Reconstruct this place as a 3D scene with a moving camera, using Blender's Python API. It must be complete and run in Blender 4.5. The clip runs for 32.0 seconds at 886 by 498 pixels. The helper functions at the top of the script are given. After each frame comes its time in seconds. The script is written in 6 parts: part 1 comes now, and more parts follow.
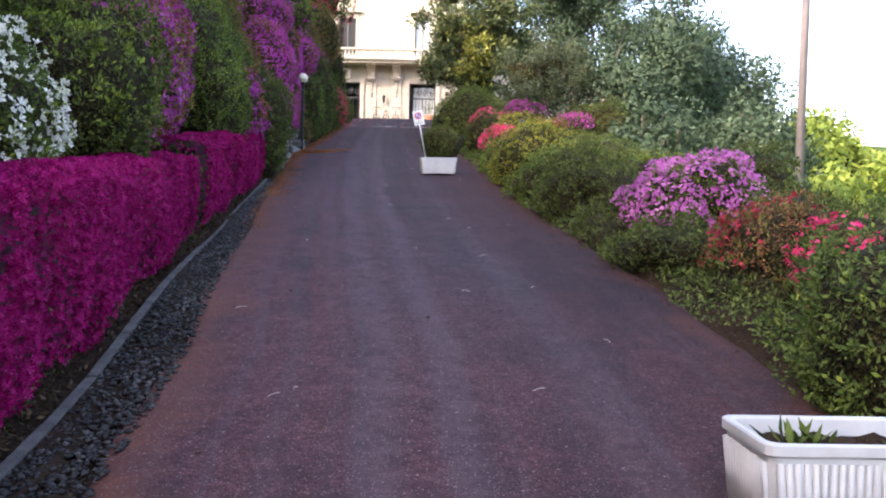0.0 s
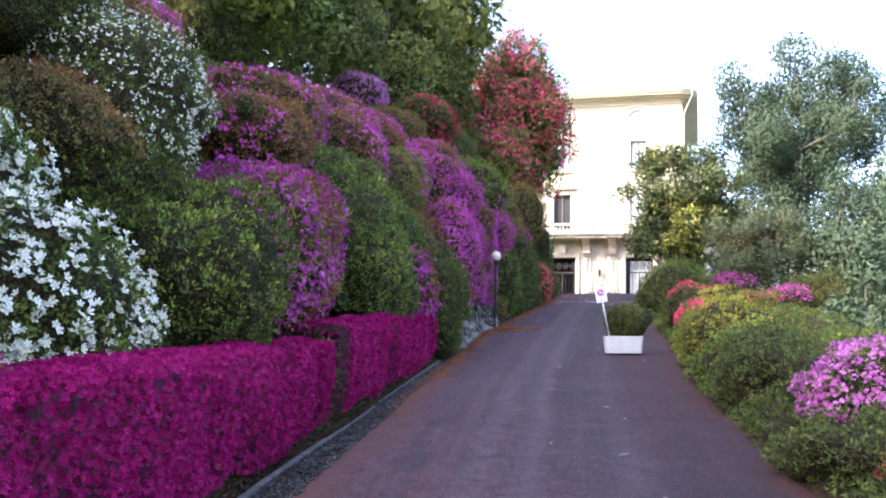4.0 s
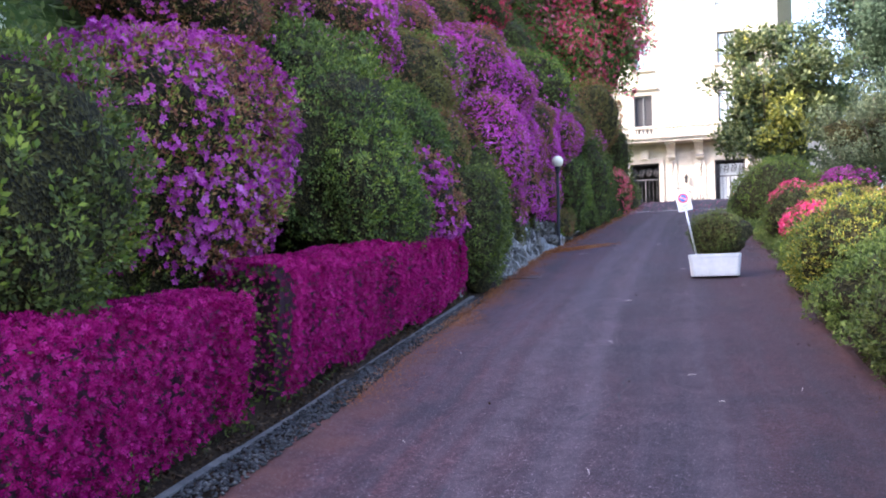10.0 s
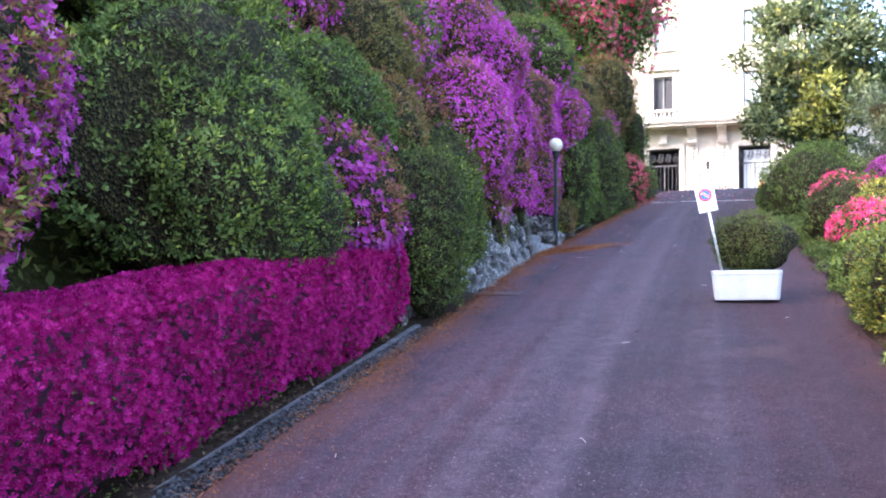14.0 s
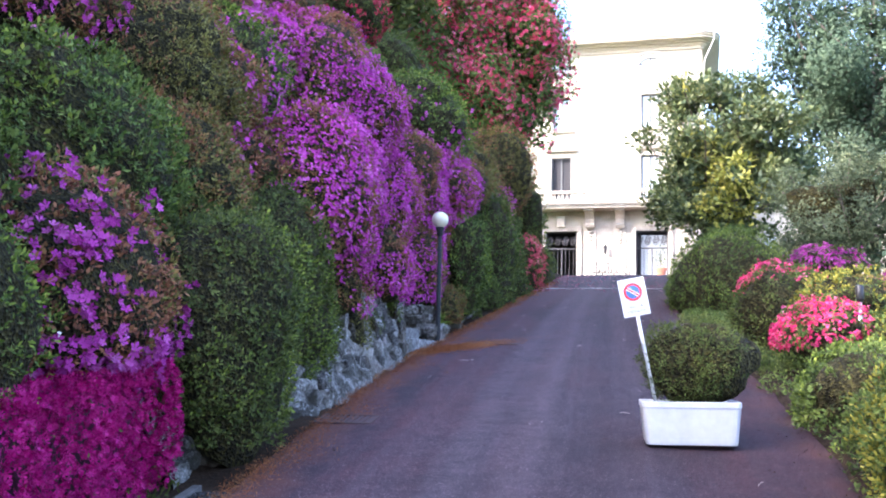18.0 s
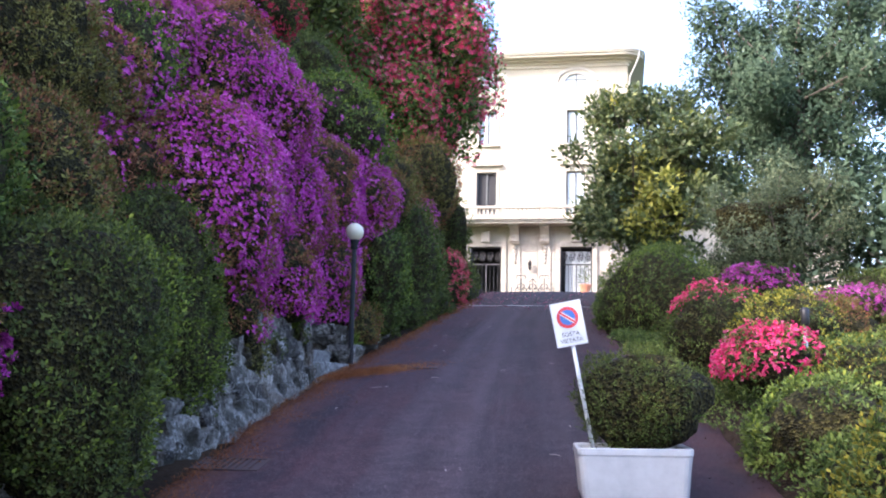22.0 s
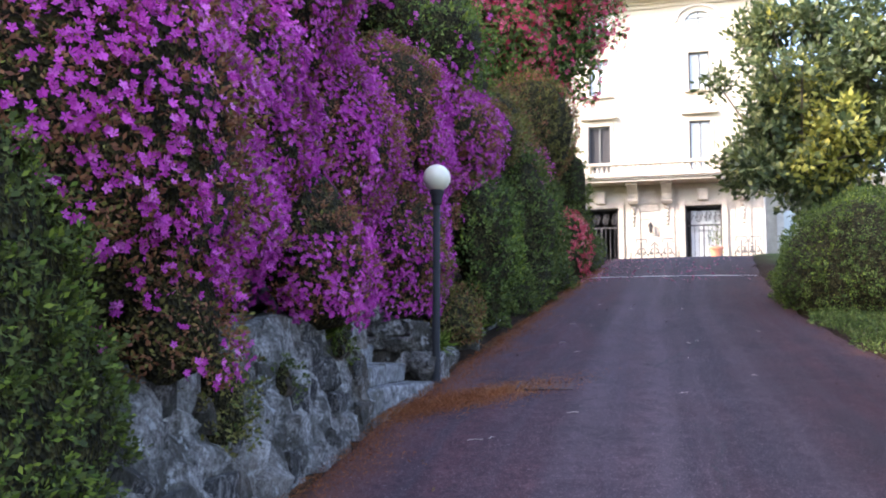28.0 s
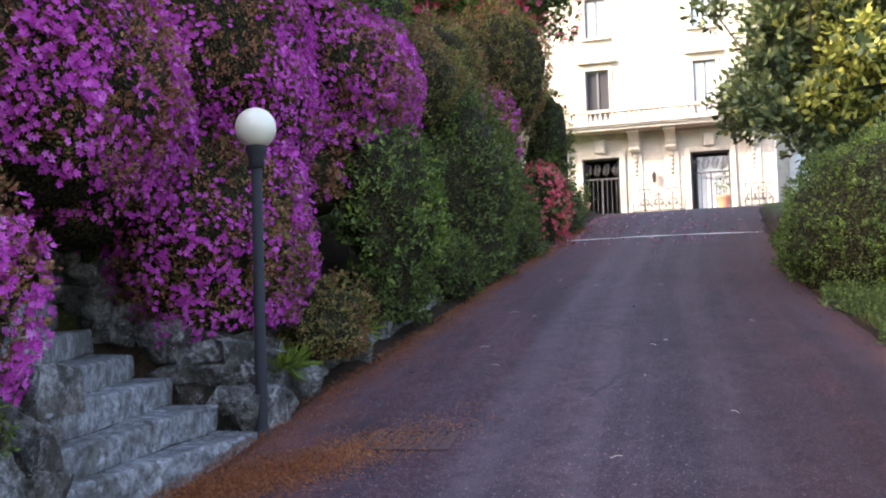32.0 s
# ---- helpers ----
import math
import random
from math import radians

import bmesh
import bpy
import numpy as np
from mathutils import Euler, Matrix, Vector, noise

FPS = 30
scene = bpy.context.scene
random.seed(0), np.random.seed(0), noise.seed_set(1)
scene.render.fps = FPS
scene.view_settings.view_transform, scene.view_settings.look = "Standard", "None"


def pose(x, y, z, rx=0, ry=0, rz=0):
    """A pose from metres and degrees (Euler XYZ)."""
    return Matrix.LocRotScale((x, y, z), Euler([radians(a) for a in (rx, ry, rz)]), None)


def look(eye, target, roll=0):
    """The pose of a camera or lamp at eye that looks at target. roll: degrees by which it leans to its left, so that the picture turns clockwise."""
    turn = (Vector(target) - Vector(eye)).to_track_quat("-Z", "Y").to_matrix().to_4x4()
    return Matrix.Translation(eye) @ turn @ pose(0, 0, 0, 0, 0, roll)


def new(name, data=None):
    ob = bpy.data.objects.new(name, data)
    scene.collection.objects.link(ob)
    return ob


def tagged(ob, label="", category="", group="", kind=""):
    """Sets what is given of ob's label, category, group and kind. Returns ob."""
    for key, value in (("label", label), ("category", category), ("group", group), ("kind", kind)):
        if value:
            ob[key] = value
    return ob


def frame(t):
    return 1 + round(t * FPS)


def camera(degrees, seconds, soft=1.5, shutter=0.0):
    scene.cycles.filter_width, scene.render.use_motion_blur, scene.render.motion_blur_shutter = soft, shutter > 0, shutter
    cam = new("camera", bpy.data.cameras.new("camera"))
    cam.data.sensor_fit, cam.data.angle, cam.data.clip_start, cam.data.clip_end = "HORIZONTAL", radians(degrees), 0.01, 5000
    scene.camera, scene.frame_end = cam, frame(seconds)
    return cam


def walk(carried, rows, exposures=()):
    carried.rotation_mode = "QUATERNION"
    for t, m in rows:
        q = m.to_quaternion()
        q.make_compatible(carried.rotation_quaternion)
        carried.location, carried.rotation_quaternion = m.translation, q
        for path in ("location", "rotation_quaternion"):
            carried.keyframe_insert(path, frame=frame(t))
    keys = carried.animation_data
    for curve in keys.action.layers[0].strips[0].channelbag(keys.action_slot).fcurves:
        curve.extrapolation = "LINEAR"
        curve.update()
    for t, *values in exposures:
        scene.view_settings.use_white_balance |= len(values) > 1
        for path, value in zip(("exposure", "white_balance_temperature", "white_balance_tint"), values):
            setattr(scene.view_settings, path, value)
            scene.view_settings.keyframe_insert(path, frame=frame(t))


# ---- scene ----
EXPOSURES = ((0.0, 2.50, 6700, 22), (1.0, 2.65, 6500, 22), (2.0, 3.05, 6300, 23), (3.0, 3.00, 6300, 23), (6.0, 2.90, 6300, 23), (9.0, 2.90, 6100, 23), (11.0, 3.25, 5900, 24), (13.0, 3.45, 5850, 23), (17.0, 3.40, 5750, 23), (20.0, 2.85, 5800, 21), (24.0, 2.57, 6000, 23), (28.0, 2.85, 6200, 22), (32.0, 2.90, 6600, 20))
cam = camera(50.0, 32.0, soft=2.0)
# seconds, place, yaw to the left, pitch, roll
PATH = [
    (0.0, 3.113, 2.875, 1.709, 1.33, -2.31, 1.44),
    (0.5, 3.325, 3.063, 1.753, 1.71, 0.08, 1.97),
    (1.0, 3.492, 3.224, 1.780, 7.54, -0.78, 1.10),
    (1.5, 3.707, 3.392, 1.829, 14.99, -0.67, 1.47),
    (2.0, 3.782, 3.589, 1.865, 15.29, 1.51, 1.40),
    (2.5, 3.835, 3.680, 1.860, 15.79, 1.72, 1.79),
    (3.0, 3.918, 3.718, 1.865, 16.32, 5.51, 0.97),
    (3.5, 3.912, 3.731, 1.867, 15.45, 7.85, 1.82),
    (5.5, 3.912, 4.227, 1.891, 15.14, 7.01, 0.44),
    (6.0, 3.841, 4.582, 1.875, 18.43, 5.96, -0.24),
    (6.5, 3.871, 4.916, 1.963, 18.07, 3.74, 0.68),
    (7.0, 3.793, 5.297, 1.965, 16.89, 3.94, 0.25),
    (7.5, 3.793, 5.670, 1.965, 12.36, 3.85, -0.86),
    (8.0, 3.803, 6.046, 2.025, 12.50, 2.63, 0.61),
    (8.5, 3.757, 6.452, 2.090, 12.94, 2.06, -0.46),
    (9.0, 3.673, 6.838, 2.107, 15.00, 3.79, -1.37),
    (9.5, 3.691, 7.220, 2.157, 16.76, 2.53, -0.62),
    (10.0, 3.611, 7.627, 2.210, 20.36, 2.75, -0.65),
    (10.5, 3.569, 8.031, 2.230, 22.76, 2.69, 0.12),
    (11.0, 3.558, 8.456, 2.322, 22.65, 2.42, -0.03),
    (11.5, 3.480, 8.882, 2.400, 19.56, 2.18, -0.08),
    (12.0, 3.450, 9.318, 2.429, 19.97, 3.06, 0.45),
    (12.5, 3.352, 9.749, 2.477, 20.79, 3.80, 0.54),
    (13.0, 3.310, 10.102, 2.546, 19.62, 4.47, 0.60),
    (13.5, 3.287, 10.556, 2.598, 22.72, 1.79, 0.41),
    (14.0, 3.236, 10.975, 2.650, 21.47, 1.73, 0.14),
    (14.5, 3.153, 11.378, 2.703, 20.51, 3.04, -0.19),
    (16.5, 2.886, 13.014, 2.866, 16.67, 4.50, 1.52),
    (17.0, 2.806, 13.347, 2.929, 13.99, 4.91, 0.57),
    (17.5, 2.727, 13.726, 2.978, 14.58, 5.22, 0.71),
    (18.0, 2.644, 14.127, 3.024, 15.36, 6.46, 1.24),
    (18.5, 2.607, 14.375, 3.082, 11.31, 6.39, 0.14),
    (19.0, 2.614, 14.453, 3.103, 13.88, 7.79, 1.68),
    (19.5, 2.671, 14.538, 3.119, 14.04, 9.76, 1.43),
    (20.0, 2.694, 14.572, 3.111, 12.41, 9.59, 1.05),
    (20.5, 2.691, 14.588, 3.104, 13.59, 9.44, 0.60),
    (21.0, 2.680, 14.670, 3.099, 13.26, 7.26, 0.93),
    (21.5, 2.588, 14.955, 3.158, 10.63, 8.91, 1.24),
    (22.0, 2.487, 15.271, 3.168, 10.84, 7.43, 1.37),
    (22.5, 2.437, 15.635, 3.212, 11.26, 6.80, 1.46),
    (23.0, 2.281, 16.033, 3.248, 10.72, 5.19, 0.80),
    (23.5, 2.161, 16.383, 3.291, 12.79, 5.77, 0.60),
    (24.0, 2.105, 16.778, 3.362, 16.69, 4.86, 1.75),
    (24.5, 2.000, 17.075, 3.390, 16.97, 5.41, 2.48),
    (26.5, 1.412, 18.845, 3.576, 18.49, 7.11, 0.43),
    (27.0, 1.422, 19.199, 3.662, 18.05, 6.35, 0.37),
    (27.5, 1.360, 19.591, 3.689, 16.52, 6.08, 0.31),
    (28.0, 1.346, 19.997, 3.651, 17.26, 5.44, 0.21),
    (28.5, 1.320, 20.432, 3.735, 15.29, 2.86, -1.83),
    (29.0, 1.276, 20.885, 3.799, 10.64, 1.60, -0.75),
    (29.5, 1.269, 21.285, 3.842, 14.61, 3.10, -1.24),
    (30.0, 1.303, 21.663, 3.889, 14.89, 3.87, -1.14),
    (30.5, 1.324, 22.055, 3.956, 12.80, 2.36, -1.95),
    (31.0, 1.457, 22.426, 3.993, 16.81, 2.86, -0.69),
    (31.5, 1.553, 22.813, 4.038, 17.18, 2.46, -1.04),
    (32.0, 1.623, 23.159, 4.081, 18.17, 2.75, -1.76),
]
walk(cam, [(t, pose(x, y, z, 90 + pitch, 0, yaw) @ pose(0, 0, 0, 0, 0, roll)) for t, x, y, z, yaw, pitch, roll in PATH], exposures=EXPOSURES)

# ---- light ----
SUN_EL, SUN_AZ = 34.0, 232.0        # degrees; azimuth clockwise from +y, where the sun stands
world = bpy.data.worlds.new("world")
scene.world = world
world.use_nodes = True
wn = world.node_tree.nodes
sky = wn.new("ShaderNodeTexSky")
sky.sky_type = "NISHITA"
sky.sun_disc = False
sky.sun_elevation = radians(SUN_EL)
sky.sun_rotation = radians(SUN_AZ)
sky.dust_density = 3.0
sky.ozone_density = 1.0
wn["Background"].inputs["Strength"].default_value = 0.15
world.node_tree.links.new(sky.outputs[0], wn["Background"].inputs["Color"])
sun_data = bpy.data.lights.new("sun", "SUN")
sun_data.energy = 1.25
sun_data.angle = radians(0.6)
sun_data.color = (1.0, 0.9, 0.74)
sun = new("sun", sun_data)
sa, se = radians(SUN_AZ), radians(SUN_EL)
sun.matrix_world = look((60 * math.sin(sa) * math.cos(se), 60 * math.cos(sa) * math.cos(se), 60 * math.sin(se)), (0, 0, 0))


# ---- materials ----
def mat(name, build):
    m = bpy.data.materials.new(name)
    m.use_nodes = True
    nt = m.node_tree
    b = nt.nodes["Principled BSDF"]
    build(nt, b)
    return m


def node(nt, kind, **sets):
    n = nt.nodes.new(kind)
    for k, v in sets.items():
        n.inputs[k.replace("_", " ")].default_value = v
    return n


def ramp(nt, fac, stops):
    r = nt.nodes.new("ShaderNodeValToRGB")
    r.color_ramp.elements[0].position, r.color_ramp.elements[0].color = stops[0][0], (*stops[0][1], 1)
    r.color_ramp.elements[1].position, r.color_ramp.elements[1].color = stops[-1][0], (*stops[-1][1], 1)
    for p, c in stops[1:-1]:
        e = r.color_ramp.elements.new(p)
        e.color = (*c, 1)
    nt.links.new(fac, r.inputs[0])
    return r.outputs[0]


def coords(nt):
    return nt.nodes.new("ShaderNodeTexCoord").outputs["Object"]


def world_pos(nt):
    return nt.nodes.new("ShaderNodeNewGeometry").outputs["Position"]


def noisy(nt, vec, scale, detail=4.0, rough=0.55):
    n = node(nt, "ShaderNodeTexNoise", Scale=scale, Detail=detail, Roughness=rough)
    nt.links.new(vec, n.inputs["Vector"])
    return n.outputs["Fac"]


def mixc(nt, fac, a, b, mode="MIX"):
    m = nt.nodes.new("ShaderNodeMix")
    m.data_type, m.blend_type = "RGBA", mode
    for s, v in ((m.inputs[0], fac), (m.inputs[6], a), (m.inputs[7], b)):
        if isinstance(v, bpy.types.NodeSocket):
            nt.links.new(v, s)
        elif isinstance(v, tuple):
            s.default_value = (*v, 1)
        else:
            s.default_value = v
    return m.outputs[2]


def bump(nt, b, height, strength, dist):
    n = node(nt, "ShaderNodeBump", Strength=strength, Distance=dist)
    nt.links.new(height, n.inputs["Height"])
    nt.links.new(n.outputs[0], b.inputs["Normal"])


def maths(nt, op, a, b=0.0):
    m = nt.nodes.new("ShaderNodeMath")
    m.operation = op
    for s, v in zip(m.inputs, (a, b)):
        if isinstance(v, bpy.types.NodeSocket):
            nt.links.new(v, s)
        else:
            s.default_value = v
    return m.outputs[0]


def leafy(name, colours, rough=0.6, gloss=0.12, through_light=0.3):
    """Leaves and petals: each leaf its own shade, and slow changes over the plant."""
    def build(nt, b):
        rnd = nt.nodes.new("ShaderNodeNewGeometry").outputs["Random Per Island"]
        big = noisy(nt, world_pos(nt), 1.3, 2.0)
        fac = maths(nt, "ADD", maths(nt, "MULTIPLY", rnd, 0.75), maths(nt, "MULTIPLY", maths(nt, "SUBTRACT", big, 0.4), 0.8))
        k = len(colours) - 1
        col = ramp(nt, fac, [(i / k, c) for i, c in enumerate(colours)])
        nt.links.new(col, b.inputs["Base Color"])
        b.inputs["Roughness"].default_value = rough
        b.inputs["Specular IOR Level"].default_value = gloss
        if through_light:
            tr = nt.nodes.new("ShaderNodeBsdfTranslucent")
            nt.links.new(col, tr.inputs["Color"])
            mx = nt.nodes.new("ShaderNodeMixShader")
            mx.inputs[0].default_value = through_light
            nt.links.new(b.outputs[0], mx.inputs[1])
            nt.links.new(tr.outputs[0], mx.inputs[2])
            nt.links.new(mx.outputs[0], nt.nodes["Material Output"].inputs["Surface"])
    return mat(name, build)


def plain(name, colour, rough=0.6, metal=0.0, vary=0.12, scale=6.0, bumps=0.0, fine=40.0):
    """A single-colour surface with blotches and fine grain."""
    def build(nt, b):
        v = coords(nt)
        dark = tuple(c * (1 - vary) for c in colour)
        light = tuple(min(1, c * (1 + vary)) for c in colour)
        f = maths(nt, "ADD", maths(nt, "MULTIPLY", noisy(nt, v, scale), 0.7), maths(nt, "MULTIPLY", noisy(nt, v, fine), 0.3))
        nt.links.new(ramp(nt, f, [(0.3, dark), (0.7, light)]), b.inputs["Base Color"])
        b.inputs["Roughness"].default_value = rough
        b.inputs["Metallic"].default_value = metal
        if bumps:
            bump(nt, b, noisy(nt, v, fine), bumps, 0.01)
    return mat(name, build)


GREEN = leafy("azalea_leaf", [(0.0323, 0.05, 0.013), (0.0712, 0.108, 0.026), (0.1377, 0.185, 0.0416), (0.2232, 0.275, 0.0715)])
DARK = leafy("dark_leaf", [(0.0323, 0.042, 0.0143), (0.0665, 0.086, 0.0221), (0.1092, 0.132, 0.0312), (0.1662, 0.185, 0.0468)])
TIPS = leafy("fresh_leaf", [(0.057, 0.09, 0.0168), (0.1187, 0.17, 0.024), (0.2232, 0.28, 0.042), (0.38, 0.41, 0.072)])
OLIVE = leafy("olive_leaf", [(0.065, 0.055, 0.018), (0.13, 0.11, 0.032), (0.19, 0.175, 0.045), (0.265, 0.25, 0.065)])
BROWN = leafy("bronze_leaf", [(0.085, 0.038, 0.02), (0.21, 0.085, 0.048), (0.32, 0.145, 0.068), (0.29, 0.23, 0.058)])
GOLD = leafy("golden_leaf", [(0.07, 0.08, 0.013), (0.18, 0.18, 0.025), (0.36, 0.32, 0.045), (0.5, 0.44, 0.09)])
BLUE = leafy("grey_green_leaf", [(0.0285, 0.0495, 0.027), (0.0495, 0.081, 0.045), (0.081, 0.1215, 0.069), (0.1305, 0.1755, 0.102)], through_light=0.25)
GREYOLIVE = leafy("grey_olive_leaf", [(0.045, 0.06, 0.0285), (0.0795, 0.099, 0.0495), (0.1185, 0.147, 0.0735), (0.189, 0.2085, 0.1095)], through_light=0.25)
MAGNOLIA = leafy("magnolia_leaf", [(0.036, 0.056, 0.024), (0.075, 0.106, 0.04), (0.145, 0.18, 0.066), (0.33, 0.33, 0.12)], rough=0.42, gloss=0.35)
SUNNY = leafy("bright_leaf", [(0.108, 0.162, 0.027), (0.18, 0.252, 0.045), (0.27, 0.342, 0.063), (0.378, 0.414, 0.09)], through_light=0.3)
# young yellow leaves, with the sun on their patch put into the colour
SUNLIT_YELLOW = leafy("sunlit_yellow_magnolia_leaf", [(0.13, 0.15, 0.03), (0.27, 0.28, 0.055), (0.46, 0.44, 0.1), (0.68, 0.63, 0.19)])
GRASSC = leafy("grass_blade", [(0.042, 0.063, 0.014), (0.07, 0.105, 0.021), (0.112, 0.14, 0.035), (0.168, 0.168, 0.056)])
WHITE = leafy("white_petal", [(0.58, 0.58, 0.4), (0.75, 0.74, 0.62), (0.8, 0.8, 0.71), (0.85, 0.85, 0.78)], 0.6, 0.2)
MAGENTA = leafy("magenta_petal", [(0.17, 0.0012, 0.05), (0.3, 0.0035, 0.1), (0.41, 0.009, 0.15), (0.5, 0.034, 0.21)], 0.6, 0.15)
PURPLE = leafy("purple_petal", [(0.22, 0.016, 0.145), (0.35, 0.036, 0.245), (0.44, 0.075, 0.32), (0.55, 0.18, 0.43)], 0.6, 0.15)
VIOLET = leafy("violet_petal", [(0.3, 0.022, 0.2), (0.47, 0.05, 0.335), (0.6, 0.1, 0.44), (0.74, 0.24, 0.6)], 0.6, 0.15)
LILAC = leafy("lilac_petal", [(0.42, 0.08, 0.34), (0.56, 0.15, 0.45), (0.65, 0.22, 0.53), (0.74, 0.32, 0.62)], 0.6, 0.15)
RED = leafy("red_petal", [(0.5, 0.02, 0.06), (0.66, 0.055, 0.14), (0.77, 0.12, 0.24), (0.86, 0.3, 0.4)], 0.6, 0.15)
CRIMSON = leafy("crimson_petal", [(0.272, 0.0096, 0.028), (0.416, 0.024, 0.056), (0.512, 0.048, 0.096), (0.608, 0.128, 0.176)], 0.6, 0.15)
ROSE = leafy("rose_petal", [(0.5, 0.014, 0.075), (0.7, 0.032, 0.15), (0.82, 0.08, 0.24), (0.88, 0.3, 0.42)], 0.6, 0.15)
SALMON = leafy("salmon_petal", [(0.55, 0.05, 0.08), (0.7, 0.1, 0.14), (0.8, 0.17, 0.21), (0.86, 0.36, 0.36)], 0.6, 0.15)
CORAL = leafy("coral_petal", [(0.6, 0.09, 0.07), (0.72, 0.17, 0.12), (0.8, 0.28, 0.18), (0.86, 0.46, 0.3)], 0.6, 0.15)
# bark tone taken dark for the shade that stems inside shrubs stand in
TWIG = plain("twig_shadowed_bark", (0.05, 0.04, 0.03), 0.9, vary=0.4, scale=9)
BARK = plain("grey_brown_bark", (0.13, 0.105, 0.08), 0.9, vary=0.35, scale=5, bumps=0.6)
# dark brown cells: the shade in gaps between leaves, put into the colour
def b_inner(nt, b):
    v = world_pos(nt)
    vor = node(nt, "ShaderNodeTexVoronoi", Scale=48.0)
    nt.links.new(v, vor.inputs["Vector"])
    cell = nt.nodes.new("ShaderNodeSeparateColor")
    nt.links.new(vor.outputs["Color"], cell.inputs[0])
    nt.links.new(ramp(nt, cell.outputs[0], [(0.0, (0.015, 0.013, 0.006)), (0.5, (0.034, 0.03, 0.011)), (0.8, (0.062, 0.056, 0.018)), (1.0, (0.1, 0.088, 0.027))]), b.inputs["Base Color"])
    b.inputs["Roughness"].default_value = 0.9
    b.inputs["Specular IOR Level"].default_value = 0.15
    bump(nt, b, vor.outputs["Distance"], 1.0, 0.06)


INNER_SHADE = mat("shaded_inner_leaves_and_twigs", b_inner)
# dark red holds the shade of the crevices between hedge flowers
INNER_SHADE_RED = plain("shaded_flowering_branches", (0.045, 0.006, 0.02), 0.95, vary=0.6, scale=14, bumps=0.8, fine=60)


def b_asphalt(nt, b):
    v = world_pos(nt)
    across = nt.nodes.new("ShaderNodeAttribute")
    across.attribute_name = "across"
    k = across.outputs["Fac"]
    sep = nt.nodes.new("ShaderNodeSeparateXYZ")
    nt.links.new(v, sep.inputs[0])
    # coordinates that run with the drive: streaks left by wheels and water
    lane = nt.nodes.new("ShaderNodeCombineXYZ")
    nt.links.new(maths(nt, "MULTIPLY", k, 11.0), lane.inputs[0])
    nt.links.new(maths(nt, "MULTIPLY", sep.outputs["Y"], 0.13), lane.inputs[1])
    ruts = nt.nodes.new("ShaderNodeCombineXYZ")
    nt.links.new(maths(nt, "MULTIPLY", k, 26.0), ruts.inputs[0])
    nt.links.new(maths(nt, "MULTIPLY", sep.outputs["Y"], 0.045), ruts.inputs[1])
    broad, narrow = noisy(nt, lane.outputs[0], 1.0, 3.0, 0.5), noisy(nt, ruts.outputs[0], 1.0, 4.0, 0.55)
    fine, grain, mid, big = noisy(nt, v, 120.0, 2.0, 0.7), noisy(nt, v, 30.0, 4.0, 0.75), noisy(nt, v, 6.0, 6.0, 0.65), noisy(nt, v, 0.5, 4.0)
    f = maths(nt, "ADD", maths(nt, "MULTIPLY", fine, 0.38), maths(nt, "ADD", maths(nt, "MULTIPLY", grain, 0.4), maths(nt, "MULTIPLY", mid, 0.22)))
    grey = ramp(nt, f, [(0.38, (0.01, 0.0075, 0.0095)), (0.5, (0.036, 0.027, 0.033)), (0.62, (0.1, 0.079, 0.09))])
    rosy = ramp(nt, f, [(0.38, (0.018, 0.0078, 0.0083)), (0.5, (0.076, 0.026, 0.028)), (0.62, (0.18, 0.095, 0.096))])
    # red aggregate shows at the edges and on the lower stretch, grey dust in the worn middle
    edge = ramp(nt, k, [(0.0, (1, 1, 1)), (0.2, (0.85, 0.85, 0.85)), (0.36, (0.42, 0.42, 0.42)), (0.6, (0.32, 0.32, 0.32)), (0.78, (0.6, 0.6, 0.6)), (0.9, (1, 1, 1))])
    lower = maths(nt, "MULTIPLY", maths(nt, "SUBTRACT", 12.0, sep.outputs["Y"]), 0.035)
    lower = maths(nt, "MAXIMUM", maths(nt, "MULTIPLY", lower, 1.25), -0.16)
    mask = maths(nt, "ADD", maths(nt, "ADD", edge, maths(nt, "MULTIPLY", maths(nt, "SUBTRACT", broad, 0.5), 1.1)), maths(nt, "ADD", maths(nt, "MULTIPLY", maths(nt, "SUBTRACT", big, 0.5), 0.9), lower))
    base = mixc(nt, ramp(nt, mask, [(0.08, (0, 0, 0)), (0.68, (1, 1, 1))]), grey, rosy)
    pale = ramp(nt, narrow, [(0.46, (0, 0, 0)), (0.66, (0.55, 0.55, 0.55))])
    base = mixc(nt, pale, base, (0.085, 0.07, 0.079))
    dark = ramp(nt, maths(nt, "ADD", maths(nt, "MULTIPLY", broad, 0.5), maths(nt, "MULTIPLY", noisy(nt, v, 1.1, 6.0, 0.65), 0.5)), [(0.49, (0, 0, 0)), (0.62, (0.72, 0.72, 0.72))])
    base = mixc(nt, dark, base, (0.022, 0.017, 0.021))
    lanes = ramp(nt, maths(nt, "ADD", k, maths(nt, "MULTIPLY", maths(nt, "SUBTRACT", broad, 0.5), 0.06)), [(0.3, (0, 0, 0)), (0.35, (0.75, 0.75, 0.75)), (0.4, (0, 0, 0)), (0.46, (0.7, 0.7, 0.7)), (0.51, (0, 0, 0)), (0.62, (0, 0, 0)), (0.67, (0.55, 0.55, 0.55)), (0.72, (0, 0, 0))])
    base = mixc(nt, maths(nt, "MULTIPLY", lanes, ramp(nt, mid, [(0.35, (0.2, 0.2, 0.2)), (0.65, (1, 1, 1))])), base, (0.115, 0.095, 0.1))
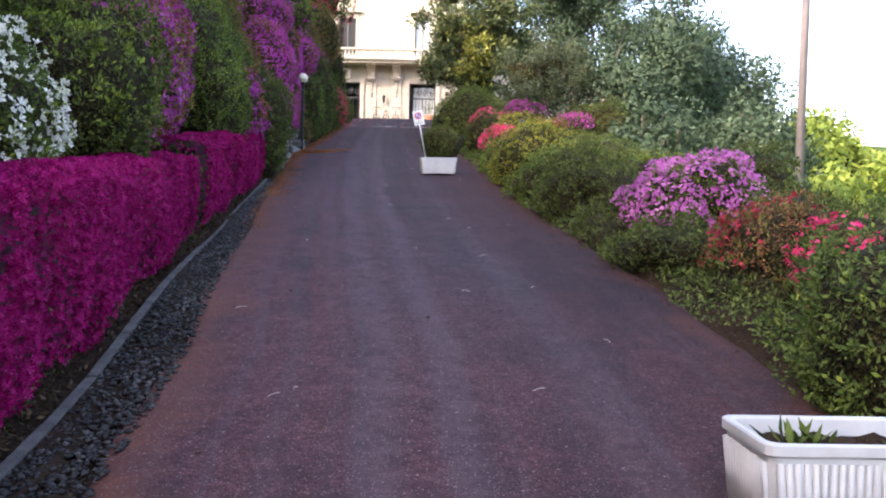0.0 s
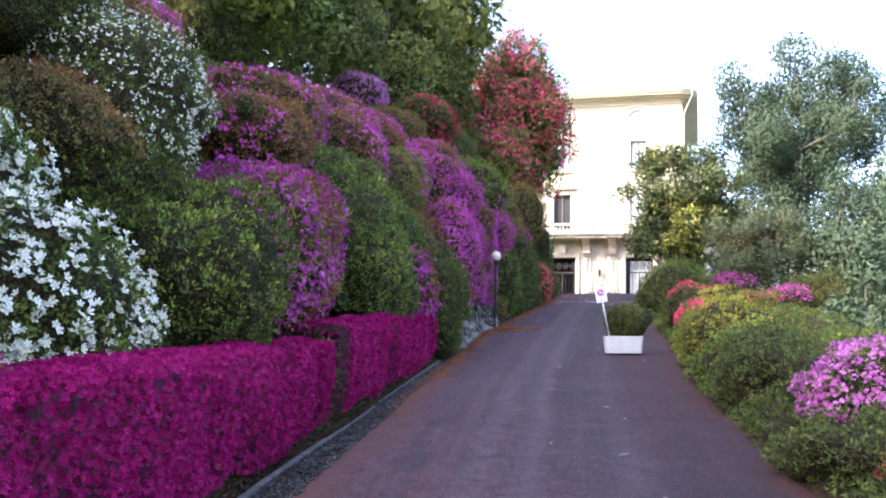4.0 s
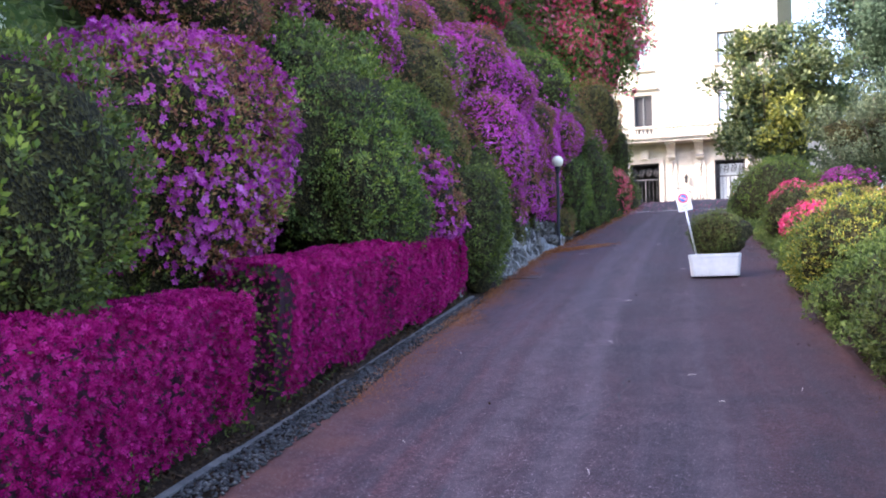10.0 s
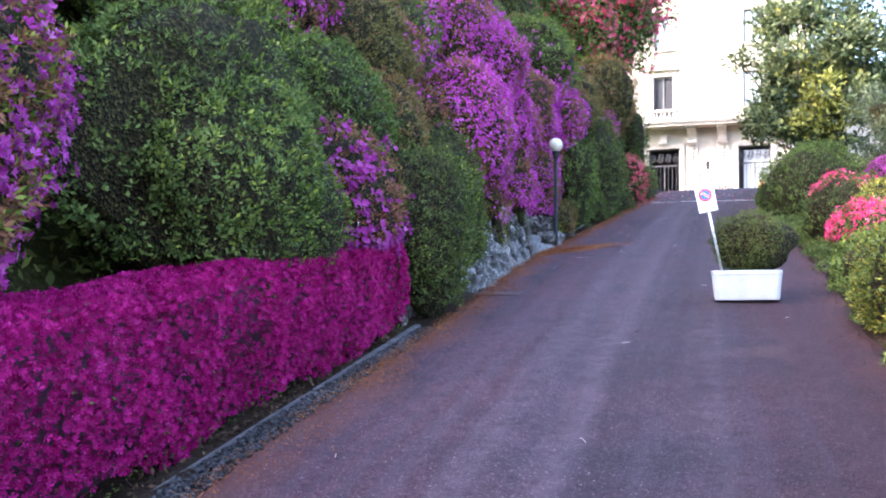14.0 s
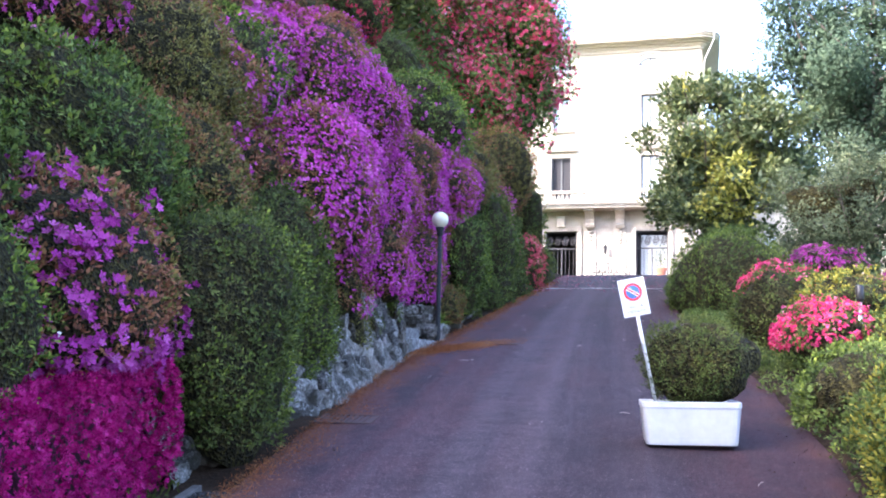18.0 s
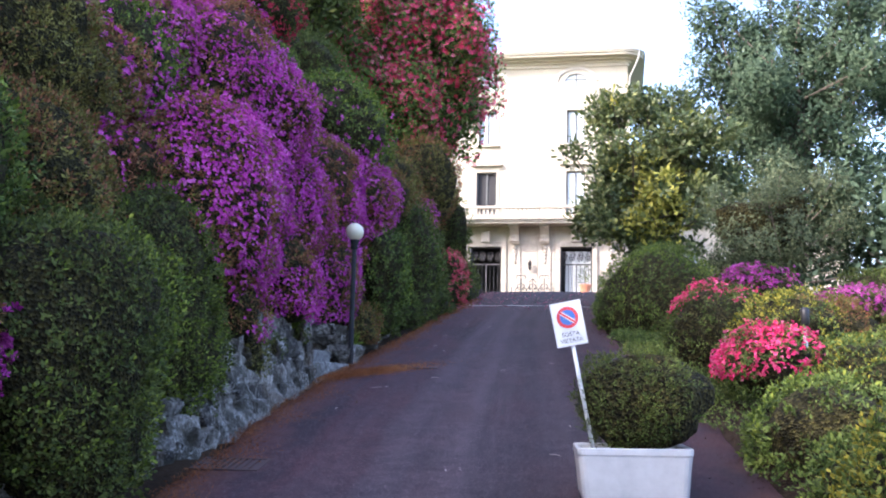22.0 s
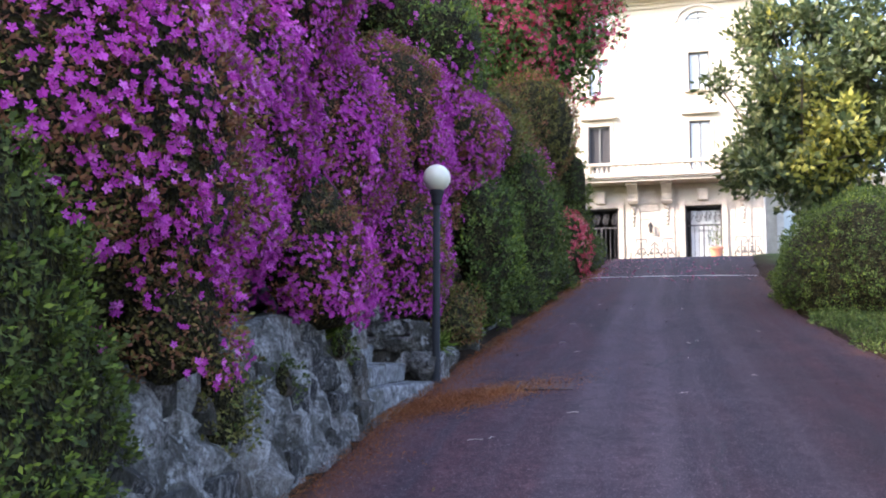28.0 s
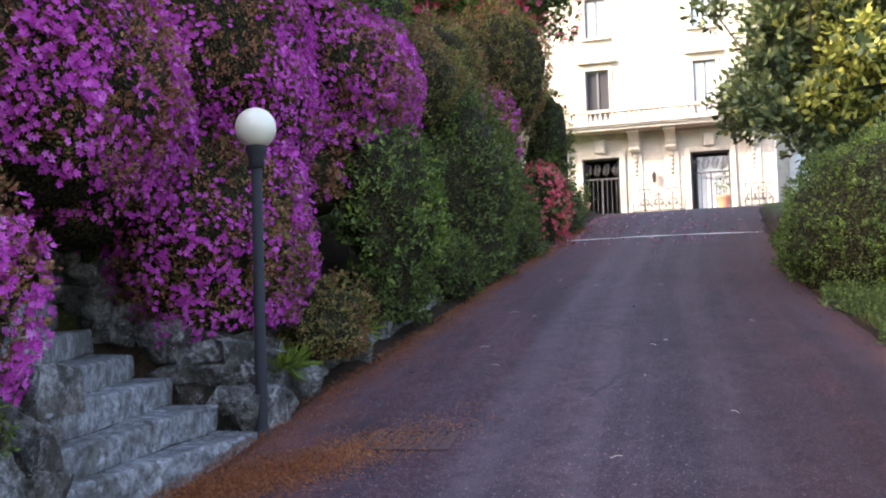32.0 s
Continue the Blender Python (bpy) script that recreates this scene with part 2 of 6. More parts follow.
    dust = ramp(nt, maths(nt, "ADD", k, maths(nt, "MULTIPLY", maths(nt, "SUBTRACT", noisy(nt, v, 1.4, 6.0, 0.6), 0.5), 0.3)), [(0.0, (0.95, 0.95, 0.95)), (0.03, (0.7, 0.7, 0.7)), (0.12, (0, 0, 0)), (0.93, (0, 0, 0)), (1.0, (0.75, 0.75, 0.75))])
    base = mixc(nt, dust, base, mixc(nt, mid, (0.065, 0.026, 0.019), (0.23, 0.088, 0.045)))
    for scale, lim, share, tone in ((95.0, 0.2, 0.55, (0.26, 0.21, 0.22)), (55.0, 0.16, 0.6, (0.34, 0.28, 0.29)), (19.0, 0.09, 0.75, (0.4, 0.34, 0.34))):
        vor = node(nt, "ShaderNodeTexVoronoi", Scale=scale)
        nt.links.new(v, vor.inputs["Vector"])
        cell = nt.nodes.new("ShaderNodeSeparateColor")
        nt.links.new(vor.outputs["Color"], cell.inputs[0])
        chip = maths(nt, "MULTIPLY", ramp(nt, vor.outputs["Distance"], [(lim, (0.8, 0.8, 0.8)), (lim * 1.7, (0, 0, 0))]), maths(nt, "GREATER_THAN", cell.outputs[0], share))
        base = mixc(nt, chip, base, tone)
    # shade on the right side of the drive, multiplied into the asphalt colour
    right_shade = ramp(nt, maths(nt, "ADD", k, maths(nt, "MULTIPLY", maths(nt, "SUBTRACT", noisy(nt, v, 0.7, 6.0, 0.6), 0.5), 0.5)), [(0.5, (1, 1, 1)), (0.66, (0.72, 0.7, 0.71)), (0.85, (0.56, 0.5, 0.5))])
    # this painted shade is weaker on the lower stretch
    upper = node(nt, "ShaderNodeMapRange")
    for i, val in ((1, 5.0), (2, 11.0), (3, 0.15), (4, 1.0)):
        upper.inputs[i].default_value = val
    nt.links.new(sep.outputs["Y"], upper.inputs[0])
    base = mixc(nt, upper.outputs[0], base, right_shade, "MULTIPLY")
    base = mixc(nt, 1.0, base, (0.665, 0.57, 0.588), "MULTIPLY")
    nt.links.new(base, b.inputs["Base Color"])
    b.inputs["Roughness"].default_value = 0.85
    b.inputs["Specular IOR Level"].default_value = 0.3
    bump(nt, b, maths(nt, "ADD", fine, grain), 0.45, 0.01)


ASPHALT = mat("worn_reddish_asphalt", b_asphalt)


def b_soil(nt, b):
    v = world_pos(nt)
    f = maths(nt, "ADD", maths(nt, "MULTIPLY", noisy(nt, v, 25.0), 0.5), maths(nt, "MULTIPLY", noisy(nt, v, 2.0), 0.5))
    soil = ramp(nt, f, [(0.35, (0.016, 0.01, 0.006)), (0.5, (0.032, 0.02, 0.012)), (0.65, (0.05, 0.034, 0.02))])
    # rough lawn beyond the beds and on the terrace above the bank
    turf = ramp(nt, f, [(0.32, (0.022, 0.035, 0.008)), (0.5, (0.05, 0.082, 0.018)), (0.68, (0.1, 0.13, 0.035))])
    sep = nt.nodes.new("ShaderNodeSeparateXYZ")
    nt.links.new(v, sep.inputs[0])
    away = maths(nt, "ABSOLUTE", maths(nt, "SUBTRACT", maths(nt, "ADD", sep.outputs["X"], maths(nt, "MULTIPLY", sep.outputs["Y"], 0.1)), 3.4))
    lawn = ramp(nt, maths(nt, "MULTIPLY", maths(nt, "ADD", away, noisy(nt, v, 0.8)), 0.1), [(0.36, (0, 0, 0)), (0.46, (1, 1, 1))])
    nt.links.new(mixc(nt, lawn, soil, turf), b.inputs["Base Color"])
    b.inputs["Roughness"].default_value = 0.95
    b.inputs["Specular IOR Level"].default_value = 0.08
    bump(nt, b, noisy(nt, v, 40.0), 0.8, 0.03)


SOIL = mat("garden_soil", b_soil)


def b_stone(nt, b):
    v = world_pos(nt)
    rnd = nt.nodes.new("ShaderNodeObjectInfo").outputs["Random"]
    f = maths(nt, "ADD", maths(nt, "MULTIPLY", noisy(nt, v, 26.0, 12.0, 0.82), 0.8), maths(nt, "MULTIPLY", rnd, 0.18))
    c = ramp(nt, f, [(0.42, (0.022, 0.02, 0.017)), (0.475, (0.17, 0.16, 0.142)), (0.55, (0.38, 0.36, 0.325)), (0.63, (0.72, 0.7, 0.65))])
    drip = node(nt, "ShaderNodeMapping", Scale=(9.0, 9.0, 1.3))
    nt.links.new(v, drip.inputs["Vector"])
    runs = ramp(nt, noisy(nt, drip.outputs[0], 1.5, 6.0, 0.62), [(0.56, (0, 0, 0)), (0.66, (0.75, 0.75, 0.75))])
    c = mixc(nt, runs, c, (0.34, 0.325, 0.285))
    c = mixc(nt, ramp(nt, noisy(nt, v, 1.3, 5.0), [(0.5, (0, 0, 0)), (0.62, (0.6, 0.6, 0.6))]), c, (0.13, 0.1, 0.065))
    moss = ramp(nt, noisy(nt, v, 3.4, 8.0, 0.7), [(0.46, (0, 0, 0)), (0.57, (0.85, 0.85, 0.85))])
    c = mixc(nt, moss, c, (0.045, 0.042, 0.026))
    lichen = ramp(nt, noisy(nt, v, 9.0, 8.0, 0.7), [(0.585, (0, 0, 0)), (0.65, (0.8, 0.8, 0.8))])
    nt.links.new(mixc(nt, lichen, c, (0.55, 0.55, 0.52)), b.inputs["Base Color"])
    b.inputs["Roughness"].default_value = 0.92
    bump(nt, b, maths(nt, "ADD", noisy(nt, v, 14.0, 9.0, 0.7), noisy(nt, drip.outputs[0], 2.0, 6.0, 0.65)), 1.0, 0.1)


STONE = mat("mossy_grey_stone", b_stone)
GRAVEL = leafy("grey_gravel", [(0.014, 0.0135, 0.0125), (0.028, 0.027, 0.025), (0.048, 0.046, 0.043), (0.12, 0.115, 0.105)], 0.85, 0.2, 0.0)
KERB = plain("kerb_stone", (0.075, 0.068, 0.06), 0.9, vary=0.6, scale=8, bumps=0.4)
NEEDLES = leafy("rusty_needles", [(0.13, 0.044, 0.019), (0.26, 0.088, 0.031), (0.39, 0.15, 0.052), (0.468, 0.26, 0.117)], 0.8, 0.1)
DRYLEAF = leafy("dry_brown_leaf", [(0.024, 0.0144, 0.0072), (0.054, 0.0312, 0.0156), (0.084, 0.051, 0.027), (0.12, 0.084, 0.054)], 0.8, 0.1, 0.0)
PETAL_LITTER = leafy("fallen_petals", [(0.25, 0.06, 0.1), (0.4, 0.12, 0.18), (0.5, 0.22, 0.25), (0.5, 0.35, 0.3)], 0.8, 0.1)
PLASTER = plain("cream_plaster", (0.45, 0.412, 0.32), 0.85, vary=0.09, scale=0.6, fine=6)
def b_step(nt, b):
    v = world_pos(nt)
    c = ramp(nt, noisy(nt, v, 16.0, 10.0, 0.75), [(0.36, (0.05, 0.049, 0.045)), (0.5, (0.18, 0.178, 0.17)), (0.64, (0.36, 0.355, 0.335))])
    stain = ramp(nt, noisy(nt, v, 2.4, 6.0, 0.65), [(0.52, (0, 0, 0)), (0.64, (0.7, 0.7, 0.7))])
    c = mixc(nt, stain, c, (0.07, 0.065, 0.045))
    pale = ramp(nt, noisy(nt, v, 5.2, 6.0, 0.65), [(0.58, (0, 0, 0)), (0.68, (0.7, 0.7, 0.7))])
    nt.links.new(mixc(nt, pale, c, (0.52, 0.52, 0.5)), b.inputs["Base Color"])
    b.inputs["Roughness"].default_value = 0.92
    bump(nt, b, noisy(nt, v, 22.0, 8.0, 0.7), 1.0, 0.03)


STEPSTONE = mat("weathered_step_stone", b_step)
TRIM = plain("pale_stone_trim", (0.42, 0.375, 0.3), 0.8, vary=0.25, scale=2.0, fine=18, bumps=0.2)
GREYTRIM = plain("grey_stone_trim", (0.5, 0.48, 0.43), 0.8, vary=0.2, scale=2.0, fine=18, bumps=0.2)
IRON = plain("dark_iron", (0.012, 0.012, 0.014), 0.5, 0.0, vary=0.2)
GATEIRON = plain("dusty_gate_iron", (0.05, 0.05, 0.052), 0.7, vary=0.2)
BLACKPAINT = plain("matt_black_paint", (0.01, 0.01, 0.011), 0.85, vary=0.2)
GREYIRON = plain("grey_iron", (0.3, 0.3, 0.3), 0.5, 0.4, vary=0.2)
ROOF = plain("terracotta_roof", (0.38, 0.16, 0.1), 0.85, vary=0.25, scale=4, fine=25)
POTCLAY = plain("terracotta_pot", (0.55, 0.22, 0.12), 0.8, vary=0.15)
# white plastic greyed for weathering and for the shade the planters stand in
PLASTIC = plain("weathered_shaded_plastic", (0.47, 0.48, 0.47), 0.5, vary=0.14, scale=5, fine=22, bumps=0.08)
SIGNWHITE = plain("sign_white", (0.62, 0.64, 0.64), 0.4, vary=0.04)
SIGNRED = plain("sign_red", (0.55, 0.03, 0.04), 0.4, vary=0.05)
SIGNBLUE = plain("sign_blue", (0.03, 0.12, 0.4), 0.4, vary=0.05)
SIGNBLACK = plain("sign_lettering", (0.03, 0.035, 0.035), 0.5)
GLOBE = plain("milky_globe", (0.58, 0.55, 0.41), 0.3, vary=0.04)
WOODPOLE = plain("weathered_pole_wood", (0.2, 0.175, 0.17), 0.85, vary=0.2, scale=3, fine=30)
# near-black that paints the gloom of unlit rooms
UNLIT_ROOM = plain("unlit_interior", (0.03, 0.03, 0.032), 0.9)
RUST = plain("rusty_iron", (0.06, 0.034, 0.03), 0.8, 0.2, vary=0.3, scale=12)
CRACK = plain("crack_shadow", (0.025, 0.022, 0.024), 0.95)
STRAW = plain("dry_straw", (0.42, 0.36, 0.3), 0.8)
WINFRAME = plain("dark_window_frame", (0.1, 0.105, 0.1), 0.5, vary=0.1)
RAILIRON = plain("weathered_rail_iron", (0.09, 0.085, 0.08), 0.7, 0.2, vary=0.2)
CURTAIN = plain("pale_curtain", (0.42, 0.46, 0.46), 0.8, vary=0.06)


def b_glass(nt, b):
    b.inputs["Base Color"].default_value = (0.5, 0.56, 0.56, 1)
    b.inputs["Roughness"].default_value = 0.06
    b.inputs["Specular IOR Level"].default_value = 0.6


GLASS = mat("window_glass", b_glass)


# ---- helpers for building ----
def part(name, bm, material, parent=None, label="", smooth=False):
    me = bpy.data.meshes.new(name)
    bm.to_mesh(me)
    bm.free()
    if smooth:
        me.polygons.foreach_set("use_smooth", np.ones(len(me.polygons), bool))
    return attach(name, me, material, parent, label)


def attach(name, me, material, parent=None, label=""):
    if not me.materials:
        me.materials.append(material)
    ob = new(name, me)
    if parent is not None:
        ob.parent = parent
    if label:
        ob["label"] = label
    if name in ("foliage", "young_foliage", "bloom", "crown"):
        ob["kind"] = "stuff"
    return ob


def thing(name, at, label, category, group="", kind=""):
    ob = new(name)
    ob.empty_display_size = 0.1
    ob.location = at
    return tagged(ob, label, category, group, kind)


def raw(name, verts, faces, smooth=False):
    """A mesh from arrays: vertices (n, 3) and faces (m, 3 or 4)."""
    verts, faces = np.asarray(verts, np.float32), np.asarray(faces, np.int32)
    me = bpy.data.meshes.new(name)
    k = faces.shape[1]
    me.vertices.add(len(verts))
    me.vertices.foreach_set("co", verts.ravel())
    me.loops.add(faces.size)
    me.loops.foreach_set("vertex_index", faces.ravel())
    me.polygons.add(len(faces))
    me.polygons.foreach_set("loop_start", np.arange(len(faces), dtype=np.int32) * k)
    if smooth:
        me.polygons.foreach_set("use_smooth", np.ones(len(faces), bool))
    me.update(calc_edges=True)
    return me


def box(bm, x0, y0, z0, x1, y1, z1, bevel=0.0):
    m = Matrix.Translation(((x0 + x1) / 2, (y0 + y1) / 2, (z0 + z1) / 2)) @ Matrix.Diagonal((abs(x1 - x0), abs(y1 - y0), abs(z1 - z0), 1))
    made = bmesh.ops.create_cube(bm, size=1, matrix=m)["verts"]
    if bevel:
        edges = list({e for v in made for e in v.link_edges})
        bmesh.ops.bevel(bm, geom=edges, offset=bevel, segments=2, affect="EDGES", profile=0.5)
    return bm


def tube(bm, a, b, r0, r1=None, sides=10, caps=True):
    a, b = Vector(a), Vector(b)
    m = Matrix.Translation((a + b) / 2) @ (b - a).to_track_quat("Z", "Y").to_matrix().to_4x4()
    bmesh.ops.create_cone(bm, cap_ends=caps, segments=sides, radius1=r0, radius2=r0 if r1 is None else r1, depth=(b - a).length, matrix=m)
    return bm


def turned(bm, profile, sides=20, at=(0, 0, 0)):
    """A turned body from (radius, height) pairs."""
    rings = []
    for r, z in profile:
        rings.append([bm.verts.new((at[0] + r * math.cos(2 * math.pi * i / sides), at[1] + r * math.sin(2 * math.pi * i / sides), at[2] + z)) for i in range(sides)])
    for a, b in zip(rings, rings[1:]):
        for i in range(sides):
            bm.faces.new((a[i], a[(i + 1) % sides], b[(i + 1) % sides], b[i]))
    bm.faces.new(rings[0][::-1])
    bm.faces.new(rings[-1])
    return bm


def wires(name, lines, radius, material, parent, sides=5):
    """Bent rods: each a list of points, swept as a thin round tube, in one mesh."""
    verts, faces = [], []
    for pts in lines:
        pts = [Vector(p) for p in pts]
        start = len(verts)
        for i, p in enumerate(pts):
            d = (pts[min(i + 1, len(pts) - 1)] - pts[max(i - 1, 0)]).normalized()
            s = d.cross(Vector((0.1, 1, 0.05))).normalized()
            w = d.cross(s)
            for k in range(sides):
                a = 2 * math.pi * k / sides
                verts.append(p + radius * (math.cos(a) * s + math.sin(a) * w))
        for i in range(len(pts) - 1):
            for k in range(sides):
                a, b = start + i * sides + k, start + i * sides + (k + 1) % sides
                faces.append((a, b, b + sides, a + sides))
    return attach(name, raw(name, verts, faces, True), material, parent)


# ---- the plan ----
ROAD_Y = (-60, 0, 28, 42, 50, 58, 66, 74, 200)
ROAD_Z = (-7.2, -0.16, 3.17, 5.1, 6.2, 6.83, 7.48, 8.1, 8.3)
LEFT_Y = (-60, 0, 8, 11, 14, 15.3, 19, 22.5, 24, 27, 29, 32, 37, 43, 46, 60, 74)
LEFT_X = (6.5, 2.3, 1.55, 1.0, 0.62, 0.35, -0.12, -0.6, -0.9, -1.2, -1.36, -1.48, -1.75, -2.0, -2.2, -2.8, -3.0)
RIGHT_Y = (-60, 0, 8, 9.6, 11.6, 13.9, 16, 18.7, 21.3, 24.3, 27.5, 30.5, 33, 37, 43, 50, 74)
RIGHT_X = (11.0, 5.3, 4.9, 4.8, 4.55, 4.27, 3.98, 3.7, 3.5, 3.3, 3.0, 2.65, 2.25, 1.95, 1.8, 1.75, 1.7)


def soft_step(a, n=5, w=0.8):
    """Averages a function of y over a short stretch, so that its kinks are rounded."""
    return lambda y: sum(a(y + w * (i / (n - 1) - 0.5) * 2) for i in range(n)) / n


road_z = soft_step(lambda y: np.interp(y, ROAD_Y, ROAD_Z), w=2.0)
left_x = soft_step(lambda y: np.interp(y, LEFT_Y, LEFT_X))
right_x = soft_step(lambda y: np.interp(y, RIGHT_Y, RIGHT_X))


def gutter(y):
    return np.interp(y, (-60, 12, 17, 20, 200), (0.12, 0.12, 0.07, 0.02, 0.0))


def kerb_u(y):
    return np.interp(y, (-60, 9, 12.5, 15, 19.5, 30), (0.49, 0.48, 0.42, 0.31, 0.22, 0.2))


def hedge_u(y):
    return np.interp(y, (-60, 9, 12.5, 15.4, 17, 19.5, 30), (0.6, 0.6, 0.54, 0.44, 0.37, 0.25, 0.2))


def bank_h(u, y):
    """Height of the soil of the bank above the road, u metres left of the road's edge."""
    low = np.interp(u, (0.0, 0.75, 1.5, 2.1, 2.8, 3.6, 4.6, 6.0, 8.0, 14.0, 60.0), (0.0, 0.0, 0.3, 1.2, 2.5, 3.7, 4.8, 5.8, 6.9, 8.5, 12.0))
    wall = np.interp(u, (0.0, 0.55, 0.75, 1.5, 2.2, 2.9, 3.7, 4.7, 6.0, 8.0, 14.0, 60.0), (0.0, 0.0, 0.65, 0.95, 1.8, 3.0, 4.2, 5.2, 6.0, 6.9, 8.5, 12.0))
    k = np.clip((y - 19) / 1.5, 0, 1)
    fade = np.clip((55 - y) / 7, 0, 1)
    out = (low * (1 - k) + wall * k) * fade
    # the cut for the garden steps
    notch = (y > 26.45) & (y < 28.5) & (u < 2.6)
    return np.where(notch, np.minimum(out, np.maximum(0.55 * (u - 0.25) - 0.2, -0.1)), out)


def ground_z(x, y):
    """The lie of the land: the drive, the bank on its left and the garden falling away on its right."""
    z = road_z(y)
    u, v = left_x(y) - x, x - right_x(y)
    left = np.where(u > 0, bank_h(np.maximum(u, 0), y) - gutter(y) * np.clip(u / 0.5, 0, 1) * np.clip((1.6 - u) / 0.5, 0, 1), 0)
    flat = np.clip((y - 55) / 10, 0, 1)
    fall = np.interp(v, (0, 0.3, 1.5, 3.0, 12.0, 40.0, 400.0), (0, 0.05, 0.08, -0.25, -2.6, -8.0, -22.0)) * (1 - 0.85 * flat)
    right = np.where(v > 0, fall, 0)
    return z + left + right


def sheet(name, xs, ys, height, material, label, category):
    gx, gy = np.meshgrid(xs, ys)
    gz = height(gx, gy)
    nx, ny = len(xs), len(ys)
    idx = np.arange(nx * ny).reshape(ny, nx)
    faces = np.stack([idx[:-1, :-1], idx[:-1, 1:], idx[1:, 1:], idx[1:, :-1]], -1).reshape(-1, 4)
    ob = attach(name, raw(name, np.stack([gx, gy, gz], -1).reshape(-1, 3), faces, True), material)
    return tagged(ob, label, category, kind="structure")


def spread(parts):
    return np.unique(np.concatenate([np.arange(a, b, s) for a, b, s in parts]))


def under_road(x, y):
    inside = (left_x(y) - x < 0.12) & (x - right_x(y) < 0.12)
    return ground_z(x, y) - np.where(inside, 0.06, 0.0) + 0.02 * np.sin(9 * x + 3 * y) * np.where(inside, 0, 1)


sheet("ground", spread([(-400, -60, 40), (-60, -12, 3), (-12, -5, 0.6), (-5, 8, 0.16), (8, 20, 0.8), (20, 60, 4), (60, 420, 40)]),
      spread([(-300, -60, 30), (-60, -4, 2), (-4, 60, 0.4), (60, 90, 2), (90, 600, 40)]), under_road, SOIL, "garden soil under the shrubs and rough lawn beyond", "ground")


def road_sheet():
    ys, ks = spread([(-40, 0, 1.0), (0, 60, 0.25), (60, 75, 1.0)]), np.concatenate([[0, 0.003], np.linspace(0.03, 0.97, 32), [0.997, 1]])
    verts, faces = [], []
    wob = lambda y, s: 0.022 * np.sin(2.3 * y + s) + 0.012 * np.sin(6.1 * y + 2 * s) + 0.006 * np.sin(15 * y + s)
    for y in ys:
        a, b = float(left_x(y) - 0.04 + wob(y, 0)), float(right_x(y) + 0.02 + wob(y, 2))
        if y > 50:
            b += (y - 50) * 0.5
        for k in ks:
            x = a + (b - a) * k
            crown = 0.02 * math.sin(math.pi * k)
            rim = -0.05 if k in (0, 1) else 0.0
            verts.append((x, y, float(road_z(y)) + crown + rim))
    n = len(ks)
    for i in range(len(ys) - 1):
        for j in range(n - 1):
            a = i * n + j
            faces.append((a, a + 1, a + n + 1, a + n))
    me = raw("road", verts, faces, True)
    me.attributes.new("across", "FLOAT", "POINT").data.foreach_set("value", np.tile(ks, len(ys)).astype(np.float32))
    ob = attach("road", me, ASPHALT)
    tagged(ob, "worn reddish-grey asphalt drive climbing between flower beds", "road", kind="structure")


road_sheet()


# ---- foliage ----
rng = np.random.default_rng(7)


def wavy(P, freq, seed):
    """Smooth noise in about -1..1 as a sum of waves."""
    r = np.random.default_rng(seed)
    out = np.zeros(len(P))
    for k in range(5):
        d = r.normal(size=3)
        d /= np.linalg.norm(d)
        out += np.sin((P @ d) * freq * r.uniform(0.7, 1.7) + r.uniform(0, 6.28)) / 5 * 1.6
    return out


def unit(v):
    return v / np.maximum(np.linalg.norm(v, axis=1, keepdims=True), 1e-9)


def leaf_arrays(P, N, size, wide=0.42, lift=0.5, r=rng):
    """A folded rhombic leaf at each place, leaning out along N."""
    n = len(P)
    t = unit(np.cross(N, r.normal(size=(n, 3))))
    d = unit(t + N * r.normal(lift, 0.35, (n, 1)) + np.array([0, 0, 0.12]))
    s = unit(np.cross(d, N + 0.25 * r.normal(size=(n, 3))))
    up = unit(np.cross(s, d))
    L = (size * r.uniform(0.65, 1.3, n))[:, None]
    a = P
    b = P + d * L * 0.5 + s * L * wide * 0.5 - up * L * 0.06
    c = P + d * L
    e = P + d * L * 0.5 - s * L * wide * 0.5 - up * L * 0.06
    V = np.stack([a, b, c, e], 1).reshape(-1, 3)
    i = np.arange(n)[:, None] * 4
    return V, np.concatenate([i, i + 1, i + 2, i + 3], 1)


def flower_arrays(P, N, size, petals=5, r=rng, fine=False):
    """Open funnel-shaped flowers: a ring of petals that share the throat."""
    n = len(P)
    N = unit(N + 0.45 * r.normal(size=(n, 3)))
    s = unit(np.cross(N, r.normal(size=(n, 3))))
    w = np.cross(N, s)
    L = (size * r.uniform(0.75, 1.2, n) * 0.5)[:, None]
    rows = [P]
    cup = r.uniform(0.2, 1.1, (n, 1))
    spots = ((-0.48, 0.68, 0.65), (0.0, 1.0, 0.9), (0.48, 0.68, 0.65)) if fine else ((-0.36, 0.95, 0.9), (0.36, 0.95, 0.9))
    k3 = len(spots)
    for k in range(petals):
        a = 2 * math.pi * k / petals
        for da, l, h in spots:
            b = a + da
            rows.append(P + (s * math.cos(b) + w * math.sin(b)) * L * l + N * L * cup * h)
    m = 1 + k3 * petals
    V = np.stack(rows, 1).reshape(-1, 3)
    i = np.arange(n)[:, None] * m
    F = np.concatenate([np.concatenate([i] + [i + 1 + k3 * k + q for q in range(k3)], 1) for k in range(petals)])
    return V, F


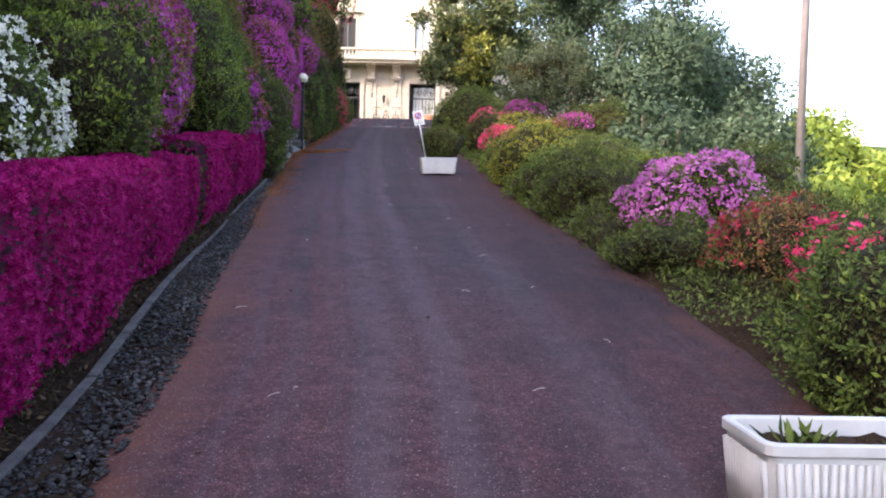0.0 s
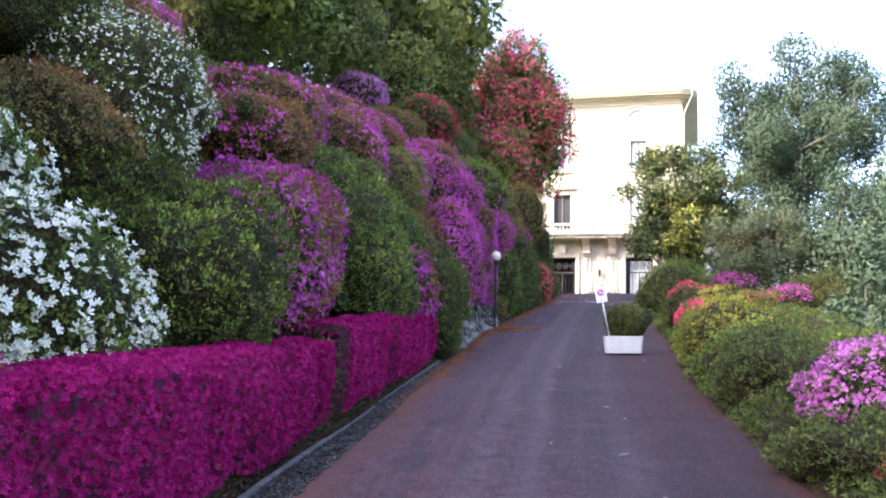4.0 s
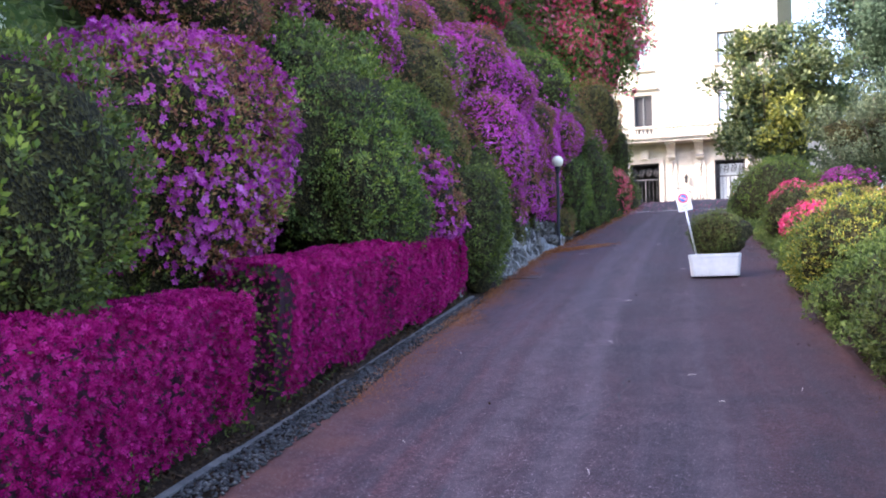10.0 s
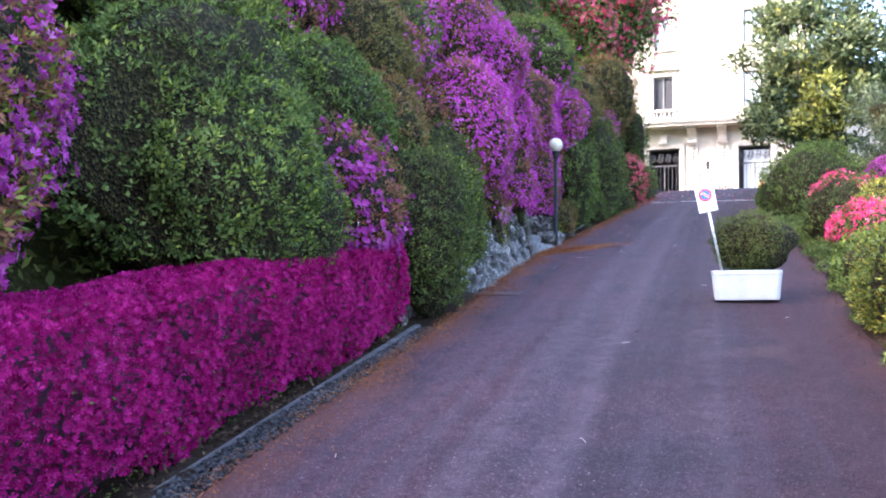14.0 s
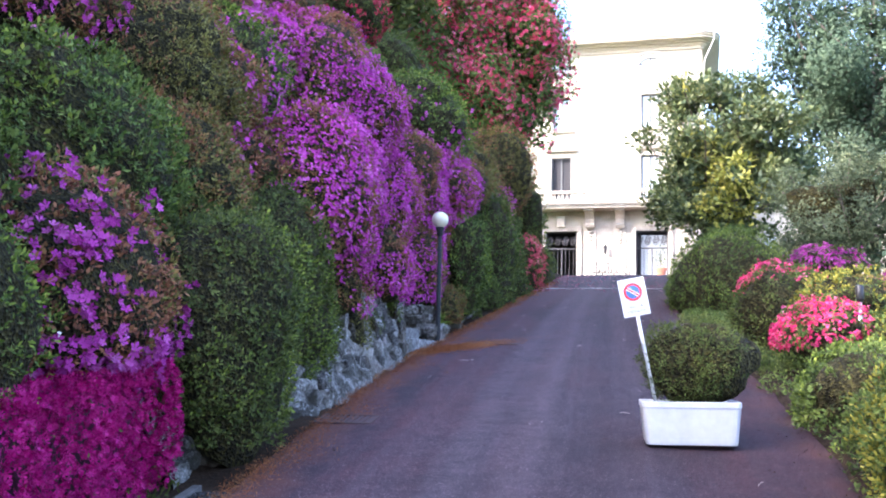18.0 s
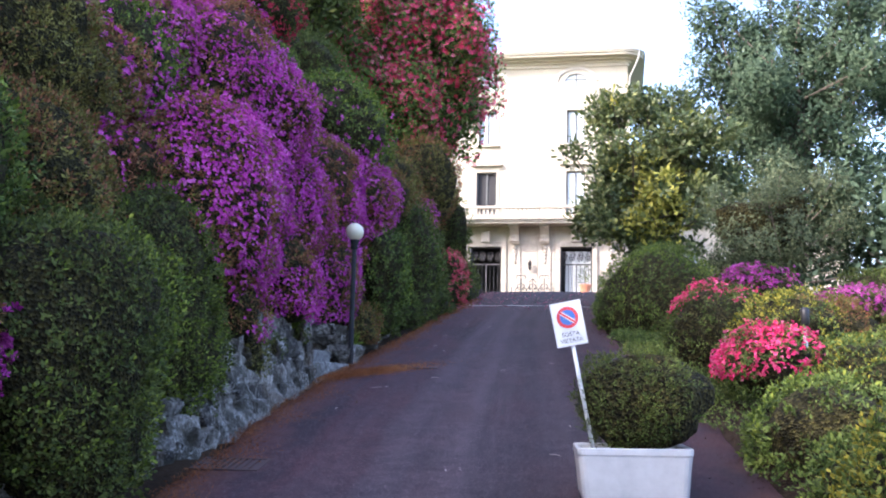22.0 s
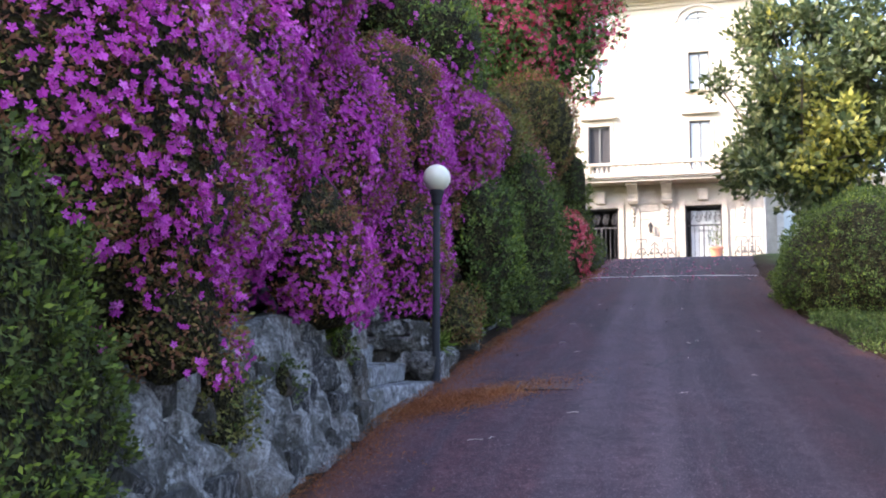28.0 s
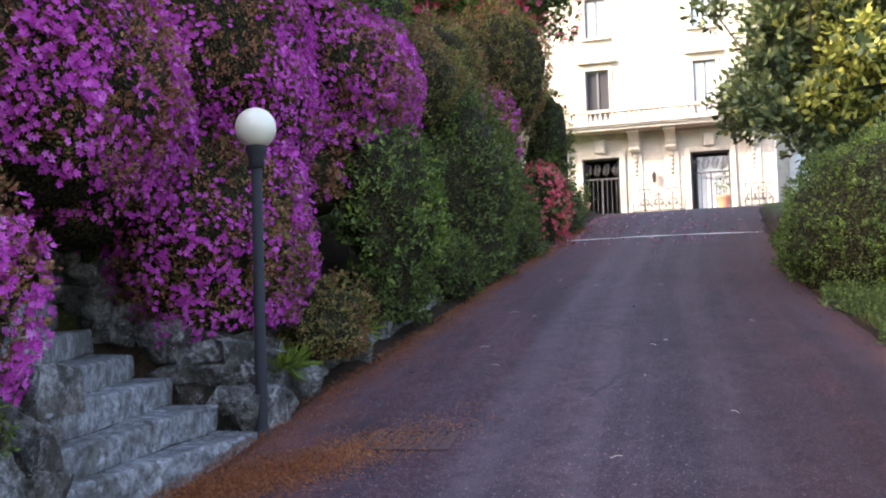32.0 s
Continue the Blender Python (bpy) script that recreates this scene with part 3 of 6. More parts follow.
def bare_sphere(level):
    bm = bmesh.new()
    bmesh.ops.create_icosphere(bm, subdivisions=level, radius=1)
    V = np.array([v.co[:] for v in bm.verts])
    F = np.array([[v.index for v in f.verts] for f in bm.faces])
    bm.free()
    return V, F


BALL_V, BALL_F = bare_sphere(3)


def lumps(D, seed, rough=0.16):
    """Radius of an uneven shrub for directions D."""
    return 1 + rough * wavy(D, 2.6, seed) + 0.75 * rough * wavy(D, 6.0, seed + 1) + 0.45 * rough * wavy(D, 13, seed + 2)


def shrub_surface(n, r3, seed, rough, depth=0.12, low=-0.75):
    """Places on an uneven dome of radii r3 about the origin, and their normals."""
    D = unit(rng.normal(size=(int(n * 1.4) + 8, 3)) * np.array(r3) ** -0.35)
    D = D[D[:, 2] > low][:n]
    k = lumps(D, seed, rough) * (1 - depth * rng.random(len(D)) ** 1.5)
    P = D * k[:, None] * np.array(r3)
    return P, unit(D / np.array(r3)), D


def rosette_arrays(P, N, size, m, wide=0.42, spread=0.75):
    """Tufts of m leaves that spread from one point, the way shoots of azaleas end. Gives the leaves and how far each stands up."""
    n = len(P)
    up = unit(N * 0.75 + np.array([0, 0, 0.55]) + 0.25 * rng.normal(size=(n, 3)))
    up = np.repeat(up, m, 0)
    q = unit(rng.normal(size=(n * m, 3)))
    d = unit(up * rng.uniform(0.05, 1.1, (n * m, 1)) + q * spread)
    s = unit(np.cross(d, up + 0.3 * q))
    t = np.cross(s, d)
    L = (size * rng.uniform(0.6, 1.25, n * m))[:, None]
    o = np.repeat(P, m, 0) + d * L * rng.uniform(0.1, 0.7, (n * m, 1)) + rng.normal(0, size * 0.3, (n * m, 3))
    V = np.stack([o, o + d * L * 0.55 + s * L * wide * 0.5 - t * L * 0.07, o + d * L, o + d * L * 0.55 - s * L * wide * 0.5 - t * L * 0.07], 1)
    return V, np.einsum("ij,ij->i", d, up)


def leaf_mesh(name, V):
    n = len(V)
    return raw(name, V.reshape(-1, 3), np.arange(4 * n).reshape(n, 4))


shrub_seed = [11]
SHRUBS = []


def shrub(name, label, at, r3, leaf=GREEN, size=0.04, flowers=None, cover=0.0, patch=2.2, bloom=0.055, blooms=420, rough=0.13, group="", base=None, category="shrub",
          core=None, second=None, flower_low=-1.0, flower_high=1.0, droop=0.0, tufts=150, tips=0.5, wide=0.52, leaves=10):
    """Notes a shrub; all are grown at the end, when it is known which parts stand inside their neighbours."""
    shrub_seed[0] += 17
    SHRUBS.append(dict(name=name, label=label, at=np.array(at, float), r3=np.array(r3, float), leaf=leaf, size=size, flowers=flowers, cover=cover, patch=patch, bloom=bloom, blooms=blooms,
                       rough=rough, group=group, base=base, category=category, core=core or INNER_SHADE, second=second, low=flower_low, high=flower_high, droop=droop, tufts=tufts, tips=tips,
                       wide=wide, leaves=leaves, seed=shrub_seed[0]))


def grow(s):
    """A shrub: woody stems, a dense core coloured as inner shade, tufts of leaves, and flowers in drifts. cover: how
    much of it flowers, -1..1.
    """
    at, r3, seed = s["at"], s["r3"], s["seed"]
    foot = float(ground_z(at[0], at[1])) if s["base"] is None else s["base"]
    ob = thing(s["name"], (at[0], at[1], foot - 0.02), s["label"], s["category"], s["group"])
    off = np.array([0, 0, at[2] - foot + 0.02])
    near = [o for o in SHRUBS if o is not s and s["group"] and o["group"] == s["group"] and (np.abs(o["at"] - at) < (o["r3"] + r3) * 1.05).all()]

    def free(P, D):
        """Leaves out what stands inside a neighbour, under the ground or on the far side."""
        W = P + at
        ok = (W[:, 2] > ground_z(W[:, 0], W[:, 1]) - 0.03) if s["base"] is None else np.ones(len(P), bool)
        for o in near:
            ok &= (((W - o["at"]) / (o["r3"] * 0.9)) ** 2).sum(1) > 1
        return ok & ((D @ side > -0.15) | (rng.random(len(D)) < 0.04))

    far = 1.0 if at[1] < 31 else 1.35 if at[1] < 36 else 1.8
    size = s["size"] * far
    side = unit(np.array([[1.0 if at[0] < 1.5 else -1.0, -0.7, 0.4]]))[0]
    area = 4 * math.pi * ((r3[0] * r3[1]) ** 1.6 / 3 + (r3[0] * r3[2]) ** 1.6 / 3 + (r3[1] * r3[2]) ** 1.6 / 3) ** (1 / 1.6)
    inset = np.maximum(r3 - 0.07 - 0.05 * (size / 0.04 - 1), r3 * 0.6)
    # dark core stands in for the shaded inside of the shrub
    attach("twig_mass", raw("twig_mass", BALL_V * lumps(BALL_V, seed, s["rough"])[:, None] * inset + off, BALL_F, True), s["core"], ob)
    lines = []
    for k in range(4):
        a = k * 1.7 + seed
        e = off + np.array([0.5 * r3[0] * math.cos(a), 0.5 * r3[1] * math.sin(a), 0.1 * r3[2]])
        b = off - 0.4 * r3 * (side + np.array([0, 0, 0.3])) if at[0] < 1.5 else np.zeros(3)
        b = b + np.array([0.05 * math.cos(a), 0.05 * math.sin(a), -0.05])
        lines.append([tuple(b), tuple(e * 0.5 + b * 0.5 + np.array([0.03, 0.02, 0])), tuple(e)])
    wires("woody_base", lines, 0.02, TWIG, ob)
    P, N, D = shrub_surface(int(area * s["tufts"] / far ** 2), r3, seed, s["rough"], 0.05)
    ok = free(P, D)
    P, N, D = P[ok], N[ok], D[ok]
    # shoots stand uneven, in billows a hand wide
    lift = 0.045 * wavy(P + at, 4.5, seed + 2) + 0.035 * wavy(P + at, 10.0, seed + 3) + 0.028 * wavy(P + at, 24.0, seed + 4) + 0.02 * rng.normal(size=len(P))
    P = P + N * np.maximum(lift, -0.02 - 0.02 * rng.random(len(P)))[:, None] * far
    V, stand = rosette_arrays(P + off, N, size, s["leaves"], s["wide"])
    if s["second"] is not None:
        w = np.repeat(np.clip(s["tips"] + 0.55 * wavy(P + at, 3.0, seed + 8), 0.05, 0.95), s["leaves"])
        young = (stand > 0.55) & (rng.random(len(stand)) < w)
        if young.any():
            attach("young_foliage", leaf_mesh("young_foliage", V[young]), s["second"], ob)
        V = V[~young]
    if len(V):
        attach("foliage", leaf_mesh("foliage", V), s["leaf"], ob)
    if s["flowers"] is not None:
        P, N, D = shrub_surface(int(area * s["blooms"] / 3 / far ** 1.6), r3, seed, s["rough"], 0.02)
        ok = free(P, D)
        # flowers stand in small trusses
        P, N, D = (np.repeat(v[ok], 3, 0) for v in (P, N, D))
        bloom = s["bloom"] * far ** 0.8
        P = P + rng.normal(0, bloom * 0.45, P.shape)
        q = wavy(P + at, s["patch"], seed + 5) + 0.5 * wavy(P + at, s["patch"] * 3.1, seed + 6) + 0.45 * np.repeat(rng.normal(size=len(P) // 3), 3)
        on = (q + s["droop"] * D[:, 2] < s["cover"] * 1.2) & (D[:, 2] > s["low"]) & (D[:, 2] < s["high"])
        if on.any():
            up = unit(N[on] + np.array([0, 0, 0.35]))
            V, F = flower_arrays(P[on] + N[on] * (0.035 + 0.025 * rng.random((on.sum(), 1))) + off, up, bloom, fine=far < 1.2)
            attach("bloom", raw("bloom", V, F), s["flowers"], ob)


def tree(name, label, foot, crown, r3, leaf, density=120, size=0.14, wide=0.4, clumps=26, clump_r=0.33, trunk_r=0.16, flowers=None, bloom=0.1, bloom_density=40, second=None,
         gaps=True, second_at=None, category="tree", group="", bark=BARK, cover=0.0, whorl=0):
    """A tree: a tapered trunk, limbs to its clumps, and a crown of many leaf clumps with gaps."""
    shrub_seed[0] += 17
    seed = shrub_seed[0]
    foot = np.array(foot, float)
    ob = thing(name, tuple(foot), label, category, group)
    c = np.array(crown, float) - foot
    r3 = np.array(r3, float)
    D = unit(rng.normal(size=(clumps, 3)))
    k = rng.uniform(0.3, 1.0, clumps)[:, None]
    C = c + D * k * r3
    low = c - np.array([0, 0, r3[2] * 0.55])
    fork = low * 0.85
    bm = bmesh.new()
    tube(bm, (0, 0, -0.1), tuple(fork), trunk_r, trunk_r * 0.6, 10)
    tube(bm, tuple(fork), tuple(c), trunk_r * 0.6, trunk_r * 0.25, 8)
    part("trunk", bm, bark, ob, smooth=True)
    lines = []
    for q in C:
        s = fork + (c - fork) * rng.uniform(0, 0.8)
        m = (s + q) / 2 + rng.normal(size=3) * 0.12 * r3.mean() + np.array([0, 0, -0.05 * r3[2]])
        lines.append([tuple(s), tuple(m), tuple(q)])
    wires("limb_frame", lines, trunk_r * 0.22, bark, ob)
    size *= 1.15
    LV, LN, R = [], [], []
    for q in C:
        rr = clump_r * r3 * rng.uniform(0.55, 1.35)
        area = 12.6 * (rr[0] * rr[1] * rr[2]) ** (2 / 3)
        n = int(area * density * 0.95)
        d = unit(rng.normal(size=(n, 3)))
        p = d * rr * (lumps(d, seed + len(R), 0.22) * (1 - 0.55 * rng.random(n) ** 2))[:, None] + q
        LV.append(p)
        LN.append(unit(d + 0.5 * unit(p - c)))
        R.append(rr)
    P, N = np.concatenate(LV), np.concatenate(LN)
    sel = np.zeros(len(P), bool)
    # leaves round second_at take the colour of the sunlit patch
    if second is not None:
        sel = rng.random(len(P)) < np.clip(1.3 - np.linalg.norm(P + foot - np.array(second_at), axis=1) / 1.15 + 0.6 * wavy(P, 2.0, seed), 0.015, 0.7)
    if whorl:
        # leaves stand in rings at the ends of the shoots
        P2, N2 = P[::whorl], N[::whorl]
        V, stand = rosette_arrays(P2, N2, size, whorl, wide, 0.9)
        gold = np.repeat(sel[::whorl], whorl)
        attach("young_foliage", leaf_mesh("young_foliage", V[gold]), second, ob)
        attach("crown", leaf_mesh("crown", V[~gold]), leaf, ob)
    else:
        V, F = leaf_arrays(P[~sel], N[~sel], size, wide, 0.4)
        attach("crown", raw("crown", V, F), leaf, ob)
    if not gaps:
        # same dark core, for the shaded inside of the crown
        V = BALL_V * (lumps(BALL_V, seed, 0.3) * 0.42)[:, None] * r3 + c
        attach("twig_mass", raw("twig_mass", V, BALL_F, True), INNER_SHADE, ob)
    if flowers is not None:
        n = int(len(P) * bloom_density / density)
        pick = rng.permutation(len(P))[:n]
        out = np.einsum("ij,ij->i", (P[pick] - c) / r3, N[pick]) > 0.15
        pick = pick[out & (wavy(P[pick], 2.6, seed + 3) < cover * 1.2)]
        V, F = flower_arrays(P[pick] + N[pick] * 0.04, N[pick], bloom)
        attach("bloom", raw("bloom", V, F), flowers, ob)
    return ob


def hedge(name, label, y0, y1, top, thick):
    """A clipped azalea hedge along the kerb, closed with flowers. top: heights above its foot at both ends."""
    foot = lambda y: road_z(y) - gutter(y)
    front = lambda y: left_x(y) - hedge_u(y) + np.interp(y, (5, 12), (0.07, -0.01))
    ym = (y0 + y1) / 2
    at = np.array([float(front(ym)) - thick / 2, ym, float(foot(ym))])
    ob = thing(name, tuple(at), label, "hedge", "clipped flowering hedges along the drive")
    hgt = lambda y: np.interp(y, *top)

    def shell(n, depth):
        L = y1 - y0
        f = rng.random(n)
        y = y0 + L * rng.random(n)
        k = rng.random(n)
        H = hgt(y)
        P, N = np.zeros((n, 3)), np.zeros((n, 3))
        a, b, e = f < 0.5, (f >= 0.5) & (f < 0.86), f >= 0.86
        # front, top, ends
        P[a] = np.stack([-0.07 * (2 * k[a] - 1) ** 4 - 0.04 * (1 - k[a]) ** 2, y[a], k[a] * H[a]], 1)
        N[a] = (1, 0, 0.1)
        P[b] = np.stack([-thick * k[b], y[b], H[b] - 0.1 * (2 * k[b] - 1) ** 4], 1)
        N[b] = (0.1, 0, 1)
        side = rng.random(n) < 0.5
        ye = np.where(side, y0, y1)
        k2 = rng.random(n)
        P[e] = np.stack([-thick * k[e], ye[e], k2[e] * hgt(ye[e])], 1)
        N[e] = np.stack([0 * k[e], np.where(side[e], -1, 1), 0 * k[e]], 1)
        N = unit(N)
        Q = P * np.array([1, 1, 1.0])
        P = P + N * (0.045 * wavy(Q, 3.0, 91) + 0.045 * wavy(Q, 9.0, 92) + 0.02 * wavy(Q, 24.0, 93) - depth * rng.random(n) ** 1.5 + 0.02)[:, None] * np.where(b, 0.5, 1.0)[:, None]
        P[:, 0] += front(P[:, 1])
        P[:, 2] += foot(P[:, 1])
        return P - at, N

    area = (y1 - y0) * (1.0 + thick) + 2 * thick
    n = 48
    ys = np.linspace(y0 + 0.16, y1 - 0.16, n)
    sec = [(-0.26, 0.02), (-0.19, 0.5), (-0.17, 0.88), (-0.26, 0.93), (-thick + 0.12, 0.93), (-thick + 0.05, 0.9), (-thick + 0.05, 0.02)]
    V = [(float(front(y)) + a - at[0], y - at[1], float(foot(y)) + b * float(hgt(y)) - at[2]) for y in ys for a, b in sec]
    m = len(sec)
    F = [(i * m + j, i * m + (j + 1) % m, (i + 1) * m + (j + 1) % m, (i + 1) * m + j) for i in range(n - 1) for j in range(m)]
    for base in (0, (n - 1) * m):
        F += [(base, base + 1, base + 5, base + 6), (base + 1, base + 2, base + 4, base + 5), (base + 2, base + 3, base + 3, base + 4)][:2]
    # core coloured as the shaded inside of the hedge
    attach("twig_mass", raw("twig_mass", V, F), INNER_SHADE_RED, ob)
    P, N = shell(int(area * 620), 0.07)
    up = P[:, 2] + at[2] - foot(P[:, 1] + at[1])
    low = rng.random(len(P)) < np.clip(1.0 - 2.4 * up, 0.08, 1.0)
    low |= np.abs(N[:, 1]) > 0.9
    P, N = P[low], N[low]
    V, F = leaf_arrays(P, N, np.where(np.abs(N[:, 1]) > 0.9, 0.05, 0.03))
    attach("foliage", raw("foliage", V, F), DARK, ob)
    P, N = shell(int(area * HEDGE_BLOOM), 0.07)
    keep = wavy(P + at, 5.5, 33) + 0.5 * wavy(P + at, 13, 34) + 0.3 * rng.normal(size=len(P)) < 1.6
    # the foot stays thin
    up = P[:, 2] + at[2] - foot(P[:, 1] + at[1])
    keep &= up > 0.03 + 0.13 * wavy(P * np.array([0, 1, 0.3]), 3.3, 35) + 0.1 * rng.random(len(P))
    keep &= wavy(P + at, 4.0, 36) + 0.6 * wavy(P + at, 10.0, 37) + 0.3 * rng.normal(size=len(P)) > -0.95 - 0.8 * up
    # the ends that face each other see little sun and flower little
    keep &= (np.abs(N[:, 1]) < 0.9) | (rng.random(len(P)) < 0.22)
    V, F = flower_arrays(P[keep], unit(N[keep] + 0.6 * rng.normal(size=(keep.sum(), 3))), 0.046)
    attach("bloom", raw("bloom", V, F), MAGENTA, ob)
    return ob


HEDGE_BLOOM = 1850

# ---- hedges by the kerb ----
hedge("azalea_hedge", "long clipped azalea hedge in full magenta bloom beside the kerb", 2.0, 13.18, ((-3, 7.3, 9.7, 12, 13.5), (1.28, 1.22, 1.12, 1.0, 0.93)), 0.9)
hedge("azalea_hedge", "shorter clipped azalea hedge in full magenta bloom beside the kerb", 13.8, 19.35, ((13.6, 15.8, 19.3), (1.07, 1.02, 0.87)), 0.8)

# ---- shrubs of the bank ----
BANK = "flowering shrubs on the bank"
KINDS = {
    "white": ("azalea shrub thick with large white flowers", dict(leaf=GREEN, second=TIPS, flowers=WHITE, cover=0.22, bloom=0.064, blooms=340, patch=7.0)),
    "pale": ("green azalea shrub sprinkled with small white flowers", dict(leaf=GREEN, size=0.03, second=TIPS, tips=0.2, flowers=WHITE, cover=0.25, bloom=0.026, blooms=420, patch=2.0)),
    "tips": ("dark green azalea shrub with fresh yellow-green tips", dict(leaf=DARK, size=0.048, second=TIPS, tips=0.45, tufts=165, rough=0.18)),
    "purple": ("azalea shrub with drifts of bright purple flowers", dict(leaf=BROWN, size=0.05, second=TIPS, tips=0.42, tufts=170, wide=0.42, flowers=PURPLE, cover=0.16, bloom=0.064, blooms=420, patch=4.6)),
    "lowpurple": ("azalea shrub with bronze leaves and purple flowers low down", dict(leaf=BROWN, second=OLIVE, flowers=PURPLE, cover=0.42, bloom=0.065, blooms=520, patch=3.2, droop=0.8)),
    "violet": ("azalea shrub covered with violet-pink flowers over bronze leaves", dict(leaf=BROWN, size=0.033, tufts=270, second=OLIVE, tips=0.3, flowers=VIOLET, cover=0.4, bloom=0.043, blooms=880, patch=3.4, droop=0.12)),
    "crowned": ("azalea shrub with bronze young leaves on top and violet flowers below", dict(leaf=BROWN, size=0.033, tufts=220, second=OLIVE, tips=0.2, flowers=VIOLET, cover=-0.05, bloom=0.043, blooms=820, patch=2.6, droop=1.4)),
    "bronze": ("bronze-leaved azalea shrub with scattered violet flowers", dict(leaf=BROWN, tufts=200, second=OLIVE, flowers=VIOLET, cover=-0.2, bloom=0.055, blooms=300, patch=2.6)),
    "olive": ("olive-brown azalea shrub past its bloom", dict(leaf=OLIVE, size=0.035, second=BROWN, tips=0.4, tufts=240)),
    "green": ("dense green azalea shrub without flowers", dict(leaf=GREEN, size=0.045, second=TIPS, tips=0.25, tufts=175, rough=0.18)),
    "dark": ("dense dark green evergreen shrub with paler leaf tips", dict(leaf=DARK, size=0.036, second=GREEN, tips=0.35, tufts=230)),
    "hedgerow": ("dense green azalea shrub with many fresh tips", dict(leaf=DARK, size=0.036, second=TIPS, tips=0.32, tufts=290)),
    "cream": ("azalea shrub with cream-tipped leaves", dict(leaf=GREEN, size=0.03, second=TIPS, tips=0.75, flowers=WHITE, cover=-0.5, bloom=0.022, blooms=300)),
    "mixed": ("green azalea shrub with fresh tips and a few violet flowers", dict(leaf=GREEN, second=TIPS, tips=0.5, flowers=VIOLET, cover=-0.35, bloom=0.055, blooms=320, droop=0.6)),
    "coral": ("azalea shrub with coral-pink flowers at the wall", dict(leaf=GREEN, flowers=SALMON, cover=0.6, bloom=0.055, blooms=480)),
    "red": ("small azalea shrub with red flowers", dict(leaf=DARK, second=GREEN, flowers=CRIMSON, cover=0.02, bloom=0.065, blooms=330)),
    "lilac": ("azalea shrub crowned with pale lilac flowers", dict(leaf=GREEN, flowers=LILAC, cover=0.8, bloom=0.06, blooms=480)),
}


def bank_row(rows):
    for kind, x, y, z, rx, ry, rz in rows:
        label, how = KINDS[kind]
        shrub("evergreen_shrub" if kind == "dark" else "azalea_shrub", label, (x, y, z), (rx, ry, rz), group=BANK, **how)


# y 3.2 to 15.5
bank_row([
    ("pale", -0.3, 3.2, 2.2, 0.8, 1.2, 1.1), ("dark", -0.9, 5.5, 3.4, 1.0, 1.4, 0.9), ("green", 0.2, 5.6, 1.9, 0.8, 1.2, 1.0), ("olive", -1.5, 7.4, 4.3, 0.9, 1.2, 0.8),
    ("bronze", 0.1, 7.7, 1.6, 0.4, 0.6, 0.35), ("white", -0.3, 8.95, 2.2, 0.68, 0.92, 0.76), ("white", -0.95, 8.9, 3.15, 0.5, 0.75, 0.5), ("tips", -1.3, 7.6, 3.6, 0.8, 1.0, 0.8), ("green", -0.7, 7.2, 2.6, 0.7, 0.9, 0.9), ("dark", -2.4, 9.2, 5.2, 0.9, 1.3, 0.7),
    ("olive", -1.45, 10.4, 3.85, 0.7, 0.85, 0.5), ("tips", -1.06, 11.0, 3.3, 0.68, 0.95, 0.48), ("tips", -0.55, 11.5, 2.55, 0.74, 1.1, 0.92), ("pale", -1.6, 11.65, 4.45, 0.95, 1.1, 0.82),
    ("bronze", -2.9, 12.4, 5.7, 0.9, 1.3, 0.6), ("violet", -3.0, 14.1, 6.1, 0.4, 0.45, 0.42), ("tips", -1.2, 13.0, 2.15, 0.5, 1.2, 0.65), ("pale", -2.4, 11.1, 5.25, 0.9, 1.2, 0.6), ("purple", -1.2, 13.8, 3.28, 1.0, 1.5, 1.08), ("red", -1.75, 14.6, 5.3, 0.2, 0.22, 0.2),
    ("bronze", -2.2, 15.5, 5.15, 0.86, 1.1, 0.6),
])
# y 16.9 to 22.8
bank_row([
    ("green", -1.0, 16.9, 3.5, 0.7, 1.5, 1.1), ("green", -1.6, 17.4, 4.6, 0.86, 1.1, 0.74), ("cream", -0.66, 17.7, 3.2, 0.36, 0.5, 0.6), ("bronze", -2.9, 17.6, 6.0, 0.9, 1.4, 0.7),
    ("lowpurple", -0.98, 18.8, 3.3, 0.6, 0.92, 0.7), ("green", -1.5, 19.4, 4.1, 0.7, 1.0, 0.85), ("bronze", -2.6, 19.5, 5.9, 0.9, 1.4, 0.7), ("hedgerow", -0.75, 20.4, 3.1, 0.55, 0.85, 1.0),
    ("olive", -1.45, 20.9, 4.4, 0.5, 0.8, 0.6), ("bronze", -3.6, 21.5, 6.9, 1.0, 1.6, 0.65), ("olive", -2.25, 21.6, 5.4, 0.82, 1.2, 1.0), ("bronze", -1.8, 22.3, 4.75, 0.5, 0.7, 0.5),
    ("hedgerow", -1.5, 22.55, 3.55, 0.72, 1.0, 1.18),
])
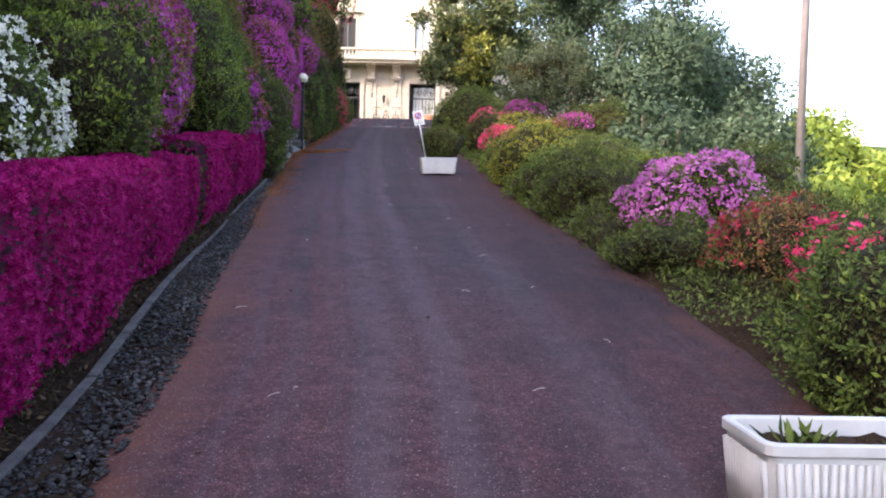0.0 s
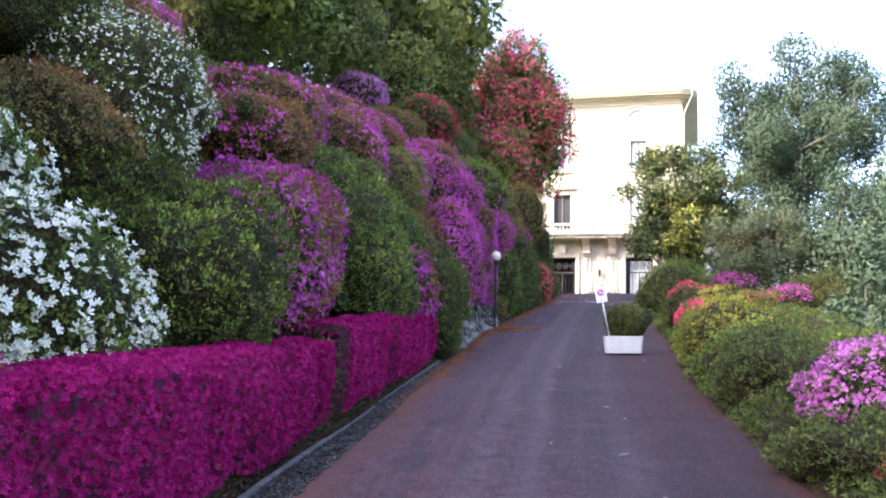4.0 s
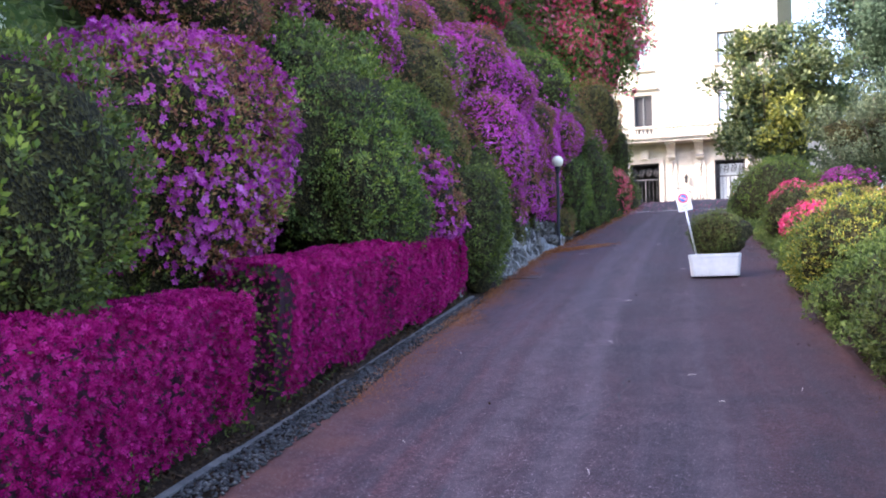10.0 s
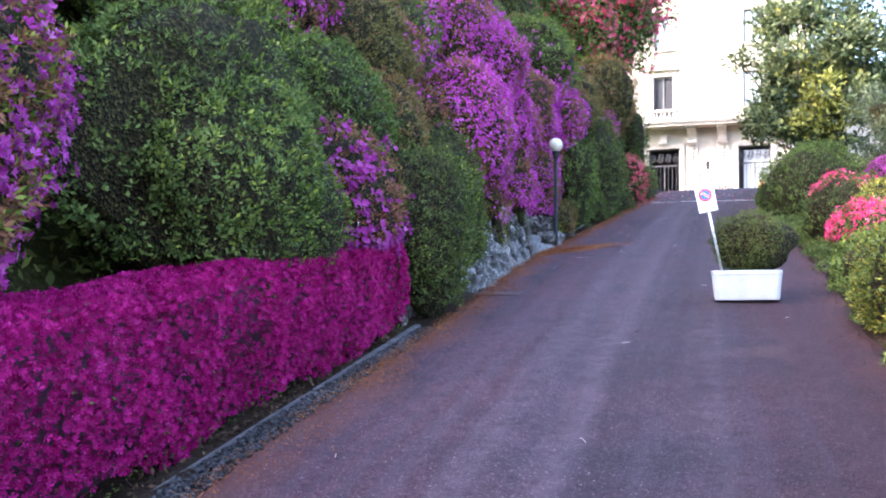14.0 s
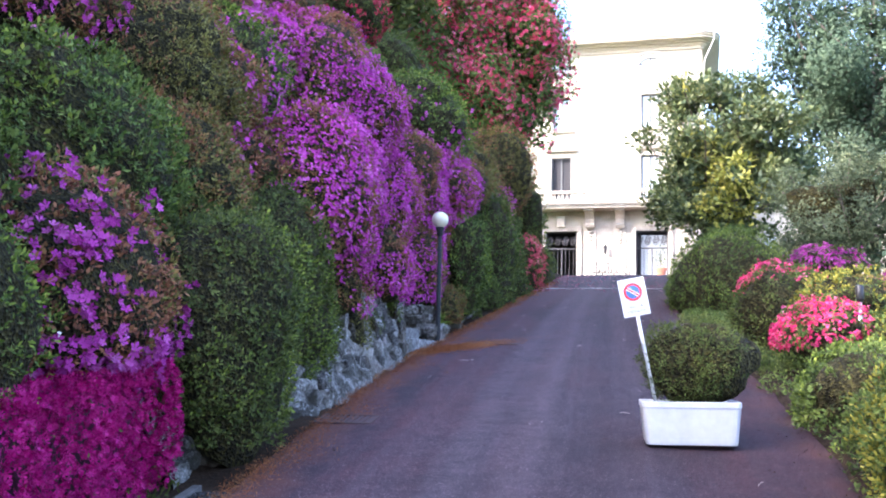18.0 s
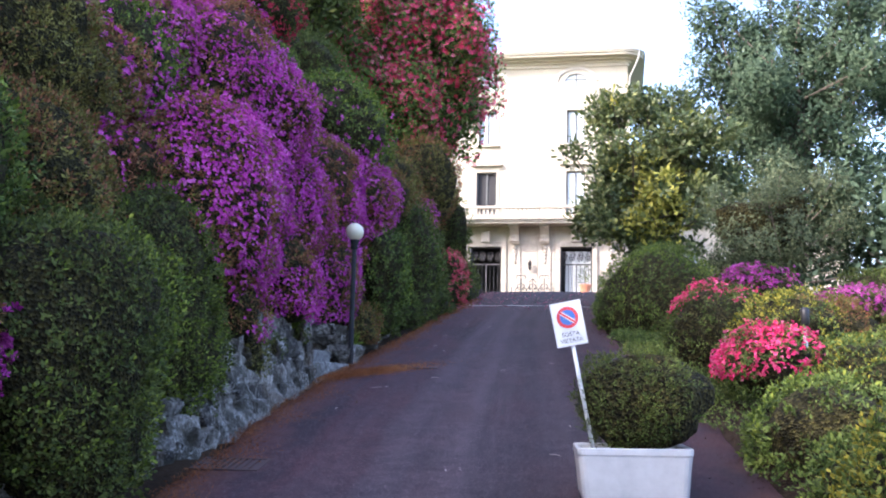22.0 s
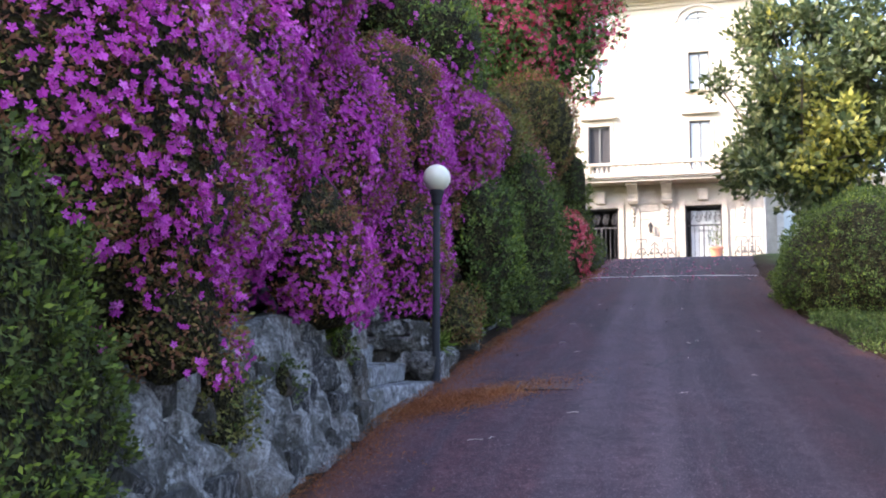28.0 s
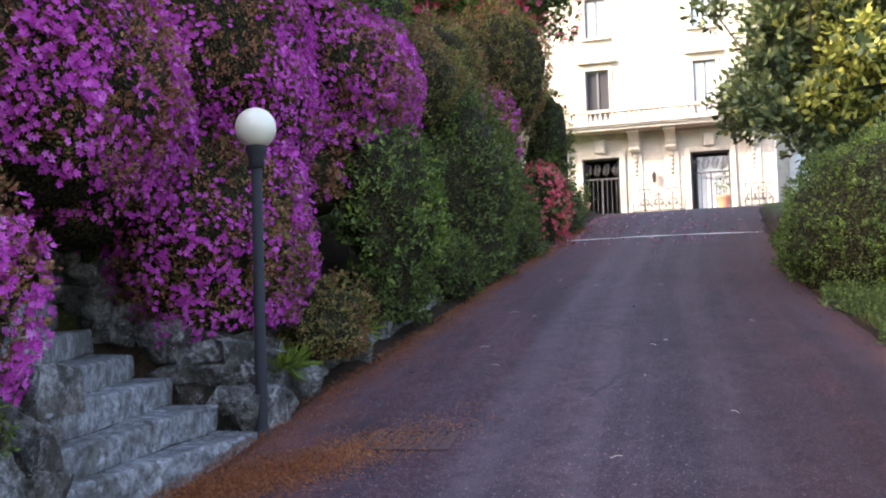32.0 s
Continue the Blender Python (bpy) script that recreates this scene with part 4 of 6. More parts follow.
# y 23.3 to 30
bank_row([
    ("violet", -1.48, 23.4, 4.6, 0.7, 0.95, 1.1), ("violet", -1.12, 23.75, 3.75, 0.25, 0.32, 0.36), ("mixed", -2.6, 23.6, 6.2, 0.7, 0.9, 0.7), ("violet", -3.0, 24.7, 6.6, 0.8, 1.0, 0.75), ("bronze", -2.35, 22.8, 5.7, 0.6, 0.8, 0.6), ("bronze", -3.7, 24.6, 7.3, 1.0, 1.4, 0.75),
    ("violet", -2.0, 25.2, 5.1, 0.75, 1.1, 0.95), ("violet", -1.7, 24.7, 4.35, 0.5, 0.7, 0.6), ("violet", -2.45, 28.2, 5.2, 0.6, 0.9, 0.75), ("crowned", -1.45, 26.0, 4.25, 0.38, 0.5, 0.6), ("violet", -2.6, 26.1, 6.4, 1.15, 1.6, 1.3), ("violet", -2.2, 27.3, 5.35, 0.8, 1.1, 0.8),
    ("olive", -4.2, 27.5, 8.3, 1.0, 1.5, 0.7), ("dark", -4.9, 29.5, 8.7, 1.0, 1.3, 0.9), ("mixed", -3.4, 28.6, 7.6, 0.9, 1.3, 0.85), ("violet", -2.6, 28.95, 5.0, 0.6, 0.5, 0.6), ("bronze", -2.25, 28.8, 4.2, 0.36, 0.3, 0.26),
    ("violet", -2.08, 29.35, 4.5, 0.56, 1.1, 0.78), ("violet", -2.5, 29.5, 5.9, 0.9, 1.2, 0.95), ("red", -3.95, 30.0, 9.3, 0.9, 1.0, 0.85), ("lilac", -6.4, 30.8, 10.5, 0.95, 1.1, 0.6),
])
# y 31 to 45.2
bank_row([
    ("mixed", -2.6, 31.0, 7.5, 0.95, 1.3, 0.95), ("violet", -2.3, 31.5, 6.15, 0.7, 1.1, 0.85), ("mixed", -2.9, 33.0, 7.4, 0.85, 1.2, 0.85), ("olive", -2.9, 35.2, 6.95, 0.8, 1.4, 0.85), ("green", -1.8, 32.0, 4.95, 0.42, 0.9, 0.9), ("bronze", -2.25, 31.0, 5.4, 0.5, 0.8, 0.6), ("red", -2.35, 32.6, 6.4, 0.2, 0.24, 0.24), ("violet", -2.75, 33.2, 6.5, 0.75, 1.2, 0.95),
    ("olive", -3.7, 33.8, 8.2, 1.0, 1.6, 0.85), ("dark", -4.6, 35.2, 9.5, 1.1, 1.5, 1.1), ("dark", -2.35, 36.0, 5.4, 0.85, 1.5, 1.6), ("olive", -3.4, 37.3, 7.5, 1.0, 1.8, 1.05), ("violet", -3.1, 40.2, 7.0, 0.6, 0.9, 0.8),
    ("dark", -3.2, 40.4, 5.8, 0.85, 1.3, 1.2), ("olive", -3.5, 42.0, 8.4, 1.2, 1.6, 1.5), ("coral", -2.5, 42.4, 5.8, 0.46, 0.7, 1.05), ("dark", -3.1, 45.8, 7.0, 0.58, 0.9, 2.1),
])

shrub("evergreen_shrub", "loose dark evergreen shrub under the trees of the bank", (-8.4, 24.9, 10.3), (1.5, 1.4, 1.2), DARK, 0.08, second=GREEN, tips=0.3, group=BANK, tufts=60)

# ---- trees on top of the bank ----
tree("camellia_tree", "tall dense camellia tree full of red blossoms", (-5.3, 45.0, float(ground_z(-5.3, 45.0))), (-4.5, 45.0, 12.7), (2.7, 2.7, 4.6), GREEN, 120, 0.15, 0.45, 80, 0.27, 0.18,
     flowers=RED, bloom=0.165, bloom_density=38, gaps=False, cover=0.27)
# many of these stand out of view, added and sized to shade the drive
for x, y, h, r, lf in ((-7.4, 41.5, 5.5, 2.2, DARK), (-7.0, 37.0, 4.0, 1.8, DARK), (-8.2, 29.3, 5.5, 2.0, DARK), (-9.0, 48, 10.5, 3.2, DARK), (-9.5, 40, 8.0, 2.8, DARK), (-8.6, 33, 7.0, 2.4, DARK), (-7.4, 25.5, 4.8, 2.0, GREEN), (-8.0, 19.5, 5.0, 2.0, DARK), (-8.5, 13, 3.8, 2.2, DARK), (-8.5, 6, 5.5, 2.4, DARK),
                    (-7.5, 9.5, 3.0, 2.4, DARK), (-7.5, 2.5, 6.5, 2.6, DARK), (-11, 16, 5, 3.0, DARK), (-11, 7.5, 3.9, 2.2, DARK), (-11, 2, 9, 3.2, DARK), (-11, -5, 9, 3.2, DARK), (-11, 23, 9, 3.2, DARK), (-11, -12, 9, 3.2, DARK), (-9, -2, 6, 2.6, DARK), (-8, -10, 6.5, 2.8, DARK), (-15, 58, 12, 3.6, SUNNY), (-15, 30, 9, 3.4, DARK), (-15, 12, 6.5, 3.4, DARK), (-14, -6, 9, 3.4, DARK)):
    g = float(ground_z(x, y))
    tree("bank_shade_tree", "dark evergreen bank tree, one of a row partly added unseen for shade" if lf is not SUNNY else "sunlit yellow-green tree on top of the bank", (x, y, g - 0.1), (x, y, g + h * 0.62), (r, r, h * 0.45), lf, *((34, 0.2) if y > 24 and x > -10 and h < 8 else (6.5, 0.48)), 0.45, 26, 0.42, 0.2, gaps=False, group="trees on top of the bank")

# ---- shrubs right of the drive ----
BED = "shrubs of the bed along the drive"


def bed(label, x, y, z, rx, ry, rz, leaf, second, **how):
    shrub("azalea_shrub", label, (x, y, z), (rx, ry, rz), leaf, second=second, group=BED, **how)


shrub("boxwood_shrub", "rounded shrub with fresh yellow-green leaves behind a white planter", (5.72, 7.75, 0.95), (0.8, 0.8, 0.76), GREEN, 0.04, second=TIPS, group=BED, tufts=190, tips=0.35)
bed("azalea shrub with crimson flowers over bronze leaves", 5.62, 10.5, 1.3, 0.54, 0.75, 0.54, BROWN, OLIVE, flowers=CRIMSON, cover=0.1, bloom=0.045, blooms=420)
bed("azalea shrub with hot pink flowers", 5.68, 9.6, 1.45, 0.24, 0.32, 0.24, GREEN, None, flowers=ROSE, cover=0.4, bloom=0.05, blooms=600)
bed("large azalea shrub topped with lilac-purple flowers", 5.52, 13.1, 1.78, 0.74, 0.9, 0.5, GREEN, TIPS, flowers=LILAC, cover=0.55, bloom=0.046, blooms=800, flower_low=-0.45)
for x, y, z, rx, ry, rz, lf in ((5.4, 9.0, 0.9, 0.3, 0.6, 0.3, GREEN), (5.28, 10.4, 1.05, 0.35, 0.8, 0.35, DARK), (5.04, 11.9, 1.25, 0.4, 0.9, 0.45, GREEN), (4.78, 13.6, 1.45, 0.42, 0.9, 0.42, DARK),
                                (4.52, 15.4, 1.85, 0.5, 0.9, 0.5, DARK), (4.34, 17.2, 2.1, 0.5, 0.9, 0.5, GREEN), (5.05, 11.8, 1.3, 0.55, 0.9, 0.42, DARK), (5.0, 15.3, 1.8, 0.7, 1.0, 0.55, DARK),
                                (4.8, 16.8, 2.05, 0.7, 1.1, 0.62, DARK), (4.75, 18.4, 2.2, 0.7, 1.1, 0.62, GREEN), (5.7, 16.8, 1.95, 0.8, 1.4, 0.6, GREEN), (5.7, 19.2, 2.15, 0.8, 1.4, 0.6, DARK),
                                (5.6, 21.6, 2.5, 0.9, 1.4, 0.6, DARK), (6.3, 14.5, 1.8, 0.9, 1.4, 0.6, DARK), (6.4, 11.5, 1.3, 0.9, 1.2, 0.6, DARK), (3.95, 21.4, 2.4, 0.35, 0.6, 0.35, GREEN)):
    bed("green azalea shrub beside the drive without flowers", x, y, z, rx, ry, rz, lf, TIPS if lf is GREEN else GREEN, rough=0.22, tips=0.2, size=0.04, tufts=150)
bed("golden-leaved azalea shrub with a few orange-red flowers", 4.42, 20.1, 2.62, 0.78, 1.1, 0.76, GREEN, GOLD, flowers=CORAL, cover=-0.75, bloom=0.055, blooms=140, tips=0.9, tufts=190)
bed("low bright green shrub at the drive's edge", 3.95, 22.8, 2.75, 0.52, 0.8, 0.46, GREEN, TIPS, tips=0.15)
bed("azalea shrub glowing with rose-pink flowers", 3.92, 25.2, 3.3, 0.48, 0.58, 0.36, GREEN, None, flowers=ROSE, cover=0.8, bloom=0.042, blooms=1100, flower_low=-0.3)
bed("green azalea shrub with pink flowers on top", 3.72, 28.6, 3.7, 0.72, 0.95, 0.72, DARK, GREEN, flowers=ROSE, cover=0.3, bloom=0.042, blooms=600, flower_low=0.5)
bed("azalea shrub with orange and yellow flowers", 4.35, 27.0, 3.75, 0.62, 0.75, 0.46, GREEN, GOLD, flowers=CORAL, cover=-0.45, bloom=0.045, blooms=300, tips=0.6)
bed("low green shrub with orange leaf tips", 4.75, 25.0, 3.1, 0.6, 0.8, 0.5, GREEN, GOLD, tips=0.25)
bed("bronze-leaved azalea shrub behind the flowering ones", 5.3, 30.2, 3.9, 0.85, 1.1, 0.5, BROWN, OLIVE)
bed("azalea shrub topped with purple flowers", 4.97, 33.6, 4.75, 0.66, 0.8, 0.46, DARK, None, flowers=PURPLE, cover=0.8, bloom=0.06, blooms=460, flower_low=0.1)
bed("azalea shrub topped with purple flowers", 6.25, 32.4, 4.25, 0.72, 0.85, 0.48, DARK, None, flowers=PURPLE, cover=0.8, bloom=0.06, blooms=460, flower_low=0.1)
bed("dark green shrub below the trees", 7.2, 33.3, 4.2, 1.3, 1.4, 1.1, DARK, GREEN)
bed("dark green shrub below the trees", 5.8, 27.8, 3.2, 0.9, 1.4, 0.6, DARK, GREEN)
shrub("evergreen_shrub", "broad clipped evergreen shrub at the drive's edge", (3.33, 35.7, 4.5), (1.45, 2.4, 1.32), GREEN, 0.03, second=TIPS, group=BED, rough=0.07, tufts=260, tips=0.1)

# ---- trees right of the drive ----
tree("small_tree", "bushy grey-green tree with several thin stems", (5.6, 36.0, float(ground_z(5.6, 36.0))), (5.65, 36.6, 6.45), (1.75, 1.8, 1.8), GREYOLIVE, 230, 0.075, 0.42, 60, 0.25, 0.07, gaps=False)
tree("magnolia_tree", "magnolia tree with large glossy leaves, some coloured sunlit yellow", (4.2, 43.4, float(ground_z(4.2, 43.4))), (3.3, 42.9, 8.75), (2.6, 2.4, 2.55), MAGNOLIA, 170, 0.165, 0.5, 90, 0.17, 0.12, second=SUNLIT_YELLOW, second_at=(3.5, 40.7, 7.95), whorl=8)
tree("tall_tree", "tall loose-crowned tree with sky showing through", (8.2, 47.8, float(ground_z(8.2, 47.8))), (8.0, 47.8, 12.6), (4.3, 4.0, 4.9), BLUE, 95, 0.15, 0.45, 90, 0.17, 0.17)
for x, y, z, r, h in ((8.6, 36, 6.0, 2.5, 2.6), (10.5, 38, 7.2, 2.2, 2.6), (13.2, 41, 6.6, 2.4, 2.8), (11.0, 31, 3.6, 2.0, 1.8), (8.0, 29, 3.4, 1.6, 1.3), (9.5, 24, 1.7, 1.4, 1.2)):
    g = float(ground_z(x, y))
    tree("garden_tree", "grey-green garden tree beyond the flower bed", (x, y, g), (x, y, z), (r, r, h), BLUE, 46, 0.17, 0.45, 36, 0.32, 0.12, group="trees beyond the bed")
for x, y, z, r in ((24, 58, 4.5, 3.2), (29, 62, 3.0, 3.5), (20, 52, 1.5, 3.0), (33, 55, 1.0, 3.5), (27, 48, -1.0, 3.0), (38, 66, 3, 4), (18, 44, 1.0, 2.2)):
    g = float(ground_z(x, y))
    tree("far_tree", "sunlit yellow-green tree in the park below", (x, y, g), (x, y, z), (r, r, r * 0.9), SUNNY, 20, 0.34, 0.5, 26, 0.38, 0.2, group="sunlit trees of the park", gaps=False)

# ---- lamp post ----
def lamp_post(x, y):
    z = float(road_z(y)) - 0.03
    ob = thing("lamp_post", (x, y, z), "black garden lamp post with a white glass globe", "lamp")
    bm = bmesh.new()
    turned(bm, [(0.075, 0), (0.075, 0.03), (0.045, 0.06), (0.038, 0.1), (0.034, 1.7)], 16)
    part("pole", bm, BLACKPAINT, ob, smooth=True)
    bm = bmesh.new()
    turned(bm, [(0.034, 1.7), (0.05, 1.71), (0.05, 1.76), (0.062, 1.8), (0.072, 1.83), (0.066, 1.845)], 16)
    part("collar", bm, BLACKPAINT, ob, smooth=True)
    bm = bmesh.new()
    bmesh.ops.create_uvsphere(bm, u_segments=28, v_segments=18, radius=0.13, matrix=Matrix.Translation((0, 0, 1.96)))
    part("globe", bm, GLOBE, ob, "milky white globe", True)


lamp_post(-1.36, 28.5)

# ---- planters ----
def trough(name, label, m, w, d, h, ribs=0, rim=0.002):
    """A tapered trough with a rolled rim, open at the top and filled with soil."""
    ob = thing(name, (0, 0, 0), label, "planter")
    ob.matrix_world = m
    bm = bmesh.new()
    def ring(k, z, grow=0.0):
        a, b = w / 2 * k + grow, d / 2 * k + grow
        out, c = [], 0.05
        for sx, sy in ((-1, -1), (1, -1), (1, 1), (-1, 1)):
            for i in range(4):
                t = i / 3 * math.pi / 2 + {(-1, -1): math.pi, (1, -1): 1.5 * math.pi, (1, 1): 0, (-1, 1): 0.5 * math.pi}[(sx, sy)]
                out.append(bm.verts.new((sx * (a - c) + c * math.cos(t), sy * (b - c) + c * math.sin(t), z)))
        return out
    rings = [ring(0.91, 0.0), ring(0.925, 0.02), ring(0.99, h - 0.05), ring(1.0, h - 0.04, rim), ring(1.0, h - 0.006, rim), ring(1.0, h, rim - 0.006), ring(0.985, h, -0.008), ring(0.97, h - 0.01, -0.012), ring(0.95, h - 0.07, -0.014)]
    for a, b in zip(rings, rings[1:]):
        n = len(a)
        for i in range(n):
            bm.faces.new((a[i], a[(i + 1) % n], b[(i + 1) % n], b[i]))
    bm.faces.new(rings[0][::-1])
    part("body", bm, PLASTIC, ob, smooth=False)
    bm = bmesh.new()
    bmesh.ops.create_grid(bm, x_segments=10, y_segments=6, size=0.5, matrix=Matrix.Translation((0, 0, h - 0.07)) @ Matrix.Diagonal((w * 0.93, d * 0.9, 1, 1)))
    for v in bm.verts:
        v.co.z += 0.02 * math.sin(31 * v.co.x + 17 * v.co.y)
    part("soil", bm, SOIL, ob)
    for i in range(ribs):
        x = -w / 2 * 0.93 + (i + 0.5) * w * 0.93 / ribs
        bm = bmesh.new()
        tube(bm, (x * 0.95, -d / 2 * 0.93 - 0.002, 0.03), (x, -d / 2 * 0.99 - 0.002, h - 0.07), 0.012, 0.012, 6)
        part("rib", bm, PLASTIC, ob, smooth=True)
    for i in range(ribs // 2):
        y = -d / 2 * 0.9 + (i + 0.5) * d * 0.9 / (ribs // 2)
        bm = bmesh.new()
        tube(bm, (-w / 2 * 0.93 - 0.002, y * 0.95, 0.03), (-w / 2 * 0.99 - 0.002, y, h - 0.07), 0.012, 0.012, 6)
        part("rib", bm, PLASTIC, ob, smooth=True)
    return ob


PX, PY, PA = 2.59, 21.66, 6.0
pz = float(road_z(PY)) + 0.01
trough("planter", "white plastic trough planter standing on the drive", pose(PX - 0.05, PY - 0.1, pz, 0, -1.0, PA), 0.71, 0.5, 0.31)
shrub("boxwood_bush", "dense bushy evergreen growing from the trough planter", (PX, PY - 0.06, pz + 0.58), (0.46, 0.27, 0.37), DARK, 0.026, second=GREEN, base=pz + 0.26, rough=0.13, tufts=560, wide=0.34)
z0 = float(road_z(6.2))
trough("planter", "white ribbed trough planter beside the drive", pose(4.57, 6.35, z0 + 0.03, 0, 0, 4), 0.86, 0.46, 0.34, 26, 0.012)
for k, (dx, dy) in enumerate(((-0.18, 0.05), (0.2, 0.02))):
    pl = thing("planter_plant", (4.57 + dx, 6.35 + dy, z0 + 0.29), "narrow-leaved plant growing in the ribbed planter", "plant", "plants in the ribbed planter")
    P = rng.normal(size=(30, 3)) * np.array([0.05, 0.04, 0.0])
    N = unit(rng.normal(size=(30, 3)) * np.array([0.6, 0.6, 0.2]) + np.array([0, 0, 0.8]))
    V, F = leaf_arrays(P, N, 0.07 if k else 0.1, 0.28, 1.2)
    attach("foliage", raw("foliage", V, F), GREEN, pl)


# ---- no-parking sign leaning in the planter ----
def text_mesh(name, body, size, m, material, parent):
    cu = bpy.data.curves.new(name, "FONT")
    cu.body, cu.size, cu.align_x, cu.align_y, cu.extrude = body, size, "CENTER", "CENTER", 0.0008
    tmp = bpy.data.objects.new(name, cu)
    me = bpy.data.meshes.new_from_object(tmp)
    bpy.data.objects.remove(tmp)
    ob = attach(name, me, material, parent)
    ob.matrix_local = m
    return ob


def disc(bm, r0, r1, y, n=40, cx=0.0, cz=0.0):
    """A flat ring (r0 = 0: a disc) facing -y."""
    a = [(math.cos(2 * math.pi * i / n), math.sin(2 * math.pi * i / n)) for i in range(n)]
    outer = [bm.verts.new((cx + r1 * c, y, cz + r1 * s)) for c, s in a]
    if r0 == 0:
        bm.faces.new(outer)
    else:
        inner = [bm.verts.new((cx + r0 * c, y, cz + r0 * s)) for c, s in a]
        for i in range(n):
            bm.faces.new((outer[i], outer[(i + 1) % n], inner[(i + 1) % n], inner[i]))
    return bm


def no_parking_sign():
    ob = thing("road_sign", (2.34, 21.6, pz + 0.24), "white no-parking sign on a leaning white pole", "sign")
    ob.matrix_world = pose(2.315, 21.5, pz + 0.2, 0, -11.5, 6)
    bm = bmesh.new()
    tube(bm, (0, 0, -0.1), (0, 0, 1.0), 0.014, None, 10)
    part("pole", bm, SIGNWHITE, ob, smooth=True)
    bm = bmesh.new()
    box(bm, -0.102, -0.024, 0.75, 0.102, -0.016, 1.04, 0.003)
    panel = part("panel", bm, SIGNWHITE, ob)
    part("grey_rim", wire_rim(0.102, 0.75, 1.04, -0.0255), GREYIRON, panel)
    cz = 0.935
    part("blue_disc", disc(bmesh.new(), 0, 0.054, -0.0262, cz=cz), SIGNBLUE, panel)
    part("red_ring", disc(bmesh.new(), 0.05, 0.07, -0.0268, cz=cz), SIGNRED, panel)
    for name, w, y, m in (("white_bar", 0.0125, -0.0272, SIGNWHITE), ("red_bar", 0.006, -0.0278, SIGNRED)):
        bar = part(name, box(bmesh.new(), -0.053, y, -w, 0.053, y + 0.0006, w), m, panel)
        bar.matrix_local = Matrix.Translation((0, 0, cz)) @ pose(0, 0, 0, 0, 40, 0)
    for line, z in (("SOSTA", 0.826), ("VIETATA", 0.784)):
        text_mesh("lettering", line, 0.038, Matrix.Translation((0, -0.026, z)) @ pose(0, 0, 0, 90, 0, 0), SIGNBLACK, panel)


def wire_rim(w, z0, z1, y):
    bm = bmesh.new()
    t = 0.004
    for a in ((-w, z0, w, z0 + t), (-w, z1 - t, w, z1), (-w, z0 + t, -w + t, z1 - t), (w - t, z0 + t, w, z1 - t)):
        box(bm, a[0], y, a[1], a[2], y + 0.002, a[3])
    return bm


no_parking_sign()

# ---- black path light in the bed ----
pl_z = float(ground_z(4.4, 26.0))
pl = thing("path_light", (4.4, 26.0, pl_z), "slim black-topped garden path light among the shrubs", "lamp")
part("post", turned(bmesh.new(), [(0.025, 0), (0.022, 0.75)], 10), GREYIRON, pl, smooth=True)
part("head", turned(bmesh.new(), [(0.03, 0.75), (0.045, 0.78), (0.045, 0.93), (0.03, 0.95)], 12), IRON, pl, smooth=True)


# ---- stone wall and steps ----
def stone_mesh(seed, flat=0.55):
    """An angular stone: the hull of scattered points, in a cube of two units."""
    r = np.random.default_rng(seed)
    bm = bmesh.new()
    for p in r.uniform(-1, 1, (22, 3)):
        k = 1 / max(abs(p)) ** flat
        bm.verts.new(tuple(p * min(k, 1.4)))
    out = bmesh.ops.convex_hull(bm, input=bm.verts)
    bmesh.ops.delete(bm, geom=[g for g in out["geom_interior"] if isinstance(g, bmesh.types.BMVert)], context="VERTS")
    me = bpy.data.meshes.new("stone")
    bm.to_mesh(me)
    bm.free()
    return me


STONES = [stone_mesh(200 + k) for k in range(10)]
for me in STONES:
    me.materials.append(STONE)


def wall_u(y):
    return np.interp(y, (19, 20, 21.9, 22.7, 24, 25, 26.6, 28.6, 40), (0.34, 0.3, 0.2, 0.05, -0.06, 0.0, 0.0, 0.2, 0.34))


